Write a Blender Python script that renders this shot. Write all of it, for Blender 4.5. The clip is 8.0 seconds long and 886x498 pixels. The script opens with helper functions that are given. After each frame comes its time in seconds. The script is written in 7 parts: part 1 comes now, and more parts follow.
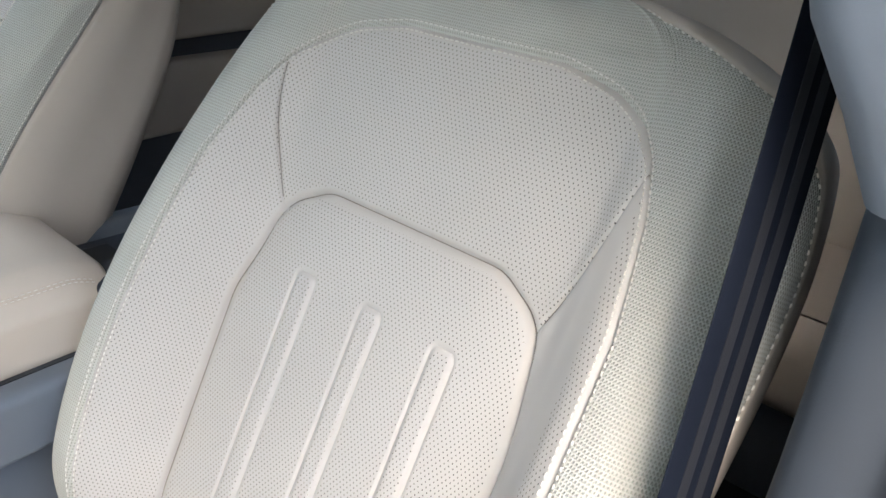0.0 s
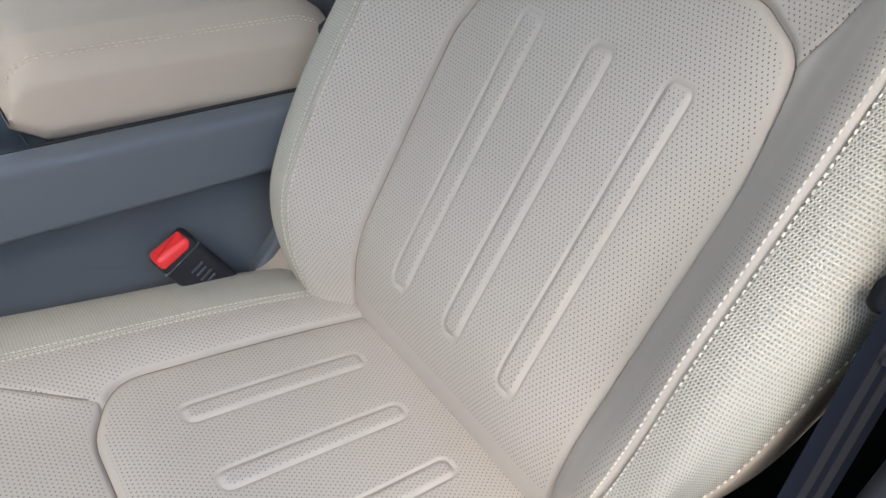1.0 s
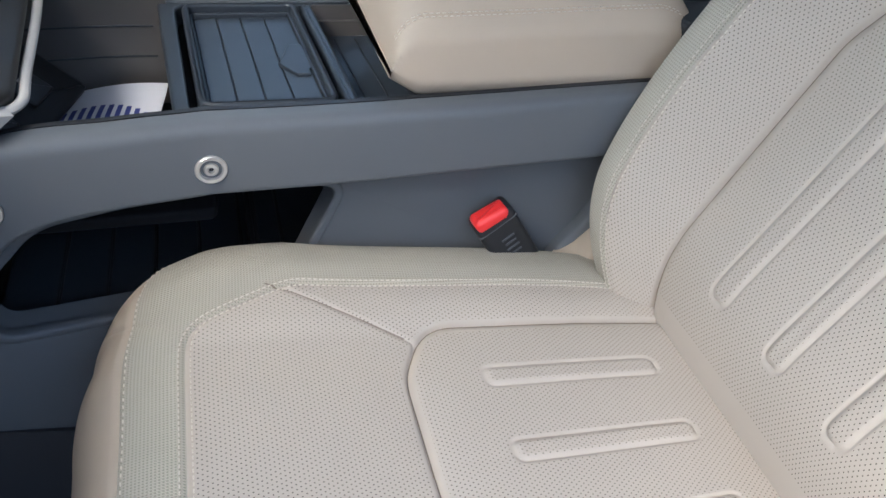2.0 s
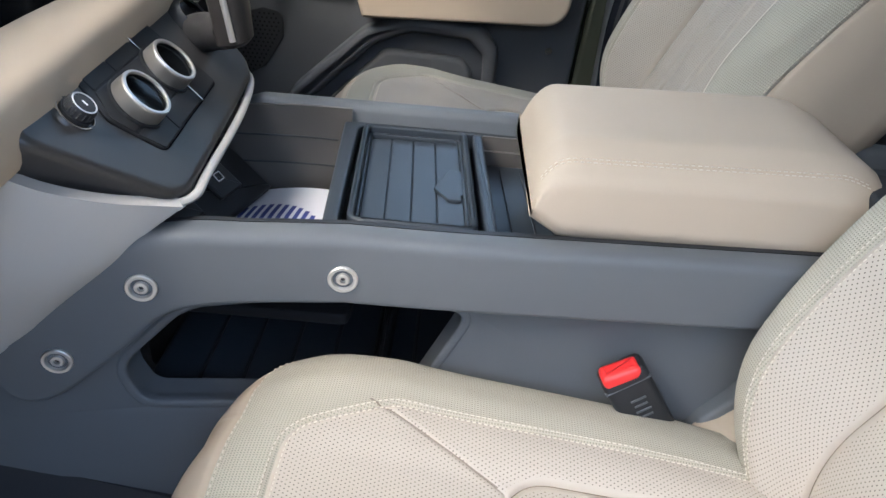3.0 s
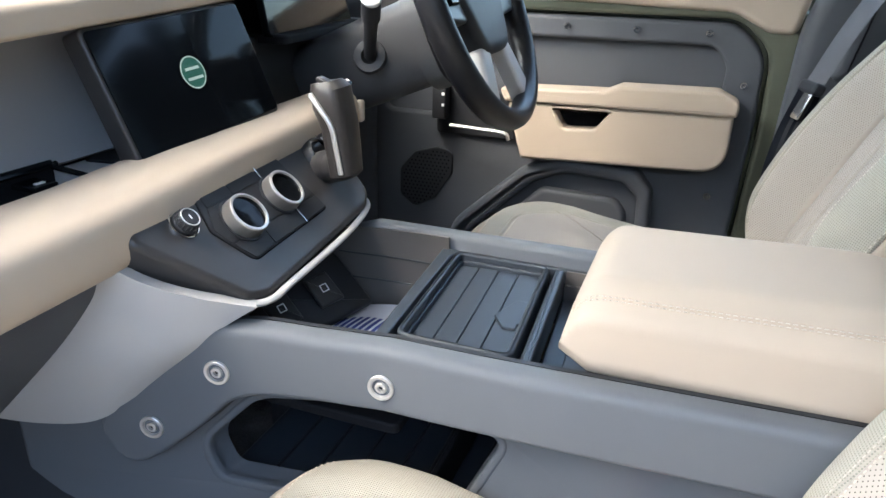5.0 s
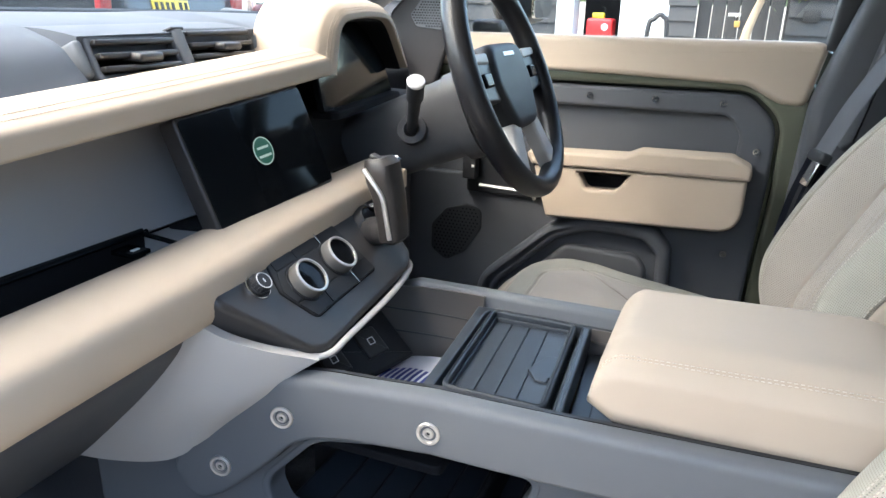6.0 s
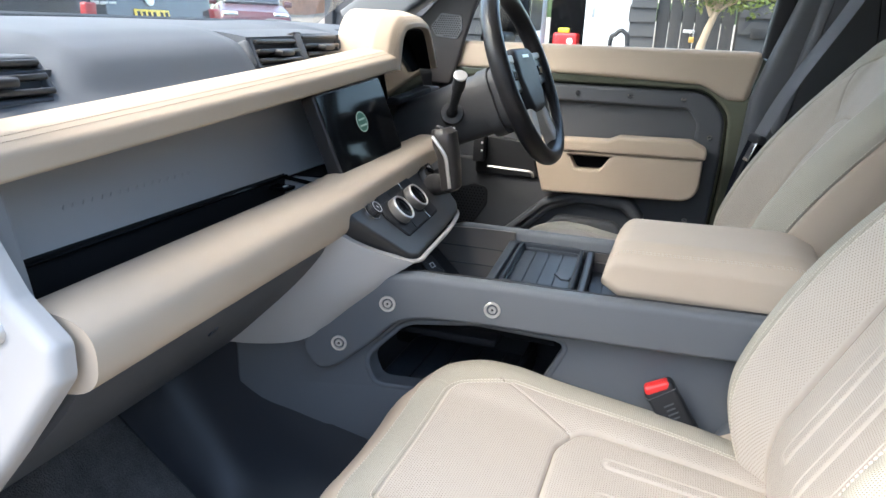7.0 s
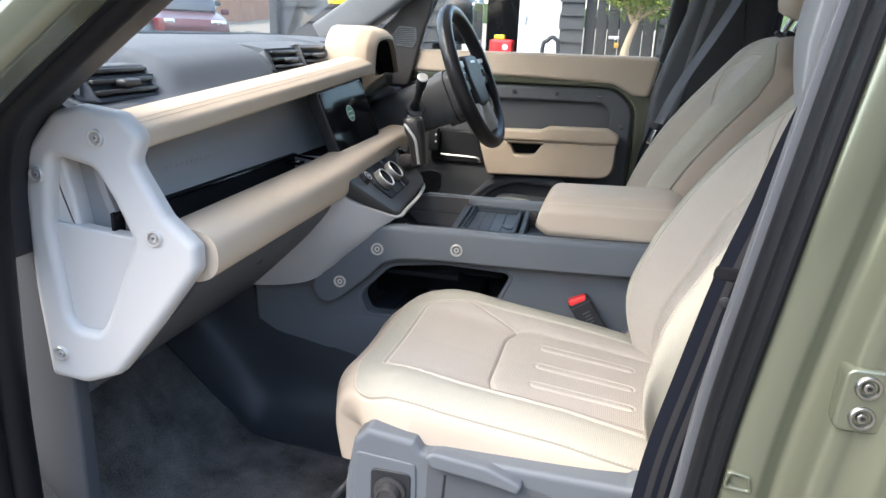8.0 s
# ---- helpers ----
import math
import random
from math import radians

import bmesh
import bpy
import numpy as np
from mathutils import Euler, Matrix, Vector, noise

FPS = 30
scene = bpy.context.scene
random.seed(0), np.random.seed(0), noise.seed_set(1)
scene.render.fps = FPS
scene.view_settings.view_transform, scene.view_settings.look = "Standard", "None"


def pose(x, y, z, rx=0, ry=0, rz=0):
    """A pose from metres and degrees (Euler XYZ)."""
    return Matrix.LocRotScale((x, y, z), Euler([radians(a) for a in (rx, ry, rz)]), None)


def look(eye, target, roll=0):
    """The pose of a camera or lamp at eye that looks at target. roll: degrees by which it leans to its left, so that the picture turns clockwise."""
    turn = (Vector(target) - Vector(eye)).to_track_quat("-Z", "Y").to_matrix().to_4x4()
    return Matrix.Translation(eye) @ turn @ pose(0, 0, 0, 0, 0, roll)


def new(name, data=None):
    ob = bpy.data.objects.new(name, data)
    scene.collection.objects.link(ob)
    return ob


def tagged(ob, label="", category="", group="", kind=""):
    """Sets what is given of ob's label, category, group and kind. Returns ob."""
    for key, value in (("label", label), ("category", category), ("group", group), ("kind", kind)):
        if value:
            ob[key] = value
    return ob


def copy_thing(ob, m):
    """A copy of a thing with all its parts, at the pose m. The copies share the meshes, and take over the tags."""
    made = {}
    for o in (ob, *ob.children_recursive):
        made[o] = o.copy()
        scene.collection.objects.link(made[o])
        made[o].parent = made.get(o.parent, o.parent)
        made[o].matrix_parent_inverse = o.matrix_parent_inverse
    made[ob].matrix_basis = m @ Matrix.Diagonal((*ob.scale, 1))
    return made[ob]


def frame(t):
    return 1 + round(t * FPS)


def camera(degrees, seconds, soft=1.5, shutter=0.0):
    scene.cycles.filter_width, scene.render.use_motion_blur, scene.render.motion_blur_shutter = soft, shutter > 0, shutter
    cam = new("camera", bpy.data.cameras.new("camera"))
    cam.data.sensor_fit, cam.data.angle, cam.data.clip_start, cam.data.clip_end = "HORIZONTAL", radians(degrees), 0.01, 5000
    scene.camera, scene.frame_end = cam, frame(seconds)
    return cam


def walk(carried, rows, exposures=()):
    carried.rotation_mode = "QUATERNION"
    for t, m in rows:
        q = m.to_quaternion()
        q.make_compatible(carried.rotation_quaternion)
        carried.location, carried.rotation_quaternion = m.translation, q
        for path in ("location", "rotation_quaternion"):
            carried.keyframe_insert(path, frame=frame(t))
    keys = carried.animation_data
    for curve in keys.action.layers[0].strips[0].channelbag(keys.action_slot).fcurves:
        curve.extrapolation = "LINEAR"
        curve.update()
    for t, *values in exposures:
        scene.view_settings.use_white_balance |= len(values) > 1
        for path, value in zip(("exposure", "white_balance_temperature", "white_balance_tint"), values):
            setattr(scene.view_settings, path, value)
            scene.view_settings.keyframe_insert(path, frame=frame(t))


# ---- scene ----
cam = camera(63.7, 8.0)
PATH = [
    (0, (0.163, -0.736, 0.886), (1.593, 0.358, 0.015), 6.3),
    (0.5, (0.134, -0.743, 0.827), (1.401, 0.398, -0.219), 6.6),
    (1, (0.094, -0.738, 0.786), (1.16, 0.472, -0.397), 7.8),
    (1.5, (0.045, -0.726, 0.768), (0.879, 0.591, -0.484), 8.1),
    (2, (0.013, -0.693, 0.77), (0.565, 0.756, -0.493), 7.5),
    (2.2, (0.013, -0.665, 0.773), (0.449, 0.839, -0.471), 7.2),
    (3.3, (0.116, -0.702, 0.787), (0.033, 1.046, -0.181), 5.5),
    (3.5, (0.149, -0.729, 0.798), (0.019, 1.037, -0.131), 5.8),
    (4, (0.24, -0.724, 0.813), (-0.03, 1.064, -0.041), 5.9),
    (4.5, (0.273, -0.69, 0.791), (-0.189, 1.083, -0.011), 3.4),
    (5, (0.228, -0.69, 0.8), (-0.398, 1.055, 0.049), 1.8),
    (5.2, (0.216, -0.692, 0.814), (-0.461, 1.043, 0.085), 1.5),
    (6.3, (0.235, -0.866, 0.852), (-0.458, 0.907, 0.239), 1.9),
    (6.5, (0.22, -0.955, 0.842), (-0.442, 0.834, 0.239), 2.1),
    (7, (0.228, -1.14, 0.843), (-0.367, 0.672, 0.241), 2.6),
    (7.5, (0.291, -1.315, 0.841), (-0.252, 0.514, 0.242), 2.4),
    (8, (0.281, -1.504, 0.856), (-0.16, 0.358, 0.275), 2.4),
]
walk(cam, [(t, look(eye, target, roll)) for t, eye, target, roll in PATH], [(0.0, 3.2, 6150, 8), (1.0, 2.5, 6100, 8), (2.2, 2.7, 6150, 8), (3.4, 3.35, 6450, 8), (5.0, 3.65, 6450, 8), (6.5, 3.35, 6500, 8), (8.0, 3.0, 6550, 8)])

import mathutils
# The car's frame: x to the rear, y to the driver's side, z up; the floor pan lies near z = 0.04.
SEAT_Y, DRIVER_Y, MID_Y = -0.43, 0.285, -0.075

# ---- light ----
world = bpy.data.worlds.new("world")
scene.world = world
world.use_nodes = True
sky = world.node_tree.nodes.new("ShaderNodeTexSky")
sky.sky_type, sky.sun_disc = "NISHITA", False
sky.sun_elevation, sky.sun_rotation = radians(56), radians(232)
sky.air_density, sky.dust_density = 1.2, 3.0
sky_bg = world.node_tree.nodes["Background"]
sky_bg.inputs["Strength"].default_value = 0.15
world.node_tree.links.new(sky.outputs["Color"], sky_bg.inputs["Color"])

sun_data = bpy.data.lights.new("sun", "SUN")
sun_data.energy, sun_data.angle, sun_data.color = 0.16, radians(60), (1.0, 0.98, 0.95)
sun = new("sun", sun_data)
sun.matrix_world = look((-1.9, -1.45, 4.0), (0.0, 0.0, 0.3))


# ---- materials ----
def nodes_of(name):
    m = bpy.data.materials.new(name)
    m.use_nodes = True
    t = m.node_tree
    return m, t, t.nodes["Principled BSDF"]


def node(t, kind, **values):
    n = t.nodes.new(kind)
    for k, v in values.items():
        if k in n.inputs:
            n.inputs[k].default_value = v
    return n


def math_node(t, op, a, b=None, c=None):
    n = t.nodes.new("ShaderNodeMath")
    n.operation = op
    for i, v in enumerate((a, b, c)):
        if v is None:
            continue
        if isinstance(v, (int, float)):
            n.inputs[i].default_value = v
        else:
            t.links.new(v, n.inputs[i])
    return n.outputs[0]


def coat(name, colour, rough=0.5, metal=0.0, vary=0.12, patch=9.0, grain=900.0, bump=0.12, spec=0.5, depth=0.0004, contrast=1.0):
    """A surface with slow patches of tone, fine grain in the relief and an uneven gloss."""
    m, t, b = nodes_of(name)
    at = t.nodes.new("ShaderNodeTexCoord").outputs["Object"]
    slow, fine = node(t, "ShaderNodeTexNoise", Scale=patch, Detail=5.0, Roughness=0.6), node(t, "ShaderNodeTexNoise", Scale=grain, Detail=3.0)
    t.links.new(at, slow.inputs["Vector"])
    t.links.new(at, fine.inputs["Vector"])
    mix = t.nodes.new("ShaderNodeMix")
    mix.data_type = "RGBA"
    mix.inputs[6].default_value = (*[c * (1 - vary) for c in colour], 1)
    mix.inputs[7].default_value = (*[min(1, c * (1 + vary)) for c in colour], 1)
    both = math_node(t, "ADD", math_node(t, "MULTIPLY", slow.outputs[0], 0.7), math_node(t, "MULTIPLY", fine.outputs[0], 0.3))
    both = math_node(t, "MULTIPLY_ADD", both, contrast, 0.5 - 0.5 * contrast)
    t.links.new(both, mix.inputs[0])
    t.links.new(mix.outputs[2], b.inputs["Base Color"])
    r = math_node(t, "ADD", math_node(t, "MULTIPLY", slow.outputs[0], 0.16), rough - 0.08)
    t.links.new(r, b.inputs["Roughness"])
    b.inputs["Metallic"].default_value = metal
    b.inputs["Specular IOR Level"].default_value = spec
    bn = node(t, "ShaderNodeBump", Strength=bump, Distance=depth)
    t.links.new(fine.outputs[0], bn.inputs["Height"])
    t.links.new(bn.outputs[0], b.inputs["Normal"])
    return m


def hide(name, colour, holes=True, cloth=False, pitch=0.0037):
    """Leather with a fine pebble, with rows of punched holes, or a coarse woven cloth, laid out in metres by the UV map."""
    m, t, b = nodes_of(name)
    uv = t.nodes.new("ShaderNodeUVMap")
    uv.uv_map = "UVMap"
    at = t.nodes.new("ShaderNodeTexCoord").outputs["Object"]
    slow, cell = node(t, "ShaderNodeTexNoise", Scale=7.0, Detail=4.0), node(t, "ShaderNodeTexVoronoi", Scale=1400.0)
    t.links.new(at, slow.inputs["Vector"])
    t.links.new(at, cell.inputs["Vector"])
    split = t.nodes.new("ShaderNodeSeparateXYZ")
    t.links.new(uv.outputs[0], split.inputs[0])
    u, v = split.outputs[0], split.outputs[1]
    mix = t.nodes.new("ShaderNodeMix")
    mix.data_type = "RGBA"
    mix.inputs[6].default_value = (*[c * 0.93 for c in colour], 1)
    mix.inputs[7].default_value = (*[min(1, c * 1.07) for c in colour], 1)
    t.links.new(slow.outputs[0], mix.inputs[0])
    last = mix.outputs[2]
    height = math_node(t, "MULTIPLY", cell.outputs["Distance"], 0.12)
    rough = 0.58
    if cloth:
        p = 0.0021
        wu = math_node(t, "SINE", math_node(t, "MULTIPLY", u, 2 * math.pi / p))
        wv = math_node(t, "SINE", math_node(t, "MULTIPLY", v, 2 * math.pi / (p * 1.2)))
        weave = math_node(t, "MULTIPLY", wu, wv)
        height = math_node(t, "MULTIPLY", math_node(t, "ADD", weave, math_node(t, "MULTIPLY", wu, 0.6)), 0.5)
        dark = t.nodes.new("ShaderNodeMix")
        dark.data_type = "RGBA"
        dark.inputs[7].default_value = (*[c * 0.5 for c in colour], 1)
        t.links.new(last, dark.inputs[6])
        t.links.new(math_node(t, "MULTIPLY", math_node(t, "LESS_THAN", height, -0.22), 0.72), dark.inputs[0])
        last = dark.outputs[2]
        rough = 0.75
    elif holes:
        row = math_node(t, "FLOOR", math_node(t, "DIVIDE", v, pitch * 0.8))
        shift = math_node(t, "MULTIPLY", math_node(t, "FLOORED_MODULO", row, 2.0), 0.5)
        fx = math_node(t, "FRACT", math_node(t, "ADD", math_node(t, "DIVIDE", u, pitch), shift))
        fy = math_node(t, "FRACT", math_node(t, "DIVIDE", v, pitch * 0.8))
        dx = math_node(t, "MULTIPLY", math_node(t, "SUBTRACT", fx, 0.5), 1.45)
        dy = math_node(t, "MULTIPLY", math_node(t, "SUBTRACT", fy, 0.5), 0.8)
        far = math_node(t, "SQRT", math_node(t, "ADD", math_node(t, "MULTIPLY", dx, dx), math_node(t, "MULTIPLY", dy, dy)))
        att = t.nodes.new("ShaderNodeAttribute")
        att.attribute_name = "punched"
        hole = math_node(t, "MULTIPLY", math_node(t, "LESS_THAN", far, 0.165), math_node(t, "GREATER_THAN", att.outputs["Fac"], 0.5))
        dark = t.nodes.new("ShaderNodeMix")
        dark.data_type = "RGBA"
        dark.inputs[7].default_value = (0.085, 0.072, 0.06, 1)
        t.links.new(last, dark.inputs[6])
        t.links.new(hole, dark.inputs[0])
        last = dark.outputs[2]
        height = math_node(t, "SUBTRACT", height, hole)
    t.links.new(last, b.inputs["Base Color"])
    b.inputs["Roughness"].default_value = rough
    b.inputs["Specular IOR Level"].default_value = 0.28
    if cloth:
        b.inputs["Sheen Weight"].default_value = 0.0
    bn = node(t, "ShaderNodeBump", Strength=0.8 if cloth else 0.3, Distance=0.0007)
    t.links.new(height, bn.inputs["Height"])
    t.links.new(bn.outputs[0], b.inputs["Normal"])
    return m


def pane(name, tint=(0.9, 0.95, 0.93)):
    m, t, b = nodes_of(name)
    b.inputs["Base Color"].default_value = (*tint, 1)
    b.inputs["Roughness"].default_value = 0.0
    b.inputs["Transmission Weight"].default_value = 1.0
    b.inputs["IOR"].default_value = 1.45
    return m


def glow(name, colour, strength):
    m, t, b = nodes_of(name)
    b.inputs["Base Color"].default_value = (*colour, 1)
    b.inputs["Emission Color"].default_value = (*colour, 1)
    b.inputs["Emission Strength"].default_value = strength
    return m


BEIGE = (0.445, 0.372, 0.29)
LEATHER = hide("beige_leather", BEIGE, holes=False)
DASH_LEATHER = hide("dashboard_leather", (0.45, 0.375, 0.29), holes=False)
PUNCHED = hide("perforated_leather", (0.425, 0.378, 0.318))
CLOTH = hide("woven_cloth", (0.428, 0.400, 0.326), cloth=True, pitch=0.0032)
THREAD = coat("cream_thread", (0.58, 0.52, 0.42), 0.8)
THREAD_TAN = coat("tan_thread", (0.36, 0.30, 0.23), 0.8)
GREY = coat("grey_plastic", (0.100, 0.110, 0.1195), 0.55, vary=0.06, bump=0.18)
SLATE = coat("slate_plastic", (0.068, 0.073, 0.081), 0.55, vary=0.08, bump=0.2)
BLACK = coat("black_plastic", (0.016, 0.0175, 0.02), 0.5, vary=0.15, bump=0.2, spec=0.4)
MATT = coat("soft_black", (0.007, 0.0075, 0.009), 0.8, vary=0.2, spec=0.15)
SATIN = coat("satin_black", (0.03, 0.029, 0.029), 0.38, vary=0.08, bump=0.1)
RUBBER = coat("black_rubber", (0.006, 0.0066, 0.008), 0.5, vary=0.15, spec=0.15)
MAT = coat("blue_black_rubber", (0.02, 0.026, 0.033), 0.42, vary=0.15, bump=0.15)
GLOSS = coat("gloss_black", (0.004, 0.005, 0.006), 0.1, vary=0.1, bump=0.0, spec=0.1)
WHITE = coat("pale_grey_paint", (0.425, 0.418, 0.402), 0.5, vary=0.03, bump=0.1)
SILVER = coat("brushed_metal", (0.66, 0.65, 0.63), 0.42, metal=0.9, vary=0.06)
CHROME = coat("chrome", (0.8, 0.8, 0.8), 0.12, metal=1.0, vary=0.03, bump=0.0)
PEWTER = coat("pewter_plastic", (0.52, 0.51, 0.49), 0.45, metal=0.1, vary=0.05)
RED = coat("red_plastic", (0.72, 0.03, 0.03), 0.4, vary=0.05, bump=0.05)
WEBDARK = coat("dark_webbing", (0.006, 0.006, 0.008), 0.7, vary=0.2, grain=1800.0, bump=0.5)
WEB = coat("belt_webbing", (0.007, 0.0085, 0.013), 0.75, vary=0.2, grain=1800.0, bump=0.5, spec=0.06)
WEBGREY = coat("grey_webbing", (0.095, 0.10, 0.11), 0.65, vary=0.15, grain=1800.0, bump=0.5)
GREEN = coat("sage_green_paint", (0.135, 0.145, 0.105), 0.2, metal=0.5, patch=1.2, vary=0.03, bump=0.02, spec=0.6)
CARPET = coat("carpet", (0.080, 0.078, 0.077), 0.95, vary=0.7, patch=11.0, grain=420.0, bump=1.0, depth=0.0035, spec=0.1, contrast=3.0)
LINER = coat("headliner", (0.42, 0.42, 0.40), 0.9, vary=0.05)
GLASS = pane("window_glass", (0.80, 0.84, 0.82))
INK = coat("pale_marking", (0.75, 0.75, 0.75), 0.5)


# ---- geometry ----
def geo_join(*geos):
    verts, faces = [], []
    for v, f in geos:
        n = len(verts)
        verts += list(v)
        faces += [tuple(i + n for i in face) for face in f]
    return verts, faces


def moved(geo, m):
    return [m @ Vector(v) for v in geo[0]], geo[1]


def mesh_of(name, geo, material, sharp=38, uvs=None, punched=None):
    me = bpy.data.meshes.new(name)
    me.from_pydata([tuple(v) for v in geo[0]], [], [tuple(f) for f in geo[1]])
    me.materials.append(material)
    me.polygons.foreach_set("use_smooth", [True] * len(me.polygons))
    me.set_sharp_from_angle(angle=radians(sharp))
    if uvs is not None:
        layer = me.uv_layers.new(name="UVMap")
        idx = np.empty(len(me.loops), dtype=np.int32)
        me.loops.foreach_get("vertex_index", idx)
        layer.data.foreach_set("uv", np.asarray(uvs, dtype=np.float32)[idx].ravel())
    if punched is not None:
        att = me.attributes.new("punched", "FLOAT", "POINT")
        att.data.foreach_set("value", np.asarray(punched, dtype=np.float32))
    me.update()
    return me


def part(name, geo, material, parent=None, label="", sharp=38, uvs=None, punched=None, kind=""):
    ob = new(name, mesh_of(name, geo, material, sharp, uvs, punched))
    if parent is not None:
        ob.parent = parent
    return tagged(ob, label, kind=kind)


def thing(name, label, category, group="", kind="", at=(0, 0, 0)):
    ob = new(name)
    ob.empty_display_size = 0.05
    return tagged(ob, label, category, group, kind)


def ringloft(rings, cap=True, closed=True):
    n = len(rings[0])
    verts = [Vector(p) for r in rings for p in r]
    faces = []
    for i in range(len(rings) - 1):
        for j in range(n if closed else n - 1):
            k = (j + 1) % n
            faces.append((i * n + j, i * n + k, (i + 1) * n + k, (i + 1) * n + j))
    if cap:
        faces.append(tuple(reversed(range(n))))
        faces.append(tuple(range((len(rings) - 1) * n, len(rings) * n)))
    return verts, faces


def area2(pts):
    return sum(a[0] * b[1] - b[0] * a[1] for a, b in zip(pts, pts[1:] + pts[:1])) / 2


def inset(pts, d):
    """A polygon moved inwards by d (outwards if negative)."""
    out, n, s = [], len(pts), 1 if area2(pts) > 0 else -1
    for i in range(n):
        p, q, r = Vector(pts[i - 1]), Vector(pts[i]), Vector(pts[(i + 1) % n])
        a, b = (q - p), (r - q)
        if a.length < 1e-9 or b.length < 1e-9:
            out.append(tuple(q))
            continue
        a.normalize(), b.normalize()
        na, nb = Vector((-a.y, a.x)) * s, Vector((-b.y, b.x)) * s
        m = na + nb
        m = m / max(0.35, m.dot(m)) * 2 if m.length > 1e-6 else na
        out.append(tuple(q + m * d))
    # edges that have turned round are drawn together into one corner
    back = [(Vector(out[(i + 1) % n]) - Vector(out[i])).dot(Vector(pts[(i + 1) % n]) - Vector(pts[i])) < 0 for i in range(n)]
    if any(back) and not all(back):
        i = next(k for k in range(n) if not back[k])
        for k in range(i + 1, i + 1 + n):
            if back[k % n] and not back[(k - 1) % n]:
                j = k
                while back[j % n]:
                    j += 1
                a, b = Vector(out[(k - 1) % n]), Vector(out[k % n])
                c, e = Vector(out[j % n]), Vector(out[(j + 1) % n])
                u, v = b - a, e - c
                det = u.x * v.y - u.y * v.x
                mid = (b + c) / 2
                if abs(det) > 1e-12:
                    w = ((c - a).x * v.y - (c - a).y * v.x) / det
                    hit = a + u * w
                    mid = hit if (hit - mid).length < 0.03 else mid
                for q in range(k, j + 1):
                    out[q % n] = tuple(mid)
    return out


def fillet(pts, r, seg=5):
    """Rounds a polygon's corners; a point may carry its own radius as a third number."""
    out, n = [], len(pts)
    for i in range(n):
        q = Vector(pts[i][:2])
        p, s = Vector(pts[i - 1][:2]), Vector(pts[(i + 1) % n][:2])
        rad = pts[i][2] if len(pts[i]) > 2 else r
        a, b = (p - q), (s - q)
        la, lb = a.length, b.length
        a.normalize(), b.normalize()
        ang = math.acos(max(-1, min(1, a.dot(b))))
        if rad < 1e-6 or ang > 3.1 or ang < 0.05:
            out.append(tuple(q))
            continue
        d = min(rad / math.tan(ang / 2), la * 0.48, lb * 0.48)
        for k in range(seg + 1):
            w = k / seg
            e = q + a * d * (1 - w) ** 2 + b * d * w**2
            out.append(tuple(e))
    return out


def plate(outline, place, w0, w1, bevel=0.003, steps=3, both=False):
    """An outline in (u, v) drawn out from w0 to w1, with a rounded edge at w1 (and at w0); place(u, v, w) gives the point."""
    if area2(list(outline)) < 0:
        outline = outline[::-1]
    s = 1 if w1 > w0 else -1
    rows = []
    if both:
        for k in range(steps + 1):
            a = math.pi / 2 * k / steps
            rows.append((bevel * (1 - math.sin(a)), w0 + s * bevel * (1 - math.cos(a))))
    else:
        rows.append((0, w0))
    for k in range(steps + 1):
        a = math.pi / 2 * k / steps
        rows.append((bevel * (1 - math.cos(a)), w1 - s * bevel * (1 - math.sin(a))))
    rows.append((bevel * 1.2 + 0.0001, w1))
    rings = []
    for ins, w in rows:
        ring = inset(outline, ins) if ins > 1e-7 else outline
        rings.append([place(u, v, w) for u, v in ring])
    return fix(ringloft(rings))


def fix(geo):
    """Turns the faces outwards."""
    bm = bmesh.new()
    vs = [bm.verts.new(v) for v in geo[0]]
    for f in geo[1]:
        try:
            bm.faces.new([vs[i] for i in f])
        except ValueError:
            pass
    bmesh.ops.recalc_face_normals(bm, faces=bm.faces)
    bm.verts.index_update()
    out = [v.co.copy() for v in bm.verts], [tuple(v.index for v in f.verts) for f in bm.faces]
    bm.free()
    return out


def evenly(pts, n, closed=True):
    pts = [Vector(p) for p in pts]
    if closed:
        pts = pts + [pts[0]]
    lens = [0.0]
    for a, b in zip(pts, pts[1:]):
        lens.append(lens[-1] + (b - a).length)
    out, total = [], lens[-1]
    for k in range(n):
        d = total * k / (n if closed else n - 1)
        i = max(0, min(len(lens) - 2, next((j for j in range(len(lens) - 1) if lens[j + 1] >= d - 1e-9), len(lens) - 2)))
        w = (d - lens[i]) / max(1e-9, lens[i + 1] - lens[i])
        out.append(pts[i].lerp(pts[i + 1], w))
    return out


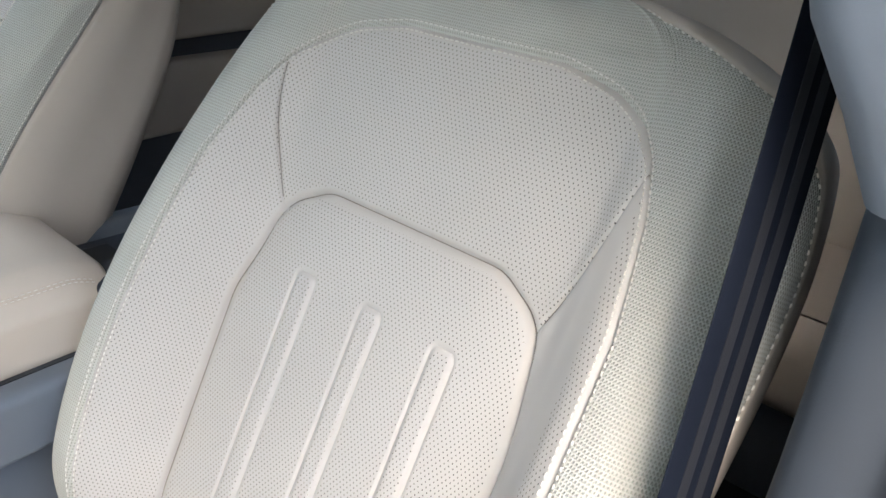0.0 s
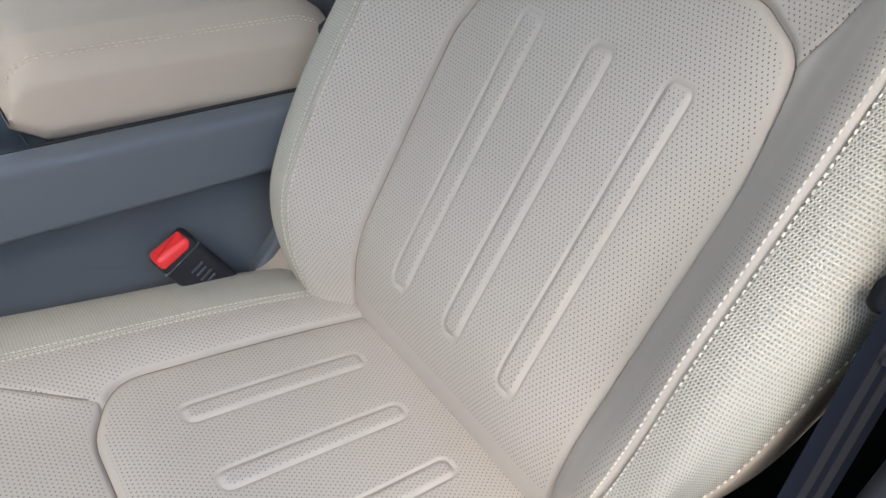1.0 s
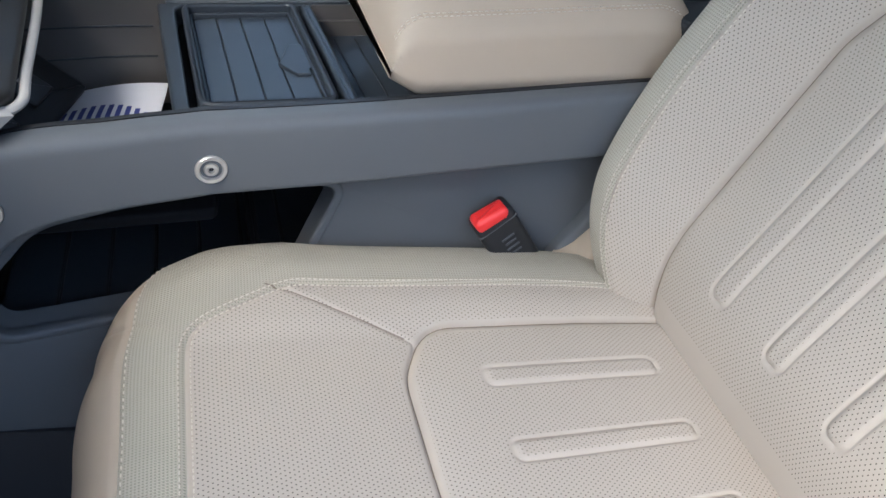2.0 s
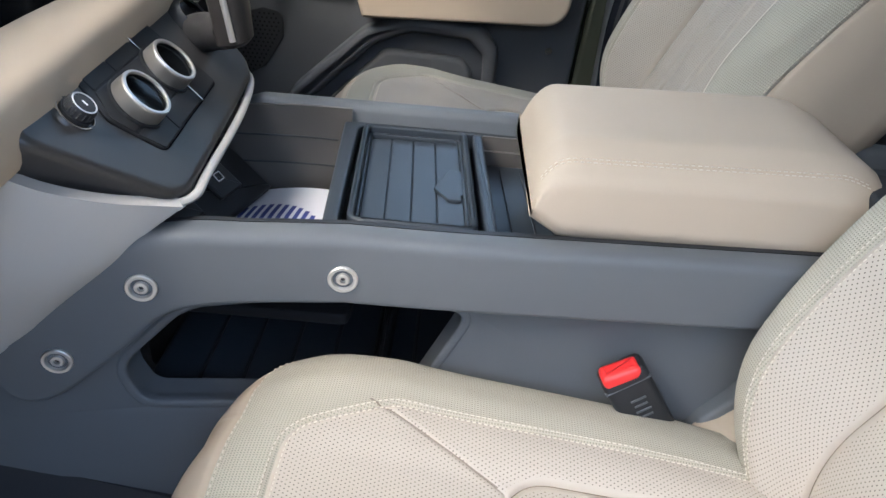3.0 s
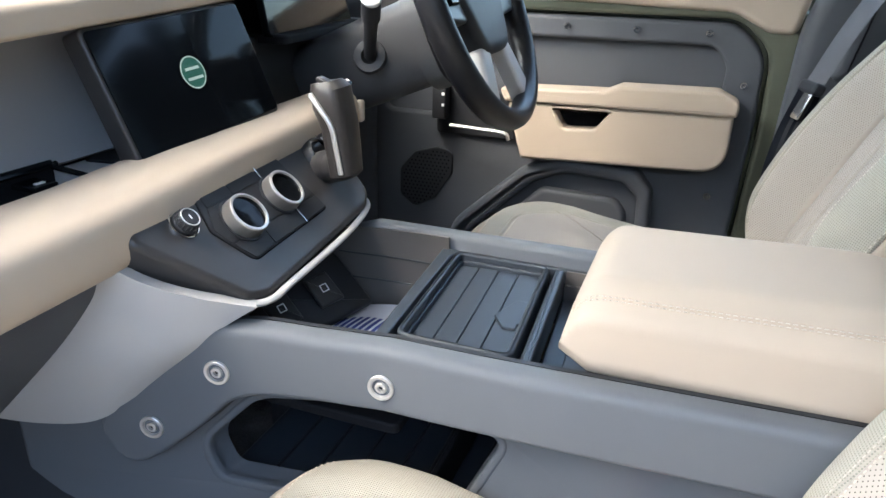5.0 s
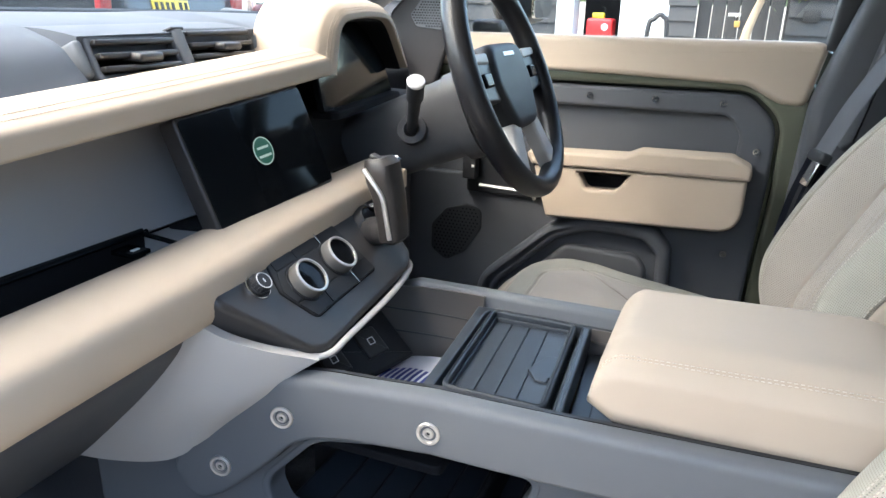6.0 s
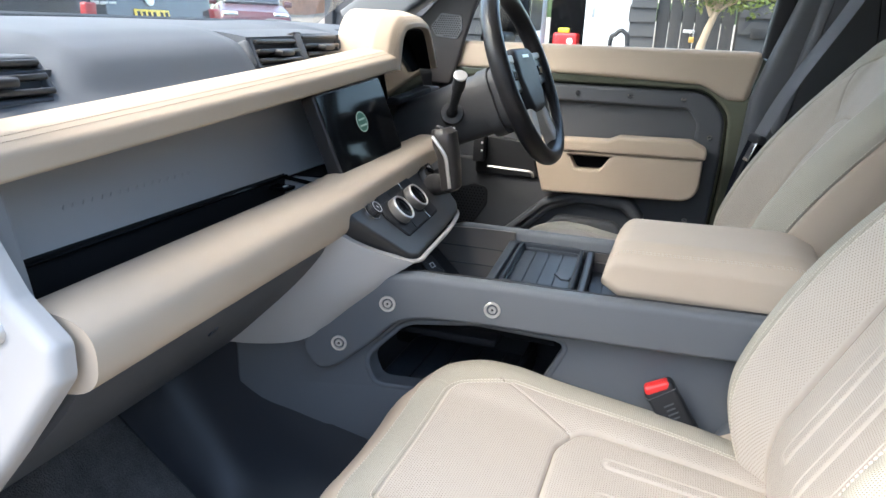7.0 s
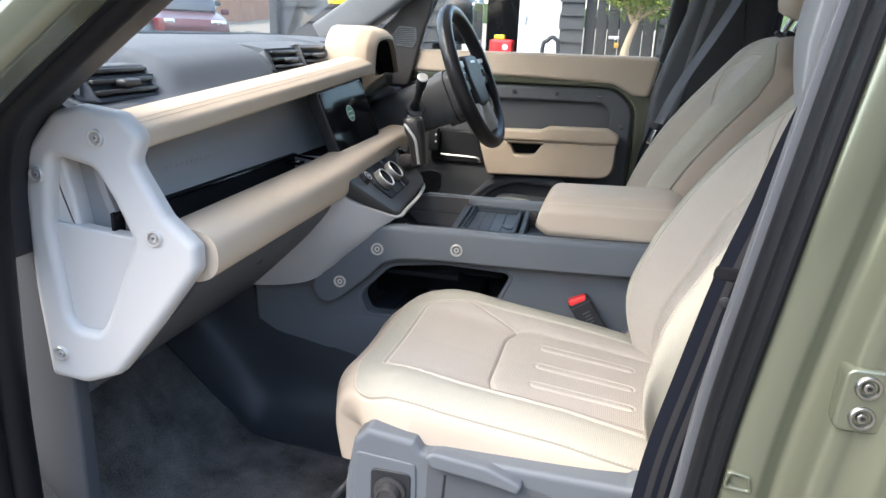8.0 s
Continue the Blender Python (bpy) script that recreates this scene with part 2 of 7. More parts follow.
def holed(outer, inner, place, w0, w1, bevel=0.003, n=96, steps=3, centre=None):
    """A plate with one opening through it, both edges rounded towards w1."""
    o, i = [tuple(p) for p in outer], [tuple(p) for p in inner]
    o, i = (o if area2(o) > 0 else o[::-1]), (i if area2(i) > 0 else i[::-1])
    s = 1 if w1 > w0 else -1
    verts, faces, ends = [], [], []
    for pts, sign in ((o, 1), (i, -1)):
        rows = [(0, w0)] + [(bevel * (1 - math.cos(math.pi / 2 * k / steps)), w1 - s * bevel * (1 - math.sin(math.pi / 2 * k / steps))) for k in range(steps + 1)] + [(bevel * 1.15 + 0.0002, w1)]
        n0, m = len(verts), len(pts)
        flat = []
        for d, w in rows:
            ring = inset(pts, sign * d) if d > 1e-7 else pts
            verts += [place(u, v, w) for u, v in ring]
            flat = ring
        for r in range(len(rows) - 1):
            faces += [(n0 + r * m + j, n0 + r * m + (j + 1) % m, n0 + (r + 1) * m + (j + 1) % m, n0 + (r + 1) * m + j) for j in range(m)]
        ends.append((flat, n0 + (len(rows) - 1) * m, pts, n0))
    for flat in (0, 1):
        loops, idx = [], []
        for e in ends:
            ring, first = (e[0], e[1]) if flat == 0 else (e[2], e[3])
            keep = [j for j in range(len(ring)) if (Vector(ring[j]) - Vector(ring[j - 1])).length > 2e-5]
            loops.append([Vector((ring[j][0], ring[j][1], 0)) for j in keep])
            idx += [first + j for j in keep]
        faces += [tuple(idx[q] for q in tri) for tri in mathutils.geometry.tessellate_polygon(loops)]
    return fix((verts, faces))


def lathe(profile, m=None, n=32, cap=True):
    rings = [[Vector((r * math.cos(2 * math.pi * k / n), r * math.sin(2 * math.pi * k / n), z)) for k in range(n)] for r, z in profile]
    g = fix(ringloft(rings, cap=cap))
    return moved(g, m) if m else g


def axes(at, z, x=(0, 1, 0)):
    """A pose with its z axis along the given one and its x axis near the other."""
    z = Vector(z).normalized()
    y = z.cross(Vector(x)).normalized()
    xx = y.cross(z)
    return Matrix(((xx.x, y.x, z.x, at[0]), (xx.y, y.y, z.y, at[1]), (xx.z, y.z, z.z, at[2]), (0, 0, 0, 1)))


def spline(pts, n):
    """A smooth line through points, with n steps for each stretch."""
    p = [Vector(q) for q in pts]
    p = [2 * p[0] - p[1]] + p + [2 * p[-1] - p[-2]]
    out = []
    for i in range(1, len(p) - 2):
        for k in range(n):
            t = k / n
            a, b, c, d = p[i - 1], p[i], p[i + 1], p[i + 2]
            out.append(0.5 * (2 * b + (c - a) * t + (2 * a - 5 * b + 4 * c - d) * t * t + (3 * b - a - 3 * c + d) * t**3))
    return out + [p[-2]]


def tube(pts, r, n=10, cap=True, flat=1.0, up=(0, 0, 1)):
    """A round bar along points; r may be a list; flat squeezes it along the up direction."""
    pts, rings = [Vector(p) for p in pts], []
    for i, p in enumerate(pts):
        t = (pts[min(i + 1, len(pts) - 1)] - pts[max(i - 1, 0)]).normalized()
        s = t.cross(Vector(up))
        s = s.normalized() if s.length > 1e-6 else Vector((1, 0, 0))
        u = s.cross(t)
        q = r[i] if isinstance(r, (list, tuple)) else r
        rings.append([p + s * q * math.cos(2 * math.pi * k / n) + u * q * flat * math.sin(2 * math.pi * k / n) for k in range(n)])
    return fix(ringloft(rings, cap=cap))


def rbox(size, r=0.004, m=None, seg=3):
    """A box with all its edges rounded, on its own centre."""
    x, y, z = (s / 2 for s in size)
    r = min(r, x * 0.95, y * 0.95, z * 0.95)
    out = fillet([(-x, -y), (x, -y), (x, y), (-x, y)], r, seg)
    g = plate(out, lambda u, v, w: Vector((u, v, w)), -z, z, r, seg, both=True)
    return moved(g, m) if m else g


def sheet(grid, thick=0.0, closed=False):
    """A surface from rows of points, given a thickness away from its normal."""
    rows, cols = len(grid), len(grid[0])
    verts = [Vector(p) for r in grid for p in r]
    faces = [(i * cols + j, i * cols + j + 1, (i + 1) * cols + j + 1, (i + 1) * cols + j) for i in range(rows - 1) for j in range(cols - 1)]
    if thick:
        bm = bmesh.new()
        vs = [bm.verts.new(v) for v in verts]
        for f in faces:
            bm.faces.new([vs[i] for i in f])
        bm.normal_update()
        n0 = len(verts)
        back = [v.co - v.normal * thick for v in vs]
        bm.free()
        verts = verts + back
        faces += [tuple(n0 + i for i in reversed(f)) for f in faces]
        edge = [j for j in range(cols)] + [i * cols + cols - 1 for i in range(1, rows)] + [(rows - 1) * cols + j for j in range(cols - 2, -1, -1)] + [i * cols for i in range(rows - 2, 0, -1)]
        faces += [(edge[(k + 1) % len(edge)], edge[k], n0 + edge[k], n0 + edge[(k + 1) % len(edge)]) for k in range(len(edge))]
    return fix((verts, faces))


def coons(c0, c1, d0, d1, n=16, bulge=None):
    """A patch between four edges: c0, c1 run from d0 to d1's ends."""
    c0, c1, d0, d1 = (evenly(c, n + 1, closed=False) for c in (c0, c1, d0, d1))
    grid = []
    for i in range(n + 1):
        row, t = [], i / n
        for j in range(n + 1):
            s = j / n
            p = (1 - t) * c0[j] + t * c1[j] + (1 - s) * d0[i] + s * d1[i]
            p -= (1 - s) * (1 - t) * c0[0] + s * (1 - t) * c0[-1] + (1 - s) * t * c1[0] + s * t * c1[-1]
            if bulge:
                p += Vector(bulge) * (16 * s * (1 - s) * t * (1 - t))
            row.append(p)
        grid.append(row)
    return grid


def bolt(parent, at, normal, r=0.0135, ring=SILVER):
    """A cap screw in a dished metal ring, with a six-lobed socket."""
    at = Vector(at) + Vector(normal).normalized() * 0.0012
    m = axes(at, normal, (1, 0, 0) if abs(normal[1]) > 0.7 else (0, 1, 0))
    b = part("bolt", lathe([(r, -0.004), (r, 0.0008), (r * 0.93, 0.0018), (r * 0.74, 0.0016), (r * 0.66, -0.0006), (r * 0.62, -0.0055)], m, 40, cap=False), ring, parent, "brushed metal screw cup")
    part("screw_head", lathe([(r * 0.46, -0.005), (r * 0.46, 0.0002), (r * 0.39, 0.0014), (r * 0.21, 0.0016), (r * 0.17, -0.0006), (0.0001, -0.0006)], m, 28, cap=False), ring, b)
    # black ring in place of the shade inside the metal cup
    part("cup_shade", lathe([(r * 0.65, -0.0036), (r * 0.45, -0.0040)], m, 32, cap=False), BLACK, b)
    part("socket", lathe([(r * 0.165, -0.0004), (r * 0.08, -0.00035), (0.0001, -0.00035)], m, 6, cap=False), BLACK, b)
    return b


def dashes(points, normals, step=0.0052, length=0.0036, w=0.00046, lift=0.0005):
    """Single stitches along a line that lies on a surface."""
    pts = [Vector(p) for p in points]
    run = [0.0]
    for a, b in zip(pts, pts[1:]):
        run.append(run[-1] + (b - a).length)
    geos, d, i = [], step, 0
    while d < run[-1] - step:
        while run[i + 1] < d:
            i += 1
        t = (pts[i + 1] - pts[i]).normalized()
        c, n = pts[i].lerp(pts[i + 1], (d - run[i]) / max(1e-9, run[i + 1] - run[i])), Vector(normals[i]).normalized()
        s = t.cross(n).normalized()
        h, e = length / 2, n * lift
        lo = [c - t * h - n * w, c + s * w * 1.2 - t * h * 0.7, c + s * w * 1.2 + t * h * 0.7, c + t * h - n * w, c - s * w * 1.2 + t * h * 0.7, c - s * w * 1.2 - t * h * 0.7]
        hi = [c - t * h * 0.55 + n * w + e, c + t * h * 0.55 + n * w + e]
        geos.append((lo + hi, [(0, 1, 6), (1, 2, 7, 6), (2, 3, 7), (3, 4, 7), (4, 5, 6, 7), (5, 0, 6)]))
        d += step
    return geo_join(*geos)


def poly_distance(pts, a, b):
    """Signed distance from points (a, b) to a polygon, inside negative."""
    pts = np.asarray(pts, float)
    d, inside = np.full(a.shape, 1e9), np.zeros(a.shape, bool)
    for (x0, y0), (x1, y1) in zip(pts, np.roll(pts, -1, 0)):
        ex, ey, wx, wy = x1 - x0, y1 - y0, a - x0, b - y0
        t = np.clip((wx * ex + wy * ey) / (ex * ex + ey * ey + 1e-18), 0, 1)
        d = np.minimum(d, np.hypot(wx - ex * t, wy - ey * t))
        c1, c2 = (y0 <= b) & (y1 > b), (y1 <= b) & (y0 > b)
        cr = ex * wy - ey * wx
        inside ^= (c1 & (cr > 0)) | (c2 & (cr < 0))
    return np.where(inside, -d, d)


def line_distance(pts, a, b):
    d = np.full(a.shape, 1e9)
    for (x0, y0), (x1, y1) in zip(pts, pts[1:]):
        ex, ey, wx, wy = x1 - x0, y1 - y0, a - x0, b - y0
        t = np.clip((wx * ex + wy * ey) / (ex * ex + ey * ey + 1e-18), 0, 1)
        d = np.minimum(d, np.hypot(wx - ex * t, wy - ey * t))
    return d


def patchwork(place, a_vals, b_vals, regions):
    """Cuts one padded surface along its seams: a dict of region name to (geo, uvs). The first region whose outline holds a spot takes it;
    the last one, with None, takes the rest."""
    na, nb = len(a_vals), len(b_vals)
    A, B = np.meshgrid(a_vals, b_vals)
    fields = [f(A, B) if f else np.full(A.shape, -1.0) for _, f in regions]
    cells = {name: [] for name, _ in regions}
    for j in range(nb - 1):
        for i in range(na - 1):
            idx = ((j, i), (j, i + 1), (j + 1, i + 1), (j + 1, i))
            poly = None
            for k, (name, _) in enumerate(regions):
                f = fields[k]
                if poly is None:
                    vals = [f[q] for q in idx]
                    if max(vals) <= 0:
                        cells[name].append([(A[q], B[q]) for q in idx])
                        break
                    if min(vals) > 0:
                        continue
                    poly = [((A[q], B[q]), [g[q] for g in fields]) for q in idx]
                inner, outer = [], []
                for (p, fp), (q, fq) in zip(poly, poly[1:] + poly[:1]):
                    (inner if fp[k] <= 0 else outer).append((p, fp))
                    if (fp[k] <= 0) != (fq[k] <= 0):
                        w = fp[k] / (fp[k] - fq[k])
                        cut = ((p[0] + w * (q[0] - p[0]), p[1] + w * (q[1] - p[1])), [x + w * (y - x) for x, y in zip(fp, fq)])
                        inner.append(cut), outer.append(cut)
                if len(inner) > 2:
                    cells[name].append([p for p, _ in inner])
                if len(outer) < 3:
                    break
                poly = outer
    made = {}
    for name, polys in cells.items():
        seen, ab, faces = {}, [], []
        for poly in polys:
            face = []
            for p in poly:
                key = (round(p[0] * 2e5), round(p[1] * 2e5))
                if key not in seen:
                    seen[key] = len(ab)
                    ab.append(p)
                if not face or face[-1] != seen[key]:
                    face.append(seen[key])
            if len(face) > 1 and face[0] == face[-1]:
                face.pop()
            if len(set(face)) > 2 and len(set(face)) == len(face):
                faces.append(tuple(face))
        if ab:
            ab = np.array(ab)
            made[name] = (place(ab[:, 0], ab[:, 1]).tolist(), faces), ab
    return made

# ---- seats ----
def curve_rows(p, knots, values):
    """Smooth interpolation over fixed knots, with values (len(knots), N) that differ point by point."""
    knots = np.asarray(knots, float)
    k = np.clip(np.searchsorted(knots, p, side="right") - 1, 0, len(knots) - 2)
    n = np.arange(len(p))
    slope = np.empty_like(values)
    slope[1:-1] = (values[2:] - values[:-2]) / (knots[2:] - knots[:-2])[:, None]
    slope[0], slope[-1] = 0 * values[0] + (values[1] - values[0]) / (knots[1] - knots[0]), (values[-1] - values[-2]) / (knots[-1] - knots[-2])
    h = knots[k + 1] - knots[k]
    t = (p - knots[k]) / h
    a, b, c, d = values[k, n], values[k + 1, n], slope[k, n] * h, slope[k + 1, n] * h
    return a * (2 * t**3 - 3 * t**2 + 1) + c * (t**3 - 2 * t**2 + t) + b * (3 * t**2 - 2 * t**3) + d * (t**3 - t**2)


def padded(base, relief, side=1):
    """A surface moved along its own normal by relief(a, b)."""

    def place(a, b):
        e = 0.0008
        du, dv = base(a + e, b) - base(a - e, b), base(a, b + e) - base(a, b - e)
        n = np.cross(du, dv)
        n /= np.linalg.norm(n, axis=1, keepdims=True) + 1e-12
        return base(a, b) + side * n * relief(a, b)[:, None]

    return place


def normals_on(place, a, b, side=1, e=0.001):
    n = side * np.cross(place(a + e, b) - place(a - e, b), place(a, b + e) - place(a, b - e))
    return n / (np.linalg.norm(n, axis=1, keepdims=True) + 1e-12)


def soft_interp(v, xs, ys):
    """Linear interpolation with its corners rounded off."""
    return sum(np.interp(v + d, xs, ys) for d in (-0.03, -0.02, -0.01, 0.0, 0.01, 0.02, 0.03)) / 7


def dent(d, w):
    return np.exp(-((d / w) ** 2))


def smooth01(x):
    x = np.clip(x, 0, 1)
    return x * x * (3 - 2 * x)


def channel(a, b, ca, b0, b1, half=0.0095):
    """Signed distance to a long slot with slightly rounded ends."""
    dx, dy = np.abs(a - ca) - half + 0.006, np.abs(b - (b0 + b1) / 2) - (b1 - b0) / 2 + 0.006
    return np.hypot(np.maximum(dx, 0), np.maximum(dy, 0)) + np.minimum(np.maximum(dx, dy), 0) - 0.006


def slot_relief(d):
    return 0.0014 * smooth01((0.0008 - d) / 0.0050) - 0.0017 * dent(d - 0.0012, 0.0014)


BACK_AT, BACK_LEAN = (0.388, SEAT_Y, 0.40), radians(25.4)
BACK_KNOTS = [0, 0.09, 0.135, 0.165, 0.22, 0.25, 0.29, 0.33, 0.40, 0.47, 0.60]
LUMBAR = fillet([(-0.139, -0.16, 0), (0.139, -0.16, 0), (0.142, 0.20, 0.1), (0.124, 0.281), (0.084, 0.303), (-0.084, 0.303), (-0.124, 0.281), (-0.142, 0.20, 0.1)], 0.04, 6)
BACK_HIDE = fillet([(-0.222, -0.3, 0), (0.222, -0.3, 0), (0.222, 0.30), (0.210, 0.36), (0.190, 0.392), (0.150, 0.414), (0.112, 0.434), (0.07, 0.4445), (-0.07, 0.4445), (-0.112, 0.434), (-0.150, 0.414), (-0.190, 0.392), (-0.210, 0.36), (-0.222, 0.30)], 0.05, 6)
UPPER = [(-0.121, 0.270), (-0.186, 0.389), (-0.30, 0.40), (-0.30, 0.6), (0.30, 0.6), (0.30, 0.40), (0.186, 0.389), (0.121, 0.270), (0, 0.26)]
BACK_SLOTS = (0.0695, 0.0, -0.0695)


def side_seam(b):
    """Where the cloth ends: along the flank, then in over the shoulder."""
    return np.interp(b, [0.36, 0.41, 0.45, 0.48, 0.51], [0.315, 0.305, 0.275, 0.235, 0.17])


def back_base(a, b):
    p, s = np.abs(a), np.sign(a)
    v = b
    us = soft_interp(v, [-0.12, -0.06, 0, 0.07, 0.16, 0.25, 0.32, 0.39, 0.45, 0.56], [0.155, 0.168, 0.182, 0.190, 0.190, 0.187, 0.182, 0.174, 0.162, 0.13])
    hs = soft_interp(v, [-0.12, -0.05, 0.03, 0.12, 0.2, 0.28, 0.35, 0.40, 0.46, 0.56], [0.035, 0.058, 0.071, 0.074, 0.068, 0.053, 0.036, 0.024, 0.010, 0.0])
    hs = hs * np.where(a < 0, soft_interp(v, [-0.12, 0.0, 0.10], [0.3, 0.65, 1.0]), 1.0)
    um = soft_interp(v, [-0.12, -0.03, 0.06, 0.2, 0.3, 0.38, 0.45, 0.5, 0.56], [0.16, 0.200, 0.235, 0.250, 0.253, 0.250, 0.236, 0.205, 0.17])
    hb = soft_interp(v, [-0.12, 0.35, 0.5, 0.56], [-0.13, -0.125, -0.095, -0.07])
    z = 0 * v
    u = np.stack([z, z + 0.09, z + 0.133, 0.133 + (us - 0.133) * 0.42, us, us + 0.026, um - 0.008, um, um - 0.004, um - 0.03, z])
    h = np.stack([z - 0.004, z - 0.001, z + 0.003, 0.02 + (hs - 0.05) * 0.3, hs * 0.93, hs, hs - 0.022, hs - 0.058, (hs + hb) / 2 - 0.02, hb + 0.004, hb - 0.006])
    u, h = curve_rows(p, BACK_KNOTS, u), curve_rows(p, BACK_KNOTS, h)
    k = np.sqrt(np.clip(1 - np.clip((v - 0.43) / 0.078, 0, 1) ** 2, 0, 1))
    u, h = u * (0.25 + 0.75 * k), -0.05 + (h + 0.05) * k
    h = h - 4.0 * np.clip(0.02 - v, 0, 1) ** 2
    c, n = math.cos(BACK_LEAN), math.sin(BACK_LEAN)
    return np.stack([BACK_AT[0] + v * n - h * c, BACK_AT[1] + s * u, BACK_AT[2] + v * c + h * n], 1)


def back_relief(a, b):
    dl, dh, du = poly_distance(LUMBAR, a, b), poly_distance(BACK_HIDE, a, b), poly_distance(UPPER, a, b)
    r = np.where(dl < 0, 0.0075 * (1 - np.exp(dl / 0.012)), 0.0) - 0.0040 * dent(dl, 0.0020)
    within = dh < 0
    r += np.where(within & (dl > 0), 0.004 * (1 - np.exp(-np.minimum(np.abs(dh), dl) / 0.012)) - 0.0024 * dent(du, 0.0015), 0.0)
    r -= 0.0024 * dent(dh, 0.002) - 0.0005 * dent(dh + 0.0045, 0.003) - 0.0005 * dent(dh - 0.0045, 0.003)
    r -= 0.0025 * dent(np.abs(a) - side_seam(b), 0.002)
    for s in (-1, 1):
        r -= 0.0009 * dent(line_distance([(s * 0.15, 0.414), (s * 0.225, 0.488)], a, b), 0.0015)
    for c in BACK_SLOTS:
        r += slot_relief(channel(a, b, c, -0.006, 0.238))
    return r


CUSHION_SPINE = spline([(0.47, 0.296), (0.35, 0.3145), (0.198, 0.3325), (0.10, 0.344), (0.02, 0.357), (-0.042, 0.361), (-0.083, 0.349), (-0.108, 0.32), (-0.117, 0.28), (-0.113, 0.235), (-0.105, 0.19)], 8)
SPINE_RUN = [0.0]
for p0, p1 in zip(CUSHION_SPINE, CUSHION_SPINE[1:]):
    SPINE_RUN.append(SPINE_RUN[-1] + (p1 - p0).length)
SPINE_RUN = np.array(SPINE_RUN) - np.interp(0.0, [-q[0] for q in CUSHION_SPINE[:45]], SPINE_RUN[:45])
SPINE_X, SPINE_Z = np.array([q[0] for q in CUSHION_SPINE]), np.array([q[1] for q in CUSHION_SPINE])
SEAT_KNOTS = [0, 0.08, 0.12, 0.145, 0.18, 0.215, 0.255, 0.31, 0.36, 0.41]
SEAT_PANEL = fillet([(-0.132, -0.6, 0), (0.132, -0.6, 0), (0.132, -0.155, 0.05), (0.085, -0.130, 0.06), (-0.085, -0.130, 0.06), (-0.132, -0.155, 0.05)], 0.05, 8)
SEAT_HIDE = fillet([(-0.182, -0.6, 0), (0.182, -0.6, 0), (0.182, -0.048, 0.07), (0.145, 0.032, 0.035), (-0.145, 0.032, 0.035), (-0.182, -0.048, 0.07)], 0.04, 8)
SEAT_CLOTH = fillet([(-0.262, -0.6, 0), (0.262, -0.6, 0), (0.262, 0.078, 0.05), (-0.262, 0.078, 0.05)], 0.05, 8)
SEAT_FRONT = [(-0.118, -0.143), (-0.182, -0.028), (-0.3, -0.02), (-0.3, 0.3), (0.3, 0.3), (0.3, -0.02), (0.182, -0.028), (0.118, -0.143), (0, -0.15)]
SEAT_SLOTS = (0.0745, 0.004, -0.0665)


def seat_base(a, b):
    p, s = np.abs(a), np.sign(a)
    x, z = np.interp(b, SPINE_RUN, SPINE_X), np.interp(b, SPINE_RUN, SPINE_Z)
    e = 0.004
    tx = np.interp(b + e, SPINE_RUN, SPINE_X) - np.interp(b - e, SPINE_RUN, SPINE_X)
    tz = np.interp(b + e, SPINE_RUN, SPINE_Z) - np.interp(b - e, SPINE_RUN, SPINE_Z)
    ln = np.hypot(tx, tz) + 1e-9
    nx, nz = tz / ln, -tx / ln
    f = np.interp(b, [-0.5, -0.38, -0.25, -0.05, 0.0, 0.04, 0.09, 0.14, 0.3], [0.2, 0.55, 0.9, 1.0, 0.82, 0.46, 0.16, 0.05, 0.0])
    w = np.interp(b, [-0.5, -0.42, -0.3, -0.05, 0.02, 0.06, 0.10, 0.14, 0.3], [0.9, 0.93, 0.97, 1.0, 0.985, 0.95, 0.89, 0.84, 0.80])
    w = w * np.where(a < 0, np.interp(b, [-0.05, 0.03, 0.08, 0.13, 0.18], [1.0, 0.985, 0.955, 0.92, 0.90]), 1.0)
    o = 0 * b
    u = np.stack([o, o + 0.08, o + 0.12, o + 0.142, o + 0.172, o + 0.203, o + 0.238, o + 0.25, o + 0.246, o + 0.235]) * w
    f = f * np.where(a > 0, 0.55, 1.0)
    h = np.stack([o - 0.002, o, o + 0.003, 0.015 * f + 0.003, 0.034 * f, 0.038 * f, 0.024 * f - 0.012 * (1 - f), 0.038 * f - 0.058 - 0.02 * (1 - f), o - 0.085, o - 0.13])
    u, h = curve_rows(p, SEAT_KNOTS, u), curve_rows(p, SEAT_KNOTS, h)
    swept = np.where(a < 0, 0.027, 0.012) * smooth01((p - 0.09) / 0.17) * smooth01((b + 0.06) / 0.14)
    return np.stack([x + h * nx + swept, SEAT_Y + s * u, z + h * nz], 1)


def seat_relief(a, b):
    dp, dh, dc, df = (poly_distance(q, a, b) for q in (SEAT_PANEL, SEAT_HIDE, SEAT_CLOTH, SEAT_FRONT))
    r = np.where(dp < 0, 0.0065 * (1 - np.exp(dp / 0.012)), 0.0) - 0.0040 * dent(dp, 0.0020)
    r += np.where((dh < 0) & (dp > 0), 0.0035 * (1 - np.exp(-np.minimum(np.abs(dh), dp) / 0.015)) - 0.0024 * dent(df, 0.0015), 0.0)
    r -= 0.0024 * dent(dh, 0.002) - 0.0005 * dent(dh + 0.0045, 0.003) - 0.0005 * dent(dh - 0.0045, 0.003)
    r -= 0.0028 * dent(dc, 0.002)
    for s in (-1, 1):
        r -= 0.0014 * dent(line_distance([(s * 0.14, 0.034), (s * 0.20, 0.10)], a, b), 0.0014)
    for c in SEAT_SLOTS:
        r += slot_relief(channel(a, b, c, -0.350, -0.193, 0.0085))
    return r


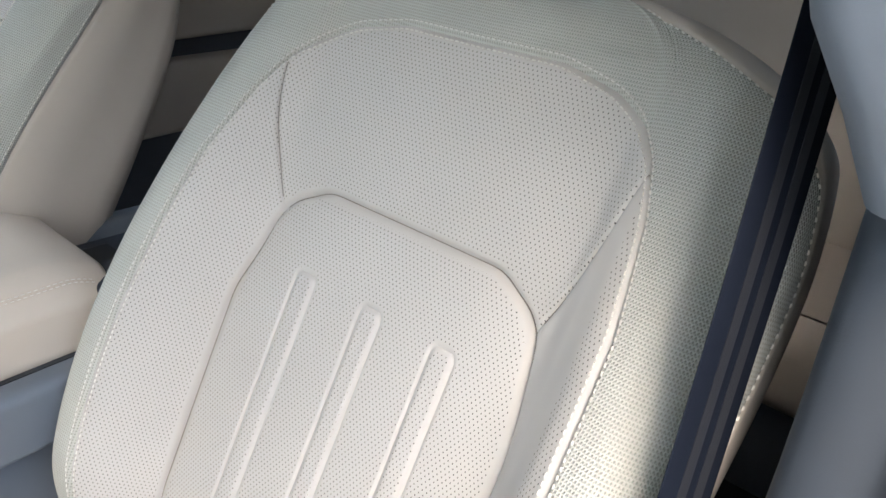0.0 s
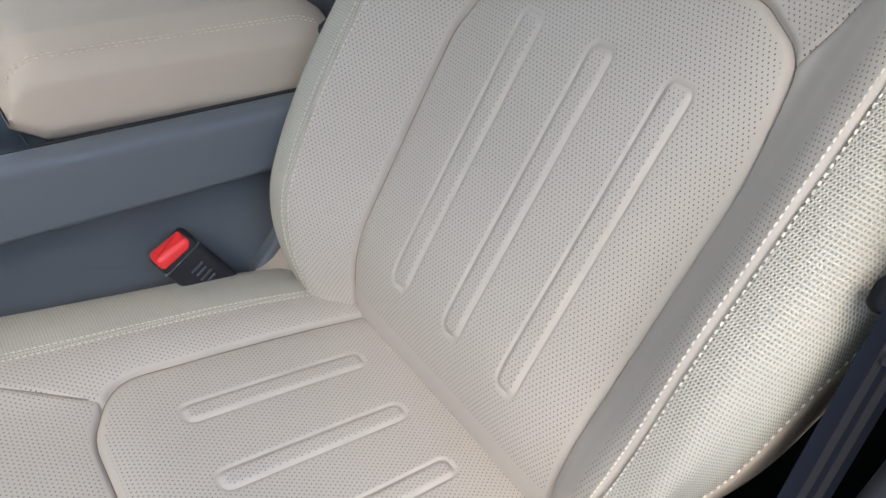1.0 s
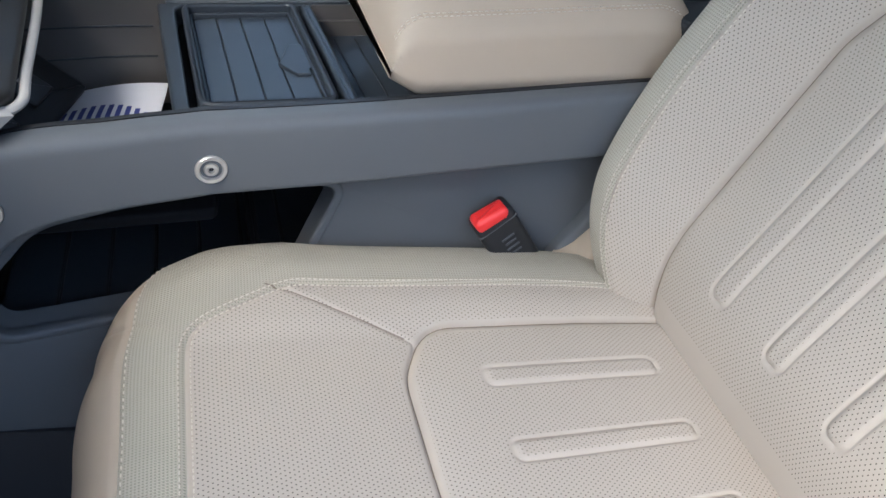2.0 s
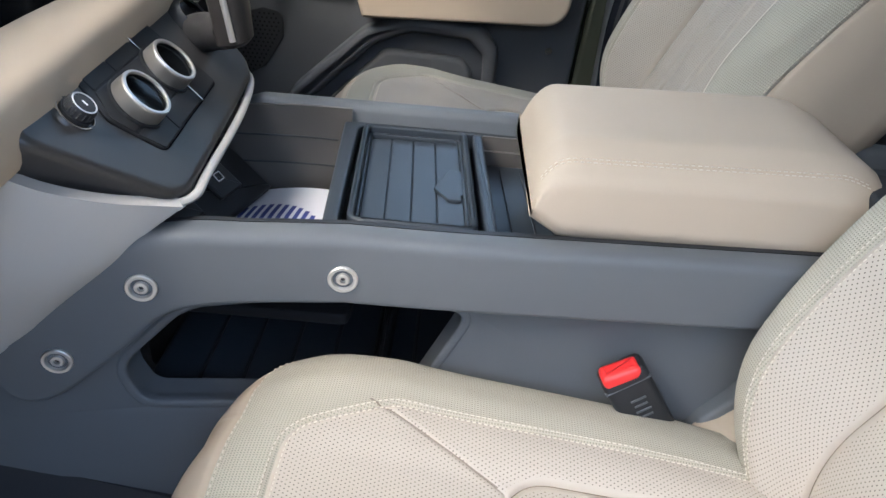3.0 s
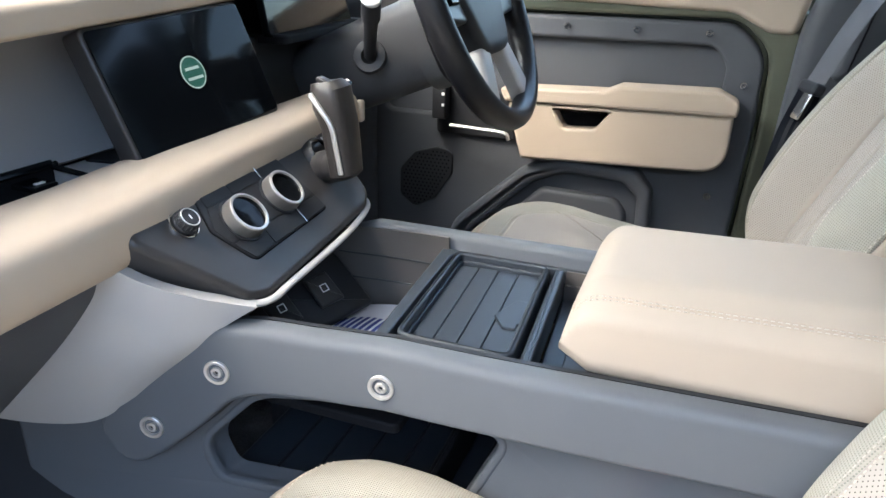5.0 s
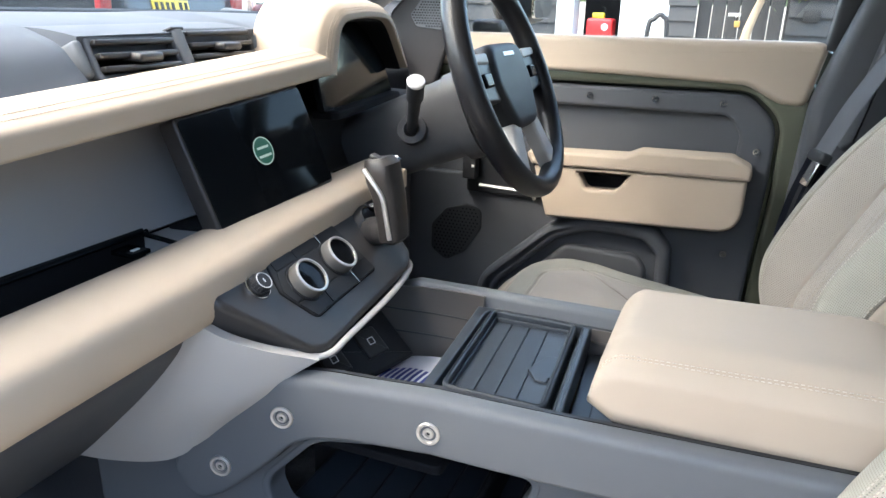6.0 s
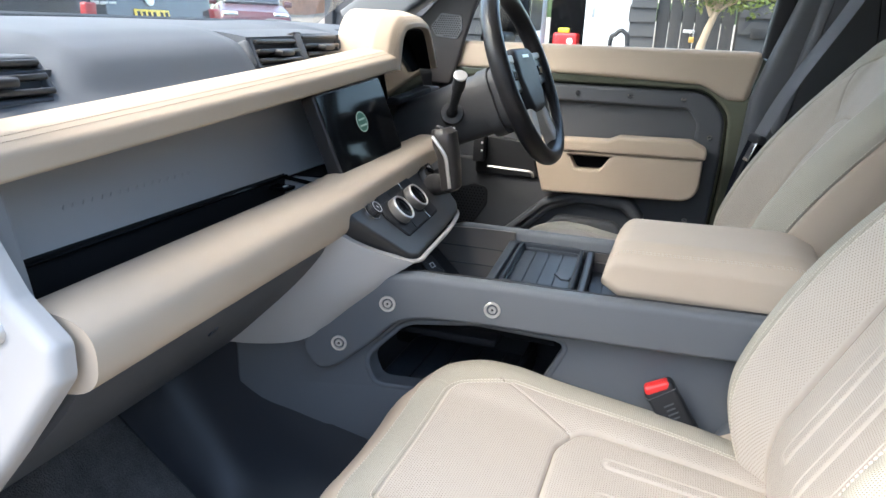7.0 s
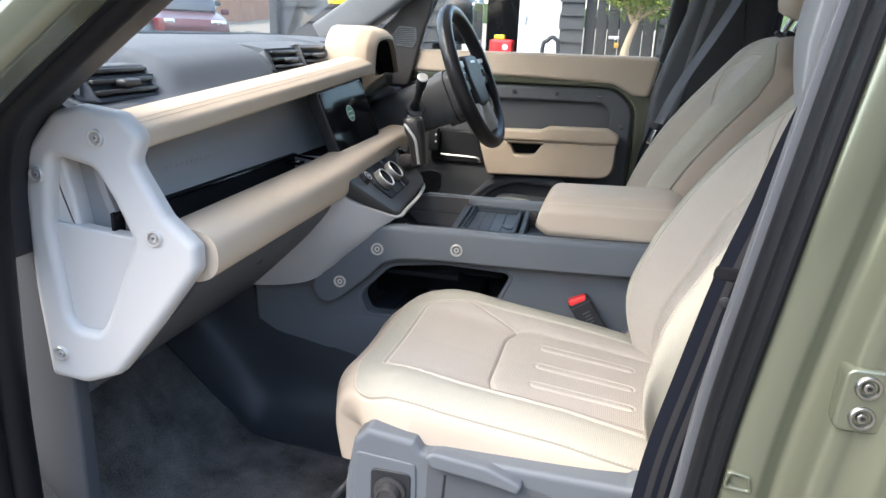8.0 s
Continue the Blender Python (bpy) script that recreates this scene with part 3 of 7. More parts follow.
def cloth_map(base, ab, b0, reach):
    """Lengths along the padded surface, so that the weave keeps its pitch over the bolsters."""
    a = np.linspace(-reach, reach, 601)
    rows = np.linspace(ab[:, 1].min(), ab[:, 1].max(), 26)
    run = []
    for b in rows:
        p = base(a, np.full(601, b))
        r = np.concatenate([[0.0], np.cumsum(np.linalg.norm(np.diff(p, axis=0), axis=1))])
        run.append(r - r[300])
    run = np.array(run)
    f = np.clip((ab[:, 1] - rows[0]) / (rows[-1] - rows[0] + 1e-9) * 25, 0, 24.999)
    g = np.clip((ab[:, 0] + reach) / (2 * reach) * 600, 0, 599.999)
    i, j = f.astype(int), g.astype(int)
    f, g = f - i, g - j
    u = (run[i, j] * (1 - g) + run[i, j + 1] * g) * (1 - f) + (run[i + 1, j] * (1 - g) + run[i + 1, j + 1] * g) * f
    return np.stack([u, ab[:, 1]], 1)


def seam_line(place, pts, side=1, closed=False):
    p = evenly(pts, 260, closed=closed)
    a, b = np.array([q[0] for q in p]), np.array([q[1] for q in p])
    return place(a, b).tolist(), normals_on(place, a, b, side).tolist()


# dark brown for thin lines that imitate shade in the seam gaps
CREASE_SHADE = coat("brown_seam_cord", (0.20, 0.165, 0.13), 0.85)


def build_seat():
    seat = thing("car_seat", "cream leather and woven cloth car seat with perforated panels", "car seat", "front seats")
    place = padded(back_base, back_relief, -1)
    near = lambda slots, half: np.concatenate([np.arange(c + e * half - 0.0045, c + e * half + 0.0046, 0.0009) for c in slots for e in (-1, 1)])
    fine = np.unique(np.concatenate([np.arange(-0.33, 0.3301, 0.0021), near(BACK_SLOTS, 0.0095)]).round(5))
    a_vals = np.concatenate([np.linspace(-0.60, -0.34, 18), fine, np.linspace(0.34, 0.60, 18)])
    b_vals = np.concatenate([np.arange(-0.10, 0.46, 0.0022), np.linspace(0.4605, 0.505, 28), [0.507, 0.5079]])
    hide_d = lambda a, b: poly_distance(BACK_HIDE, a, b)
    cut = patchwork(place, a_vals, b_vals, [
        ("centre_panel", lambda a, b: poly_distance(LUMBAR, a, b)),
        ("upper_panel", lambda a, b: np.maximum(hide_d(a, b), poly_distance(UPPER, a, b))),
        ("inner_bolster", lambda a, b: np.maximum(hide_d(a, b), -a)),
        ("outer_bolster", lambda a, b: np.maximum(hide_d(a, b), a)),
        ("side_cloth", lambda a, b: np.abs(a) - side_seam(b)),
        ("back_shell", None)])
    labels = {"centre_panel": "perforated leather panel with three pressed channels", "side_cloth": "coarse woven cream cloth", "back_shell": "smooth beige leather"}
    back = None
    for name, (geo, ab) in cut.items():
        a, b = ab[:, 0], ab[:, 1]
        edge = np.minimum(np.abs(poly_distance(LUMBAR, a, b)), np.abs(hide_d(a, b)))
        pun = (edge > 0.006).astype(float)
        if name == "centre_panel":
            pun *= (b > -0.05) * np.prod([np.abs(channel(a, b, c, -0.006, 0.238) - 0.001) > 0.0032 for c in BACK_SLOTS], axis=0)
        if name == "outer_bolster":
            pun *= (np.abs(a) > 0.195) * (np.abs(a) < 0.222)
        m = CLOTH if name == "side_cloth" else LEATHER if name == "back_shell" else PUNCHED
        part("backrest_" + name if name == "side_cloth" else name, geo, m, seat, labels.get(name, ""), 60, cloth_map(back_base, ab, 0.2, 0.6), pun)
    lines = []
    for d in (0.0042, -0.0042):
        lines.append(dashes(*seam_line(place, [q for q in evenly(inset(BACK_HIDE, d), 400) if q[1] > -0.09], -1), step=0.0048))
    for g in lines:
        part("back_stitch_line", g, THREAD, seat, "cream twin stitching", kind="stuff")
    for s in (-1, 1):
        part("side_stitch_line", dashes(*seam_line(place, [(s * (float(side_seam(q)) - 0.005), q) for q in np.linspace(-0.05, 0.495, 40)], -1), step=0.006), THREAD, seat, kind="stuff")

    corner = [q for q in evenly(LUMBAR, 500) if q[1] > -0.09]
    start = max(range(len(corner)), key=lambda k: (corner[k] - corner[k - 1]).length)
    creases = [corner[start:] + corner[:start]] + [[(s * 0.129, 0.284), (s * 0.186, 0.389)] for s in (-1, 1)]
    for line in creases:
        part("seam_cord", tube(seam_line(place, line, -1)[0], 0.0007, 5), CREASE_SHADE, seat, "recessed brown seam cord")

    splace = padded(seat_base, seat_relief)
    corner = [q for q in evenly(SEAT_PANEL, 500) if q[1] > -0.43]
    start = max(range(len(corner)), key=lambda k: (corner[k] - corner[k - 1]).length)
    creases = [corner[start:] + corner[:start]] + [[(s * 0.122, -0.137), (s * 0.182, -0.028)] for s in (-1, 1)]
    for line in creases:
        part("seam_cord", tube(seam_line(splace, line)[0], 0.0007, 5), CREASE_SHADE, seat, "recessed brown seam cord")
    a_vals = np.concatenate([np.linspace(-0.41, -0.29, 10), np.unique(np.concatenate([np.arange(-0.285, 0.2851, 0.0021), near(SEAT_SLOTS, 0.0085)]).round(5)), np.linspace(0.29, 0.41, 10)])
    b_vals = np.concatenate([np.arange(-0.455, 0.10, 0.0022), np.linspace(0.103, 0.225, 22)])
    hide_s = lambda a, b: poly_distance(SEAT_HIDE, a, b)
    cut = patchwork(splace, a_vals, b_vals, [
        ("seat_panel", lambda a, b: poly_distance(SEAT_PANEL, a, b)),
        ("front_panel", lambda a, b: np.maximum(hide_s(a, b), poly_distance(SEAT_FRONT, a, b))),
        ("inner_seat_bolster", lambda a, b: np.maximum(hide_s(a, b), -a)),
        ("outer_seat_bolster", lambda a, b: np.maximum(hide_s(a, b), a)),
        ("seat_cloth", lambda a, b: poly_distance(SEAT_CLOTH, a, b)),
        ("seat_side", None)])
    for name, (geo, ab) in cut.items():
        a, b = ab[:, 0], ab[:, 1]
        edge = np.minimum(np.abs(poly_distance(SEAT_PANEL, a, b)), np.abs(hide_s(a, b)))
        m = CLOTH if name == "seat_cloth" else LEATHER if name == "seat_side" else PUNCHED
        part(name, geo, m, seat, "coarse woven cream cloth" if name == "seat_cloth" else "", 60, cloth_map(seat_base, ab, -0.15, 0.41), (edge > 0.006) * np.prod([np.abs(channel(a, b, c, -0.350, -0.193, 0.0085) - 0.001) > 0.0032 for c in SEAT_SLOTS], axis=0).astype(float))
    lines = [dashes(*seam_line(splace, [q for q in evenly(inset(SEAT_HIDE, d), 400) if q[1] > -0.42]), step=0.0048) for d in (0.0042, -0.0042)]
    lines.append(dashes(*seam_line(splace, [q for q in evenly(inset(SEAT_CLOTH, 0.0045), 400) if q[1] > -0.42]), step=0.006))
    for g in lines:
        part("seat_stitch_line", g, THREAD, seat, "cream stitching", kind="stuff")
    # headrest on two posts
    c, n = math.cos(BACK_LEAN), math.sin(BACK_LEAN)
    up, out = Vector((n, 0, c)), Vector((-c, 0, n))
    top = Vector(BACK_AT) + up * 0.472 + out * -0.03
    for s in (-1, 1):
        foot = top + Vector((0, s * 0.055, 0))
        part("headrest_post", tube([foot, foot + up * 0.14], 0.0065, 12), CHROME, seat, "bright steel post")
        part("post_collar", rbox((0.034, 0.03, 0.012), 0.004, axes(foot + up * 0.033, up)), BLACK, seat)
    rings = []
    for k in range(13):
        t = k / 12
        q = math.sin(math.pi * min(1, max(0, 0.06 + 0.88 * t))) ** 0.35
        cen = top + up * (0.075 + 0.17 * t) + out * 0.01
        rings.append([cen + Vector((0, 0.135 * q * math.copysign(abs(math.cos(w)) ** 0.55, math.cos(w)), 0)) + out * 0.052 * q * math.copysign(abs(math.sin(w)) ** 0.55, math.sin(w)) for w in [2 * math.pi * j / 40 for j in range(40)]])
    g = fix(ringloft(rings))
    part("headrest", g, LEATHER, seat, "padded beige leather headrest", 60, [(v[1], v[2]) for v in g[0]])
    # frame below the cushion
    part("seat_base", plate(fillet([(-0.05, 0.07), (0.46, 0.07), (0.47, 0.26), (-0.06, 0.24)], 0.02), lambda u, v, w: Vector((u, w, v)), SEAT_Y - 0.2, SEAT_Y + 0.2, 0.006), SLATE, seat, "dark grey plastic base")
    for s in (-0.19, 0.19):
        part("seat_rail", rbox((0.5, 0.035, 0.035), 0.005, pose(0.2, SEAT_Y + s, 0.058)), BLACK, seat, "black steel rail")
    part("towel_bar", tube(spline([(-0.06, SEAT_Y - 0.17, 0.19), (-0.09, SEAT_Y - 0.19, 0.15), (-0.10, SEAT_Y - 0.14, 0.11), (-0.10, SEAT_Y + 0.14, 0.11), (-0.09, SEAT_Y + 0.17, 0.15)], 5), 0.006, 8), BLACK, seat, "black tube of the seat slide")
    return seat


seat = build_seat()
tagged(seat, "cream leather passenger seat with woven cloth bolsters and perforated panels")
driver_seat = copy_thing(seat, pose(-0.012, DRIVER_Y - SEAT_Y, 0.036))
tagged(driver_seat, "cream leather driver's seat with headrest beside the closed door")

# outer valance of the passenger seat
SHROUD_Y = -0.70
val = fillet([(-0.040, 0.10, 0.02), (-0.036, 0.25, 0.02), (-0.024, 0.322, 0.015), (-0.004, 0.341, 0.015), (0.062, 0.333, 0.006), (0.073, 0.318, 0.008), (0.10, 0.321, 0.01), (0.34, 0.318, 0.02), (0.40, 0.334, 0.02), (0.47, 0.346, 0.02), (0.48, 0.10, 0.02)], 0.015)
on_val = lambda u, v, w: Vector((u, w, v))
part("side_valance", plate(val, on_val, SEAT_Y - 0.205, SHROUD_Y, 0.008, 4), GREY, seat, "grey moulded plastic side cover")
part("valance_step", plate(fillet([(-0.026, 0.10), (-0.020, 0.306), (0.066, 0.300), (0.072, 0.10)], 0.008), on_val, SHROUD_Y + 0.004, SHROUD_Y - 0.0025, 0.002), GREY, seat)
part("lever_recess", plate(fillet([(0.080, 0.20), (0.082, 0.312), (0.20, 0.300), (0.26, 0.285), (0.32, 0.20)], 0.012), on_val, SHROUD_Y + 0.002, SHROUD_Y - 0.001, 0.0005), SLATE, seat)
part("recline_lever", plate(fillet([(0.080, 0.322, 0.006), (0.092, 0.331, 0.006), (0.165, 0.323, 0.03), (0.212, 0.304, 0.010), (0.206, 0.290, 0.008), (0.160, 0.299, 0.03), (0.090, 0.307, 0.008)], 0.008), on_val, SHROUD_Y, SHROUD_Y - 0.016, 0.005, 4), GREY, seat, "grey lever")
part("lever_groove", plate(fillet([(0.10, 0.22), (0.105, 0.292), (0.108, 0.292), (0.104, 0.22)], 0.001), on_val, SHROUD_Y, SHROUD_Y - 0.0022, 0.0005), BLACK, seat)
part("knob_bezel", plate(fillet([(0.003, 0.225), (0.060, 0.225), (0.060, 0.285), (0.003, 0.285)], 0.010), on_val, SHROUD_Y + 0.002, SHROUD_Y - 0.0045, 0.002), BLACK, seat, "black square bezel")
adjuster = part("lumbar_knob", lathe([(0.0225, 0), (0.0225, 0.004), (0.0175, 0.006), (0.0170, 0.016), (0.0155, 0.0185), (0.0125, 0.0190), (0.0115, 0.0175), (0.0001, 0.0175)], axes((0.0315, SHROUD_Y - 0.0045, 0.254), (0, -1, 0), (1, 0, 0)), 32, cap=False), SATIN, seat, "black four-way adjuster")
for k in range(4):
    a = math.pi / 4 + math.pi / 2 * k
    part("adjuster_tick", rbox((0.002, 0.0006, 0.007), 0.0002, pose(0.0315 + 0.012 * math.cos(a), SHROUD_Y - 0.0222, 0.254 + 0.012 * math.sin(a), 0, 45 + 90 * k, 0)), SLATE, adjuster)

# ---- the car's shell ----
FLOOR_Z, GROUND_Z, ROOF_Z = 0.04, -0.58, 1.33


def xz(y0):
    return lambda u, v, w: Vector((u, w, v))


def yz(u, v, w):
    return Vector((w, u, v))


def xy(u, v, w):
    return Vector((u, v, w))


def structure(name, geo, material, label, category, sharp=38):
    ob = part(name, geo, material, None, label, sharp)
    return tagged(ob, category=category, kind="structure")


floor = structure("floor", plate(fillet([(-0.95, -0.78), (1.7, -0.78), (1.7, 0.66), (-0.95, 0.66)], 0.03), xy, -0.06, FLOOR_Z, 0.004), MATT, "dark floor pan of the car", "floor")
def carpet_z(x):
    """The footwell's floor, which turns up into the toe board."""
    d = max(0.0, -0.37 - x)
    return FLOOR_Z + 0.012 + 1.35 * (d - 0.03 * (1 - math.exp(-d / 0.03)))


carpet = thing("floor_carpet", "dark grey tufted carpet in the passenger footwell", "carpet")
carpet_rows = []
for k in range(41):
    x = -0.02 - 0.66 * k / 40
    edge_y = 0.02 + float(np.interp(x, [-0.70, -0.535, -0.425, -0.305, -0.17, 0.05], [-0.41, -0.372, -0.338, -0.352, -0.365, -0.36]))
    carpet_rows.append([Vector((x + 0.004 * noise.noise(Vector((9 * x, 9 * y, 0))), y, carpet_z(x) + 0.003 * noise.noise(Vector((25 * x, 25 * y, 1))))) for y in [-0.765 + (edge_y + 0.765) * j / 30 for j in range(31)]])
part("tufted_sheet", sheet(carpet_rows, 0.012), CARPET, carpet, "", 60)
bulkhead = structure("bulkhead", plate(fillet([(-0.78, -0.05), (0.64, -0.05), (0.64, 0.78), (-0.78, 0.78)], 0.02), yz, -0.90, -0.86, 0.004), MATT, "black bulkhead behind the dashboard", "bulkhead")

# footwell side of the tunnel, moulded in dark plastic
tun = []
for k in range(41):
    x = -0.70 + 0.74 * k / 40
    f = carpet_z(x)
    top = max(float(np.interp(x, [-0.70, -0.46, -0.36, -0.26, -0.1, 0.04], [0.40, 0.37, 0.275, 0.225, 0.19, 0.15])), f + 0.05)
    rim = float(np.interp(x, [-0.70, -0.535, -0.425, -0.305, -0.17, 0.05], [-0.41, -0.372, -0.338, -0.352, -0.365, -0.36]))
    y0 = -0.235
    line = [(y0, top), (y0 - 0.012, top - 0.25 * (top - f)), (y0 - 0.025, top - 0.55 * (top - f)), (y0 * 0.6 + rim * 0.4, f + 0.20 * (top - f) + 0.004), (y0 * 0.25 + rim * 0.75, f + 0.014), (rim, f + 0.007)]
    tun.append([Vector((x, y, z)) for y, z in line])
structure("tunnel_cover", sheet([spline(r, 4) for r in tun], 0.012), coat("blue_black_plastic", (0.018, 0.021, 0.026), 0.55, vary=0.15, bump=0.15), "dark moulded cover of the transmission tunnel", "tunnel cover")

# passenger-side sill, front pillar and centre pillar, all round the open doorway
DOOR_Y = -0.80


def bar(points, section, material, name, parent=None, label="", up=(0, 1, 0), n=6):
    """A moulding: a closed section swept along a smooth line; section in (across, towards up)."""
    line = spline(points, n)
    rings = []
    for i, p in enumerate(line):
        t = (line[min(i + 1, len(line) - 1)] - line[max(i - 1, 0)]).normalized()
        u = Vector(up)
        u = (u - t * u.dot(t)).normalized()
        s = t.cross(u)
        rings.append([p + s * a + u * b for a, b in section])
    return part(name, fix(ringloft(rings)), material, parent, label)


doorway = thing("door_aperture", "sage green body side round the open passenger doorway with black seals", "body side", kind="structure")
# rows of (x, z) along the front edge of the opening, from the sill up to the roof
front_edge = [(-0.447, 0.06), (-0.447, 0.25), (-0.447, 0.37), (-0.438, 0.56), (-0.429, 0.66), (-0.404, 0.73), (-0.345, 0.785), (-0.24, 0.87), (-0.06, 1.01), (0.12, 1.14), (0.28, 1.21)]
rear_edge = [(0.35, 0.08), (0.366, 0.25), (0.383, 0.373), (0.396, 0.505), (0.4185, 0.658), (0.460, 0.897), (0.486, 1.03), (0.488, 1.13), (0.40, 1.205), (0.28, 1.215)]


def line3(pts, y, dx=0.0, dz=0.0):
    return [Vector((x + dx, y(z) if callable(y) else y, z + dz)) for x, z in pts]


lean_in = lambda z: DOOR_Y - 0.02 + 0.10 * max(0.0, z - 0.75)
oval = lambda a, b, n=14: [(a * math.cos(2 * math.pi * k / n), b * math.sin(2 * math.pi * k / n)) for k in range(n)]
box4 = lambda a, b, r=0.006: fillet([(-a, -b), (a, -b), (a, b), (-a, b)], r, 3)
bar(line3(front_edge, lambda z: lean_in(z) - 0.005, 0.0), oval(0.014, 0.02), RUBBER, "front_seal", doorway, "black rubber door seal")
bar(line3(front_edge, lambda z: lean_in(z) - 0.035, -0.042), box4(0.026, 0.05, 0.015), GREEN, "front_pillar_skin", doorway, "sage green painted pillar")
bar(line3(front_edge, lambda z: lean_in(z) - 0.02, -0.018), oval(0.014, 0.03), RUBBER, "front_outer_seal", doorway)
bar(line3(front_edge[3:], lambda z: lean_in(z) + 0.035, -0.03), box4(0.02, 0.035, 0.012), BLACK, "front_pillar_trim", doorway, "black pillar trim")
bar(line3(rear_edge, lambda z: lean_in(z) + 0.012, 0.0125), oval(0.0095, 0.018), RUBBER, "rear_seal", doorway, "black rubber door seal with a seam")
bar(line3(rear_edge, lambda z: lean_in(z) - 0.008, 0.0225), oval(0.0085, 0.018), RUBBER, "rear_outer_seal", doorway)
seam = spline(line3(rear_edge[:8], lambda z: lean_in(z) - 0.0045, 0.0145), 10)
part("seal_seam", dashes(seam, [(-0.2, -1, 0)] * len(seam), 0.011, 0.0075, 0.0009), SLATE, doorway, kind="stuff")
bar(line3(rear_edge, lambda z: lean_in(z) + 0.028, 0.001), box4(0.0055, 0.008, 0.0012), SLATE, "centre_pillar_edge", doorway, "grey plastic pillar edge")
# the lower cover's shade is put into a darker plastic colour
bar(line3(rear_edge[:7], lambda z: lean_in(z) + 0.09, 0.112), box4(0.075, 0.022, 0.018), coat("shaded_pillar_plastic", (0.034, 0.038, 0.043), 0.6, vary=0.08, bump=0.2), "centre_pillar_trim", doorway, "dark grey plastic pillar cover")
# the upper cover swells inwards, over the belt guide
guide = []
for k in range(15):
    z = 0.80 + 0.43 * k / 14
    grow = float(np.interp(z, [0.80, 0.825, 0.85, 0.88, 0.95, 1.23], [0.0, 0.010, 0.026, 0.040, 0.046, 0.050]))
    x, y = 0.436 + 0.14 * (z - 0.80) + 0.012 * max(0.0, 1 - (z - 0.8) / 0.05), lean_in(z) + 0.112
    guide.append([Vector((x + a, y + c, z)) for a, c in fillet([(0.0, -0.05), (0.0, grow, 0.02), (0.15, grow, 0.02), (0.15, -0.05)], 0.004, 6)])
part("belt_guide_cover", fix(ringloft(guide)), GREY, doorway, "grey swollen upper pillar cover")
# painted outer pillar with a rounded flute in it
skin = []
for x, z in [(p.x, p.z) for p in spline(line3(rear_edge[:8], 0), 4)]:
    y = lean_in(z)
    skin.append(spline([(x + 0.022, y + 0.004, z), (x + 0.028, y - 0.018, z), (x + 0.040, y - 0.025, z), (x + 0.058, y - 0.026, z), (x + 0.068, y - 0.022, z), (x + 0.078, y - 0.020, z), (x + 0.088, y - 0.034, z), (x + 0.094, y - 0.050, z), (x + 0.104, y - 0.054, z), (x + 0.12, y - 0.054, z), (x + 0.14, y - 0.070, z), (x + 0.155, y - 0.115, z), (x + 0.185, y - 0.135, z), (x + 0.30, y - 0.14, z)], 4))
part("centre_pillar_skin", sheet(skin, 0.004), GREEN, doorway, "sage green painted centre pillar")
structure("sill", plate(fillet([(DOOR_Y - 0.13, -0.12), (DOOR_Y + 0.06, -0.12), (DOOR_Y + 0.06, 0.055), (DOOR_Y - 0.03, 0.07), (DOOR_Y - 0.13, 0.03)], 0.012), yz, -0.55, 0.75, 0.002), GREY, "grey sill along the doorway", "sill")
# door striker on the painted pillar
striker = thing("door_striker", "steel door striker plate with two screws on the green pillar", "door striker")
sx, sy, sz = 0.513, -0.874, 0.564
part("striker_plate", plate(fillet([(-0.022, -0.030), (0.020, -0.030), (0.024, 0.030), (-0.018, 0.030)], 0.010), lambda u, v, w: Vector((sx + u, sy - w, sz + v)), -0.02, 0.004, 0.003), GREEN, striker)
for dz in (0.0145, -0.0145):
    bolt(striker, (sx, sy - 0.004, sz + dz), (0.1, -1, 0), 0.0110, coat("worn_steel", (0.34, 0.34, 0.33), 0.3, metal=1.0))

part("pressed_tab", holed(fillet([(0.418, 0.438), (0.446, 0.436), (0.442, 0.455), (0.420, 0.458)], 0.004), fillet([(0.4215, 0.4415), (0.442, 0.440), (0.439, 0.4515), (0.4235, 0.4545)], 0.003), lambda u, v, w: Vector((u, lean_in(v) - 0.0265 - w, v)), -0.004, 0.0025, 0.0015, 60, 3), GREEN, doorway)

# trim pad on the front body pillar, below the grab handle
structure("kick_panel", plate(fillet([(-0.53, 0.04), (-0.424, 0.04), (-0.423, 0.40), (-0.436, 0.42), (-0.442, 0.60), (-0.46, 0.66), (-0.53, 0.66)], 0.006), xz(0), DOOR_Y + 0.08, DOOR_Y + 0.055, 0.004), coat("dark_kick_plastic", (0.045, 0.049, 0.056), 0.6), "grey kick panel beside the footwell", "kick panel")

# roof, windscreen frame and body sides that close the cabin
roof = structure("ceiling", plate(fillet([(-0.30, -0.72), (2.2, -0.74), (2.2, 0.60), (-0.30, 0.57)], 0.06), xy, 1.22, 1.24, 0.003), LINER, "pale cloth headlining", "ceiling")
structure("roof", plate(fillet([(-0.34, -0.80), (2.3, -0.82), (2.3, 0.67), (-0.34, 0.65)], 0.08), xy, 1.26, ROOF_Z, 0.03), GREEN, "sage green roof panel", "roof")
structure("windscreen_header", rbox((0.08, 1.36, 0.06), 0.02, pose(-0.30, MID_Y, 1.235)), GREY, "grey windscreen header", "header")
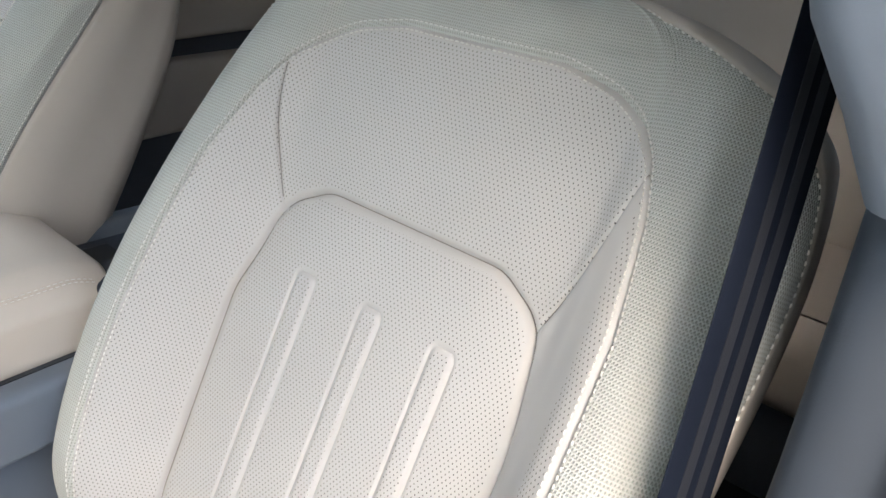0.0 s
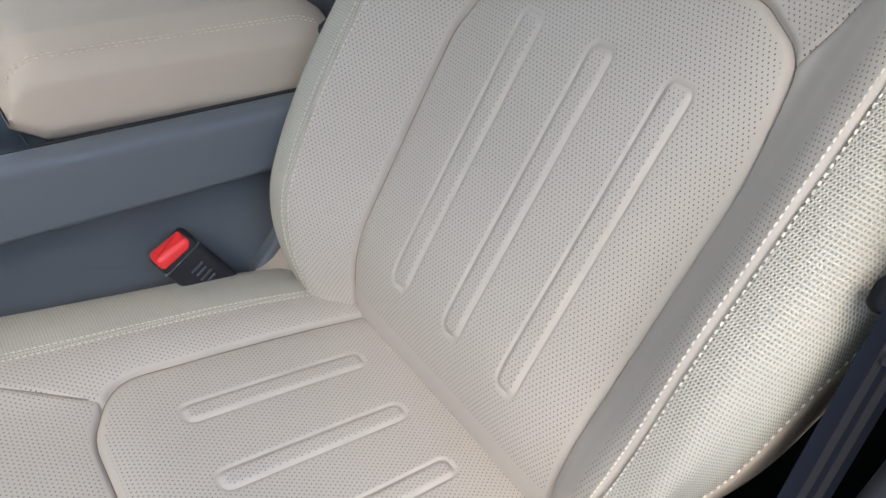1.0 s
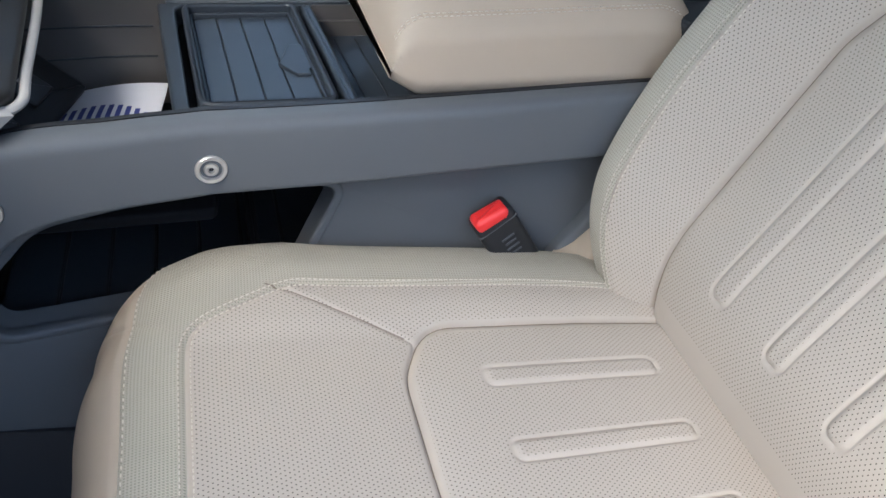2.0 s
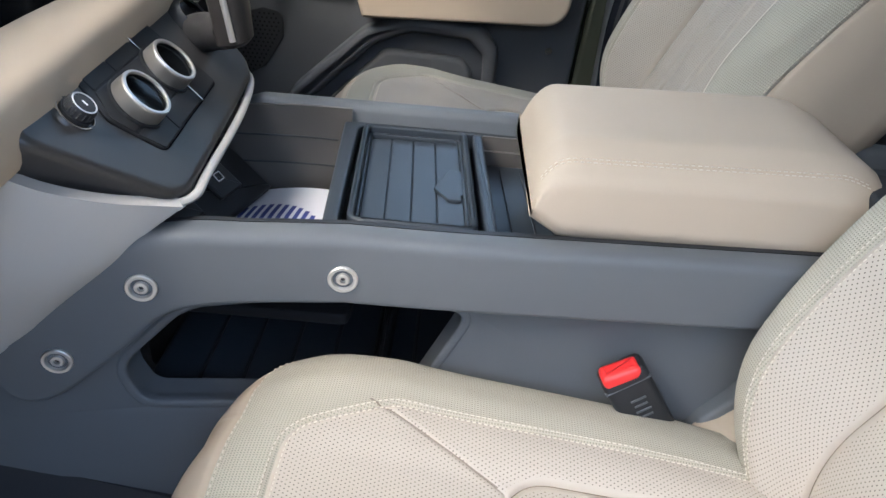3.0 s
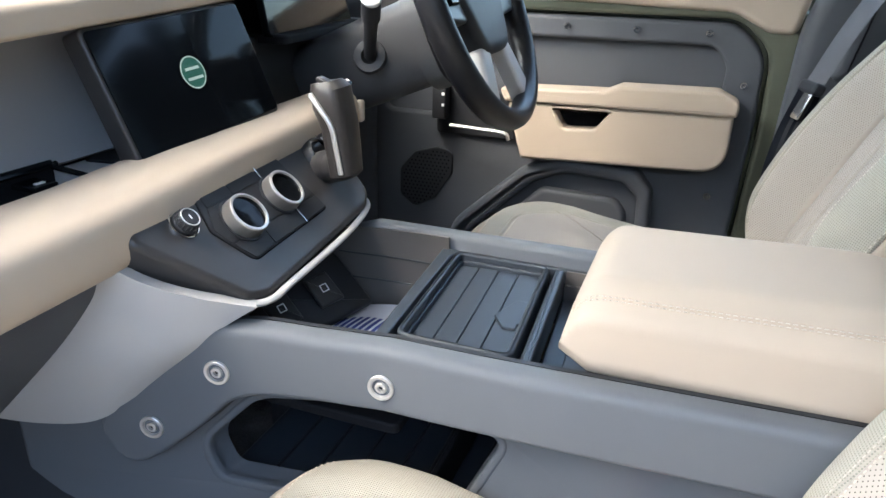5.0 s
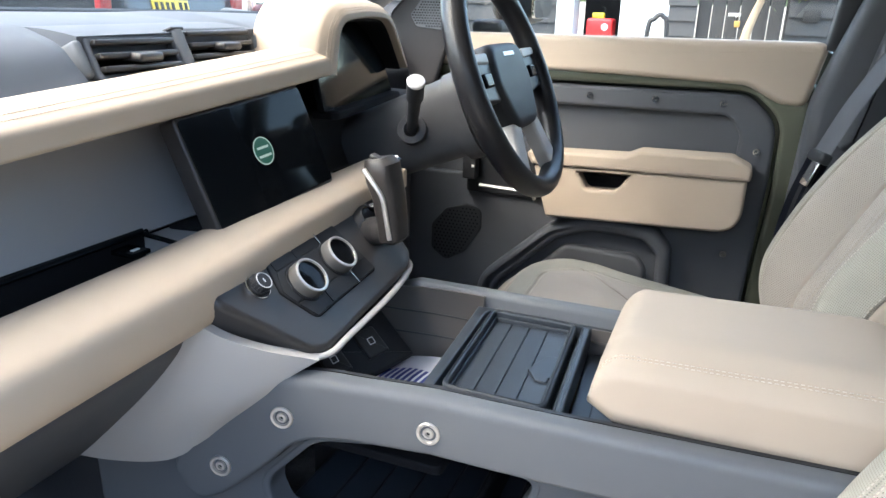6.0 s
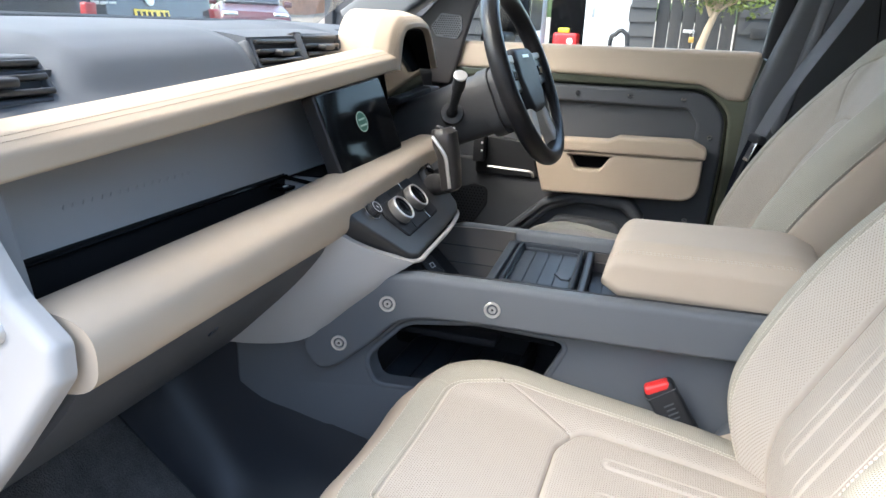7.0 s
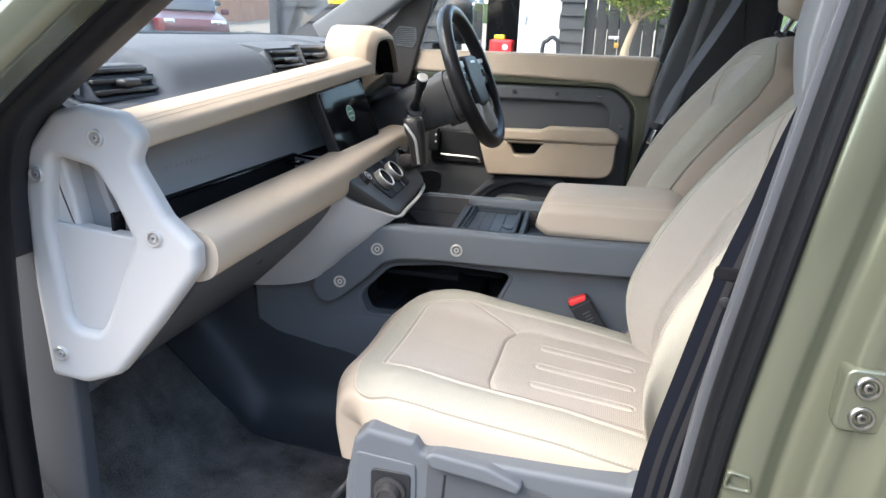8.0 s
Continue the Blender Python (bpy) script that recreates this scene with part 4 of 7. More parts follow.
# front pillar on the driver's side
far_y = lambda z: 0.70 - 0.10 * max(0.0, z - 0.8)
pillar_line = [(-0.66, 0.84), (-0.52, 0.93), (-0.36, 1.04), (-0.22, 1.14), (-0.10, 1.21)]
bar([Vector((x + 0.011, far_y(z), z - 0.017)) for x, z in pillar_line], box4(0.052, 0.045, 0.014), GREY, "windscreen_pillar", None, "grey trimmed windscreen pillar")
tagged(scene.objects["windscreen_pillar"], category="pillar", kind="structure")
near_line = bar([Vector((x, -0.84 + 0.10 * max(0.0, z - 0.8), z)) for x, z in pillar_line], box4(0.02, 0.03, 0.01), RUBBER, "windscreen_edge", None, "black windscreen edge beside the passenger pillar")
tagged(near_line, category="pillar", kind="structure")
screen_grid = [[Vector((-0.80 + 0.60 * t + 0.05 * (1 - (2 * s - 1) ** 2) * -1, -0.80 + 1.48 * s + (0.5 - s) * 0.1 * t, 0.80 + 0.42 * t)) for s in [k / 12 for k in range(13)]] for t in [k / 8 for k in range(9)]]
windscreen = structure("window_1", sheet(screen_grid, 0.004), GLASS, "curved clear windscreen glass", "windscreen")
windscreen.visible_shadow = False
structure("windscreen_band", tube([Vector((-0.815 - 0.05 * (1 - (2 * s - 1) ** 2), -0.80 + 1.48 * s, 0.822)) for s in [k / 16 for k in range(17)]], 0.012, 8), RUBBER, "black seal at the foot of the windscreen", "seal")

# driver's centre pillar, rear quarter and tail
structure("pillar_driver_side", plate(fillet([(0.352, 0.05), (0.60, 0.05), (0.66, 0.62), (0.70, 1.23), (0.52, 1.23), (0.392, 0.815, 0.1), (0.362, 0.71, 0.2), (0.352, 0.5, 0.2)], 0.02), xz(0), 0.722, 0.665, 0.02, 4), SLATE, "dark grey centre pillar trim beside the driver", "pillar")
structure("pillar_upper_cover", plate(fillet([(0.41, 0.63), (0.63, 0.63), (0.69, 1.23), (0.53, 1.23)], 0.02), xz(0), 0.70, 0.648, 0.02, 4), SLATE, "dark grey upper pillar trim", "pillar")
for side, y in (("left", -0.83), ("right", 0.73)):
    structure("wall_rear_" + side, plate(fillet([(0.70, -0.1), (2.3, -0.1), (2.3, 0.80), (0.70, 0.80)], 0.03), xz(0), y - 0.03, y + 0.03, 0.01), SLATE, "dark trimmed rear body side", "body side")
    structure("wall_rear_upper_" + side, plate(fillet([(1.55, 0.80), (2.3, 0.80), (2.3, 1.25), (1.5, 1.25)], 0.03), xz(0), y - 0.03, y + 0.03, 0.01), SLATE, "dark trimmed rear quarter", "body side")
    w = structure("window_2" if side == "left" else "window_3", plate([(0.72, 0.80), (1.55, 0.80), (1.5, 1.24), (0.74, 1.24)], xz(0), y - 0.003, y + 0.003, 0.001), pane("dark_tinted_glass_" + side, (0.10, 0.11, 0.11)), "dark tinted rear door glass", "window")
structure("tailgate", plate(fillet([(-0.82, -0.1), (0.70, -0.1), (0.66, 1.25), (-0.78, 1.25)], 0.04), yz, 2.25, 2.30, 0.01), SLATE, "dark trimmed tailgate", "tailgate")
# rear door cards and rear bench, seen past the front seats
for y, s in ((0.70, -1), (-0.80, 1)):
    card = thing("rear_door_card", "beige and dark grey trim of a closed rear door", "door trim", "rear door trims", "structure")
    part("beige_panel", plate(fillet([(0.78, 0.56), (1.5, 0.60), (1.5, 0.74), (0.80, 0.72)], 0.02), xz(0), y, y + s * 0.05, 0.012), LEATHER, card, "beige leather panel", uvs=None)
    part("lower_beige", plate(fillet([(0.80, 0.36), (1.5, 0.40), (1.5, 0.545), (0.78, 0.52)], 0.02), xz(0), y, y + s * 0.04, 0.012), LEATHER, card)
    bolt(card, (0.86, y + s * 0.052, 0.63), (0, s, 0), 0.008, CHROME)
bench = thing("rear_bench", "beige leather rear bench seat with backrest in shadow", "rear seat")
part("bench_cushion", rbox((0.5, 1.25, 0.16), 0.05, pose(1.45, MID_Y, 0.30), 5), LEATHER, bench)
part("bench_back", rbox((0.14, 1.25, 0.62), 0.05, pose(1.75, MID_Y, 0.62, 0, 18, 0), 5), LEATHER, bench)
part("bench_base", rbox((0.45, 1.2, 0.20), 0.02, pose(1.47, MID_Y, 0.13)), SLATE, bench)

structure("kick_panel_driver", plate(fillet([(-0.95, -0.05), (-0.44, -0.05), (-0.44, 0.80), (-0.95, 0.84)], 0.02), xz(0), 0.72, 0.705, 0.006), SLATE, "dark kick panel in the driver's footwell", "kick panel")
structure("toe_board_driver", sheet([[Vector((x, y, z)) for y in (0.02, 0.2, 0.4, 0.71)] for x, z in ((-0.30, 0.05), (-0.48, 0.06), (-0.62, 0.22), (-0.80, 0.45))], 0.01), CARPET, "dark carpet in the driver's footwell", "carpet")

# ---- centre console ----
console = thing("centre_console", "grey plastic centre console with bolted side rails and open bins", "console")
NEAR_Y, FAR_Y = -0.192, 0.04


def near_y(x):
    return NEAR_Y + 0.17 * min(0.0, x)


rail_rings, shade_rings = [], []
rail_line = spline([(-0.276, 0.347), (-0.25, 0.362), (-0.205, 0.403), (-0.165, 0.441), (-0.125, 0.456), (-0.06, 0.4575), (0.0, 0.4565), (0.1, 0.4575), (0.25, 0.462), (0.40, 0.467), (0.62, 0.473)], 8)
for i, p in enumerate(rail_line):
    t = (rail_line[min(i + 1, len(rail_line) - 1)] - rail_line[max(i - 1, 0)]).normalized()
    n, e = Vector((-t.y, t.x)), min(1.0, i / 9)
    half = float(np.interp(p.x, [-0.27, -0.2, -0.14, -0.08, 0.6], [0.0345, 0.037, 0.036, 0.0325, 0.031])) * (0.45 + 0.55 * math.sqrt(1 - (1 - e) ** 2))
    sec = fillet([(half, 0.0135, 0.005), (half, -0.012, 0.011), (-half, -0.012, 0.006), (-half, 0.0135, 0.003)], 0.011, 6)
    shade_rings.append([Vector((p.x + n.x * a, near_y(p.x + n.x * a) + w, p.y + n.y * a)) for a, w in ((half, 0.012), (-half - 0.0022, 0.012), (-half - 0.0022, 0.0172), (half, 0.0172))])
    rail_rings.append([Vector((p.x + n.x * a, near_y(p.x + n.x * a) + w, p.y + n.y * a)) for a, w in sec])
# black strip imitates the shadow line along the rail's lower edge
part("rail_shade_strip", fix(ringloft(shade_rings)), BLACK, console, "black gap under the rail")
part("side_rail", fix(ringloft(rail_rings)), GREY, console, "grey moulded side rail with three bolts", 50)
for x, z in ((-0.227, 0.3715), (-0.1535, 0.4435), (0.0, 0.4505)):
    bolt(console, (x, near_y(x) - 0.0118, z), (0.17 if x < 0 else 0.085, -1, 0), 0.0124)
# side wall below the rail, with the opening of the lower bin
wall_out = fillet([(-0.415, 0.35, 0.01), (-0.28, 0.40), (-0.10, 0.45), (0.62, 0.46), (0.62, 0.10), (0.0, 0.125, 0.2), (-0.20, 0.158, 0.2), (-0.375, 0.185, 0.07), (-0.410, 0.265, 0.06)], 0.02)
BIN = fillet([(-0.197, 0.336, 0.03), (-0.180, 0.297, 0.018), (0.056, 0.294, 0.02), (0.106, 0.404, 0.012), (-0.03, 0.409, 0.1), (-0.135, 0.400, 0.05)], 0.03, 10)


def wall_place(u, v, w):
    return Vector((u, near_y(u) + 0.019 - 0.05 * max(0.0, 0.33 - v) + w, v))


part("side_wall", holed(wall_out, BIN, wall_place, 0.03, 0.0, 0.006, 140, 4, (-0.04, 0.352)), GREY, console, "grey side wall with a bin opening")
part("bin_lip", holed(inset(BIN, -0.009), BIN, wall_place, 0.01, -0.0015, 0.003, 140, 4, (-0.04, 0.352)), GREY, console)
part("bin_floor", plate(fillet([(-0.20, -0.17), (0.12, -0.17), (0.12, 0.03), (-0.20, 0.03)], 0.02), xy, 0.262, 0.278, 0.004), MAT, console, "ribbed black rubber bin mat")
for k in range(6):
    part("mat_rib", rbox((0.004, 0.17, 0.003), 0.001, pose(-0.15 + 0.042 * k, -0.075, 0.2795)), BLACK, console)
part("bin_back", plate(fillet([(-0.24, 0.26), (0.14, 0.26), (0.14, 0.372), (-0.24, 0.372)], 0.01), xz(0), 0.025, 0.035, 0.003), BLACK, console)
# black panel added to keep the top of the bin opening dark
part("bin_shade_panel", rbox((0.27, 0.006, 0.07), 0.002, pose(-0.05, -0.134, 0.415)), MATT, console)
part("bin_divider", rbox((0.010, 0.17, 0.055), 0.004, pose(0.03, -0.08, 0.300)), MATT, console)
part("bin_end", rbox((0.012, 0.17, 0.18), 0.004, pose(0.125, -0.07, 0.34)), BLACK, console)
# far rail
part("far_rail", plate(fillet([(0.62, 0.503), (-0.13, 0.499, 0.02), (-0.165, 0.487, 0.02), (-0.24, 0.40), (-0.24, 0.37), (-0.16, 0.40), (0.62, 0.43)], 0.01), xz(0), FAR_Y + 0.016, FAR_Y + 0.040, 0.008, 4, both=True), GREY, console, "grey moulded far rail")
part("far_wall", plate(fillet([(-0.30, 0.10), (0.62, 0.10), (0.62, 0.47), (-0.30, 0.44)], 0.01), xz(0), FAR_Y + 0.017, FAR_Y + 0.030, 0.003), SLATE, console)
BROWN = coat("brown_satin_plastic", (0.085, 0.078, 0.072), 0.34, vary=0.08, bump=0.1)
# inner lining of the front bin with two raised lines
lin = []
for k in range(16):
    t = k / 15
    x = -0.185 + 0.155 * t
    lin.append([Vector((x, FAR_Y + 0.013 - 0.030 * (1 - t) ** 2.5, 0.375 + 0.122 * q)) for q in [j / 6 for j in range(7)]])
part("bin_lining", sheet(lin, 0.004), BROWN, console, "dark brown satin bin lining")
for z in (0.432, 0.464):
    part("lining_line", tube([Vector((-0.165 + 0.12 * t, FAR_Y + 0.0085 - 0.030 * (1 - (0.13 + 0.77 * t)) ** 2.5, z - 0.004 * t + 0.003 * (1 - t) ** 6)) for t in [k / 12 for k in range(13)]], 0.0010, 6), BLACK, console)
part("front_bin_floor", plate(fillet([(-0.22, -0.168), (0.0, -0.168), (0.0, 0.03), (-0.22, 0.03)], 0.01), xy, 0.375, 0.385, 0.003), MATT, console)
# tray deck
deck = fillet([(-0.0225, -0.186), (0.62, -0.186), (0.62, 0.053), (-0.0385, 0.053)], 0.006)
well = fillet([(-0.0105, -0.1765, 0.018), (0.30, -0.1765), (0.30, 0.0465), (-0.0225, 0.0465, 0.018)], 0.012)
part("tray_deck", holed(deck, well, xy, 0.462, 0.4825, 0.0025, 160, 4, (0.15, -0.07)), MAT, console, "blue-black deck round the tray")
part("deck_front", plate(fillet([(-0.0245, -0.16), (-0.009, -0.16), (-0.026, 0.05), (-0.0395, 0.05)], 0.004), xy, 0.412, 0.463, 0.003), MAT, console)
part("tray_moat", plate([(-0.012, -0.178), (0.122, -0.178), (0.110, 0.048), (-0.024, 0.048)], xy, 0.452, 0.464, 0.001), MATT, console)


def tray_xy(u, v, w):
    """The tray stands a little askew in its deck."""
    return Vector((u - 0.058 * (v + 0.168), v, w))


tray_o = fillet([(-0.004, -0.1695), (0.107, -0.1695), (0.107, 0.040), (-0.004, 0.040)], 0.015, 8)
tray = thing("tray", "removable blue-black rubber-lined tray in the console", "tray")
part("tray_rim", holed(tray_o, inset(tray_o, 0.0062), tray_xy, 0.464, 0.4875, 0.003, 200, 5, (0.052, -0.065)), MAT, tray, "rounded black rim")
part("tray_lip", holed(inset(tray_o, 0.0058), inset(tray_o, 0.0095), tray_xy, 0.464, 0.4795, 0.0015, 200, 3, (0.052, -0.065)), MAT, tray)
part("tray_floor", plate(inset(tray_o, 0.005), tray_xy, 0.464, 0.4735, 0.001, 2), BLACK, tray)
for k, (x0, x1) in enumerate(((0.0058, 0.0265), (0.0279, 0.0495), (0.0509, 0.0725), (0.0739, 0.0972))):
    y0 = -0.158 if k else -0.152
    part("tray_strip", plate(fillet([(x0, y0), (x1, y0), (x1, 0.0285), (x0, 0.0285 if k else 0.024)], 0.0015, 2), tray_xy, 0.468, 0.4758, 0.0006, 2), MAT, tray, "blue-black rubber strip")
part("finger_notch", plate(fillet([(0.0705, -0.082), (0.0835, -0.104), (0.0960, -0.104), (0.0960, -0.094), (0.1010, -0.090), (0.1010, -0.046), (0.0960, -0.042), (0.0855, -0.042)], 0.0025), tray_xy, 0.4752, 0.4785, 0.0012), MAT, tray, "thumb tab of the tray")
part("cross_bar", plate(fillet([(0.1125, -0.172), (0.1235, -0.172), (0.1235, 0.040), (0.1125, 0.040)], 0.003), tray_xy, 0.455, 0.4845, 0.003, 3), MAT, console, "blue-black cross bar")
part("rear_bin_floor", plate(fillet([(0.124, -0.1765), (0.32, -0.1765), (0.32, 0.036), (0.124, 0.036)], 0.006), tray_xy, 0.438, 0.452, 0.002), MAT, console)
for k in range(3):
    part("rear_mat_rib", plate([(0.144 + 0.022 * k, -0.165), (0.1455 + 0.022 * k, -0.165), (0.1455 + 0.022 * k, 0.025), (0.144 + 0.022 * k, 0.025)], tray_xy, 0.451, 0.4535, 0.0004, 1), BLACK, console)
for y, z0, z1 in ((0.0445, 0.463, 0.4815), (0.0395, 0.445, 0.466)):
    part("rear_bin_wall", plate(fillet([(0.112, z0), (0.30, z0), (0.30, z1), (0.112, z1)], 0.002), xz(0), y, y + 0.006, 0.0015), BROWN, console)
# socket panel in the front bin
sock = axes((-0.185, -0.07, 0.435), (0.55, -0.25, 0.8), (0.3, 1, 0))
part("socket_panel", rbox((0.20, 0.10, 0.012), 0.004, sock), BLACK, console, "black socket panel")
for k, dx in enumerate((-0.065, -0.012, 0.05)):
    cov = part("socket_cover", rbox((0.034, 0.04, 0.005), 0.003, sock @ Matrix.Translation((dx, -0.01, 0.008))), SATIN, console, "flip cover over a socket")
    part("socket_mark", holed(fillet([(-0.005, -0.004), (0.005, -0.004), (0.006, 0.006), (-0.004, 0.006)], 0.001), fillet([(-0.0038, -0.0028), (0.0038, -0.0028), (0.0048, 0.0048), (-0.0028, 0.0048)], 0.001), lambda u, v, w: sock @ Vector((dx + u, v - 0.01, w)), 0.0105, 0.0112, 0.0002, 40, 1), INK, cov)
# folded paper in the bin
paper = thing("folded_leaflet", "white folded leaflet with blue stripes in the console bin", "leaflet")


def page_at(s, t, lift=0.0):
    """A spot on the gently curled page: s along the car, t across it."""
    return Vector((-0.155 + 0.105 * s + 0.012 * t, -0.085 + 0.118 * t, 0.397 + 0.008 * math.sin(2.5 * s) + 0.006 * t * s + 0.003 * math.sin(5 * t) + lift))


part("page", sheet([[page_at(s / 12, t / 8) for s in range(13)] for t in range(9)], 0.0012), coat("white_paper", (0.72, 0.72, 0.76), 0.6), paper)
BLUE = coat("navy_print", (0.03, 0.045, 0.22), 0.6)
for k in range(11):
    s = 0.06 + 0.08 * k
    reach = 0.62 * math.sqrt(max(0.05, 1 - (s - 0.4) ** 2 / 0.42))
    part("stripe", sheet([[page_at(s + ds, reach * t / 6, 0.0006) for ds in (0, 0.02, 0.042)] for t in range(7)], 0.0004), BLUE, paper)

# ---- armrest ----
armrest = thing("armrest", "stitched beige leather armrest lid on the centre console", "armrest")
AY0, AY1 = -0.176, 0.028


def arm_ring(x):
    """A cross-section of the lid: a flat top that rolls over to the seam, a slanted edge and an upright side."""
    top = 0.562 + 0.008 * min(1, (x - 0.16) / 0.25)
    nose = min(1.0, max(0.0, (x - 0.146) / 0.030))
    nose = math.sqrt(max(0.0, 1 - (1 - nose) ** 2))
    tail = smooth01(np.array((x - 0.385) / 0.05))
    z1 = 0.508 + (top - 0.508) * nose - 0.016 * float(tail)
    z0 = 0.488 + 0.016 * max(0.0, 1 - (x - 0.146) / 0.025)
    k = (z1 - z0) / 0.074
    return evenly(fillet([(AY0 + 0.006, z0, 0.004), (AY1 - 0.006, z0, 0.004), (AY1, z0 + 0.015, 0.006), (AY1 - 0.004, z1 - 0.014, 0.014), (AY1 - 0.03, z1, 0.02), (AY0 + 0.040, z1, 0.02), (AY0 + 0.013, z1 - 0.011 * k, 0.006), (AY0 + 0.001, z1 - 0.024 * k, 0.004), (AY0, z0 + 0.012, 0.006)], 0.006, 4), 130)


xs = [0.146, 0.147, 0.149, 0.152, 0.156, 0.160, 0.165, 0.170, 0.176, 0.184, 0.20] + [0.20 + 0.02 * k for k in range(1, 12)] + [0.425, 0.428, 0.430]
lid_rings = [[Vector((x, y, z)) for y, z in arm_ring(x)] for x in xs]
core = sum(lid_rings[-1], Vector()) / len(lid_rings[-1])
for k in (3, 2, 1):
    lid_rings[-k] = [core + (p - core) * (1.0, 0.975, 0.93)[3 - k] + Vector((p.x - core.x, 0, 0)) * (1 - (1.0, 0.975, 0.93)[3 - k]) for p in lid_rings[-k]]
g = fix(ringloft(lid_rings))
part("lid", g, LEATHER, armrest, "padded beige leather lid", 42, [(v[0], v[1]) for v in g[0]])
for off in (0.0, 0.0034):
    pts = []
    for x in [0.150 + 0.003 * k for k in range(90)]:
        top = arm_ring(x)
        ys = AY0 + 0.0145 + off
        zz = max(a[1] + (b[1] - a[1]) * (ys - a[0]) / (b[0] - a[0]) for a, b in zip(top, top[1:] + top[:1]) if min(a[0], b[0]) <= ys <= max(a[0], b[0]) and abs(a[0] - b[0]) > 1e-9)
        pts.append(Vector((x, ys, zz + 0.0002)))
    part("lid_stitching", dashes(pts, [(0, -0.57, 0.82)] * len(pts), 0.0052, 0.0036, 0.00036), THREAD, armrest, "cream twin stitching", kind="stuff")
part("hinge_cover", plate(fillet([(0.405, 0.50), (0.50, 0.50), (0.49, 0.548), (0.409, 0.550)], 0.006), xz(0), AY0 + 0.05, AY0 - 0.002, 0.003), BLACK, armrest, "black hinge cover")
# black block fills in the shade between lid and deck
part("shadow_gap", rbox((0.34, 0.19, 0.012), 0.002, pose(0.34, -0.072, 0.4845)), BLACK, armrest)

# ---- buckle beside the passenger seat ----
buckle = thing("seat_buckle", "black seat belt buckle with a red release button", "belt buckle")
bm = axes((0.258, -0.202, 0.354), (-0.55, -0.02, 0.83), (0.83, 0.12, 0.55))
part("housing", rbox((0.042, 0.026, 0.105), 0.007, bm @ Matrix.Translation((0, 0, -0.018)), 4), BLACK, buckle, "black plastic housing")
part("release_button", rbox((0.035, 0.020, 0.015), 0.005, bm @ Matrix.Translation((-0.001, -0.003, 0.0305)) @ pose(0, 0, 0, 0, 8, 0), 4), RED, buckle, "red push button")
part("slot_line", rbox((0.0425, 0.0265, 0.0012), 0.0004, bm @ Matrix.Translation((0, 0, 0.022))), SLATE, buckle)
for k in range(4):
    part("moulded_mark", rbox((0.014 - 0.002 * (k % 2), 0.001, 0.0022), 0.0003, bm @ Matrix.Translation((0.002, -0.0133, 0.004 - 0.007 * k))), SLATE, buckle)
part("stalk", rbox((0.03, 0.014, 0.14), 0.005, bm @ Matrix.Translation((0, 0, -0.12))), BLACK, buckle)
# plastic bracket at the foot of the backrest
bracket = thing("seat_tab", "beige leather tab over a grey shield below the backrest", "seat tab")
part("tab", plate(fillet([(0.310, 0.26), (0.326, 0.312), (0.345, 0.324), (0.362, 0.343), (0.380, 0.362), (0.405, 0.380), (0.435, 0.30), (0.41, 0.25)], 0.012), xz(0), -0.188, -0.224, 0.010, 5), LEATHER, bracket, sharp=60)
part("hinge_shield", plate(fillet([(0.312, 0.28), (0.330, 0.318), (0.350, 0.344), (0.370, 0.377), (0.400, 0.402), (0.43, 0.31)], 0.010), xz(0), -0.172, -0.192, 0.005, 3), GREY, bracket, "grey plastic hinge shield")

# ---- dashboard ----
dash = thing("dashboard", "grey dashboard with two beige leather rails and an open shelf", "dashboard")


def sweep_yz(path, profile, x0, scale=None):
    """A section swept along a line in the y-z plane; profile rows are (depth towards the front, height off the line)."""
    rings = []
    for i, (y, z) in enumerate(path):
        a, b = path[max(i - 1, 0)], path[min(i + 1, len(path) - 1)]
        t = Vector((b[0] - a[0], b[1] - a[1])).normalized()
        n, k = Vector((-t.y, t.x)), scale(i / (len(path) - 1)) if scale else 1
        rings.append([Vector((x0 - d, y + n.x * h * k, z + n.y * h * k)) for d, h in profile])
    return fix(ringloft(rings))


def leather(name, geo, parent, label=""):
    return part(name, geo, DASH_LEATHER, parent, label, 50, [(v[1], v[0] + v[2]) for v in geo[0]])


rail_sec = fillet([(0.016, 0.0, 0.008), (0.0, 0.004, 0.006), (0.001, 0.026, 0.012), (0.020, 0.040, 0.016), (0.062, 0.042, 0.008), (0.070, 0.034, 0.006), (0.070, 0.0, 0.004)], 0.006, 5)
upper_path = [tuple(p) for p in spline([(-0.745, 0.699), (-0.60, 0.708), (-0.40, 0.7205), (-0.19, 0.734), (0.0, 0.747), (0.085, 0.753), (0.116, 0.755)], 6)] + [(0.121, 0.7552), (0.125, 0.7553), (0.128, 0.7554), (0.130, 0.7554)]
def rounded_end(geo, ring, steps=(0.975, 0.93, 0.84, 0.66)):
    """Draws the last rings of a sweep in to a rounded end."""
    pts = [Vector(v) for v in geo[0]]
    for k, f in zip(range(len(steps), 0, -1), steps):
        i0 = len(pts) - k * ring
        mid = sum(pts[i0:i0 + ring], Vector()) / ring
        for i in range(i0, i0 + ring):
            pts[i] = mid + (pts[i] - mid) * f
    return pts, geo[1]


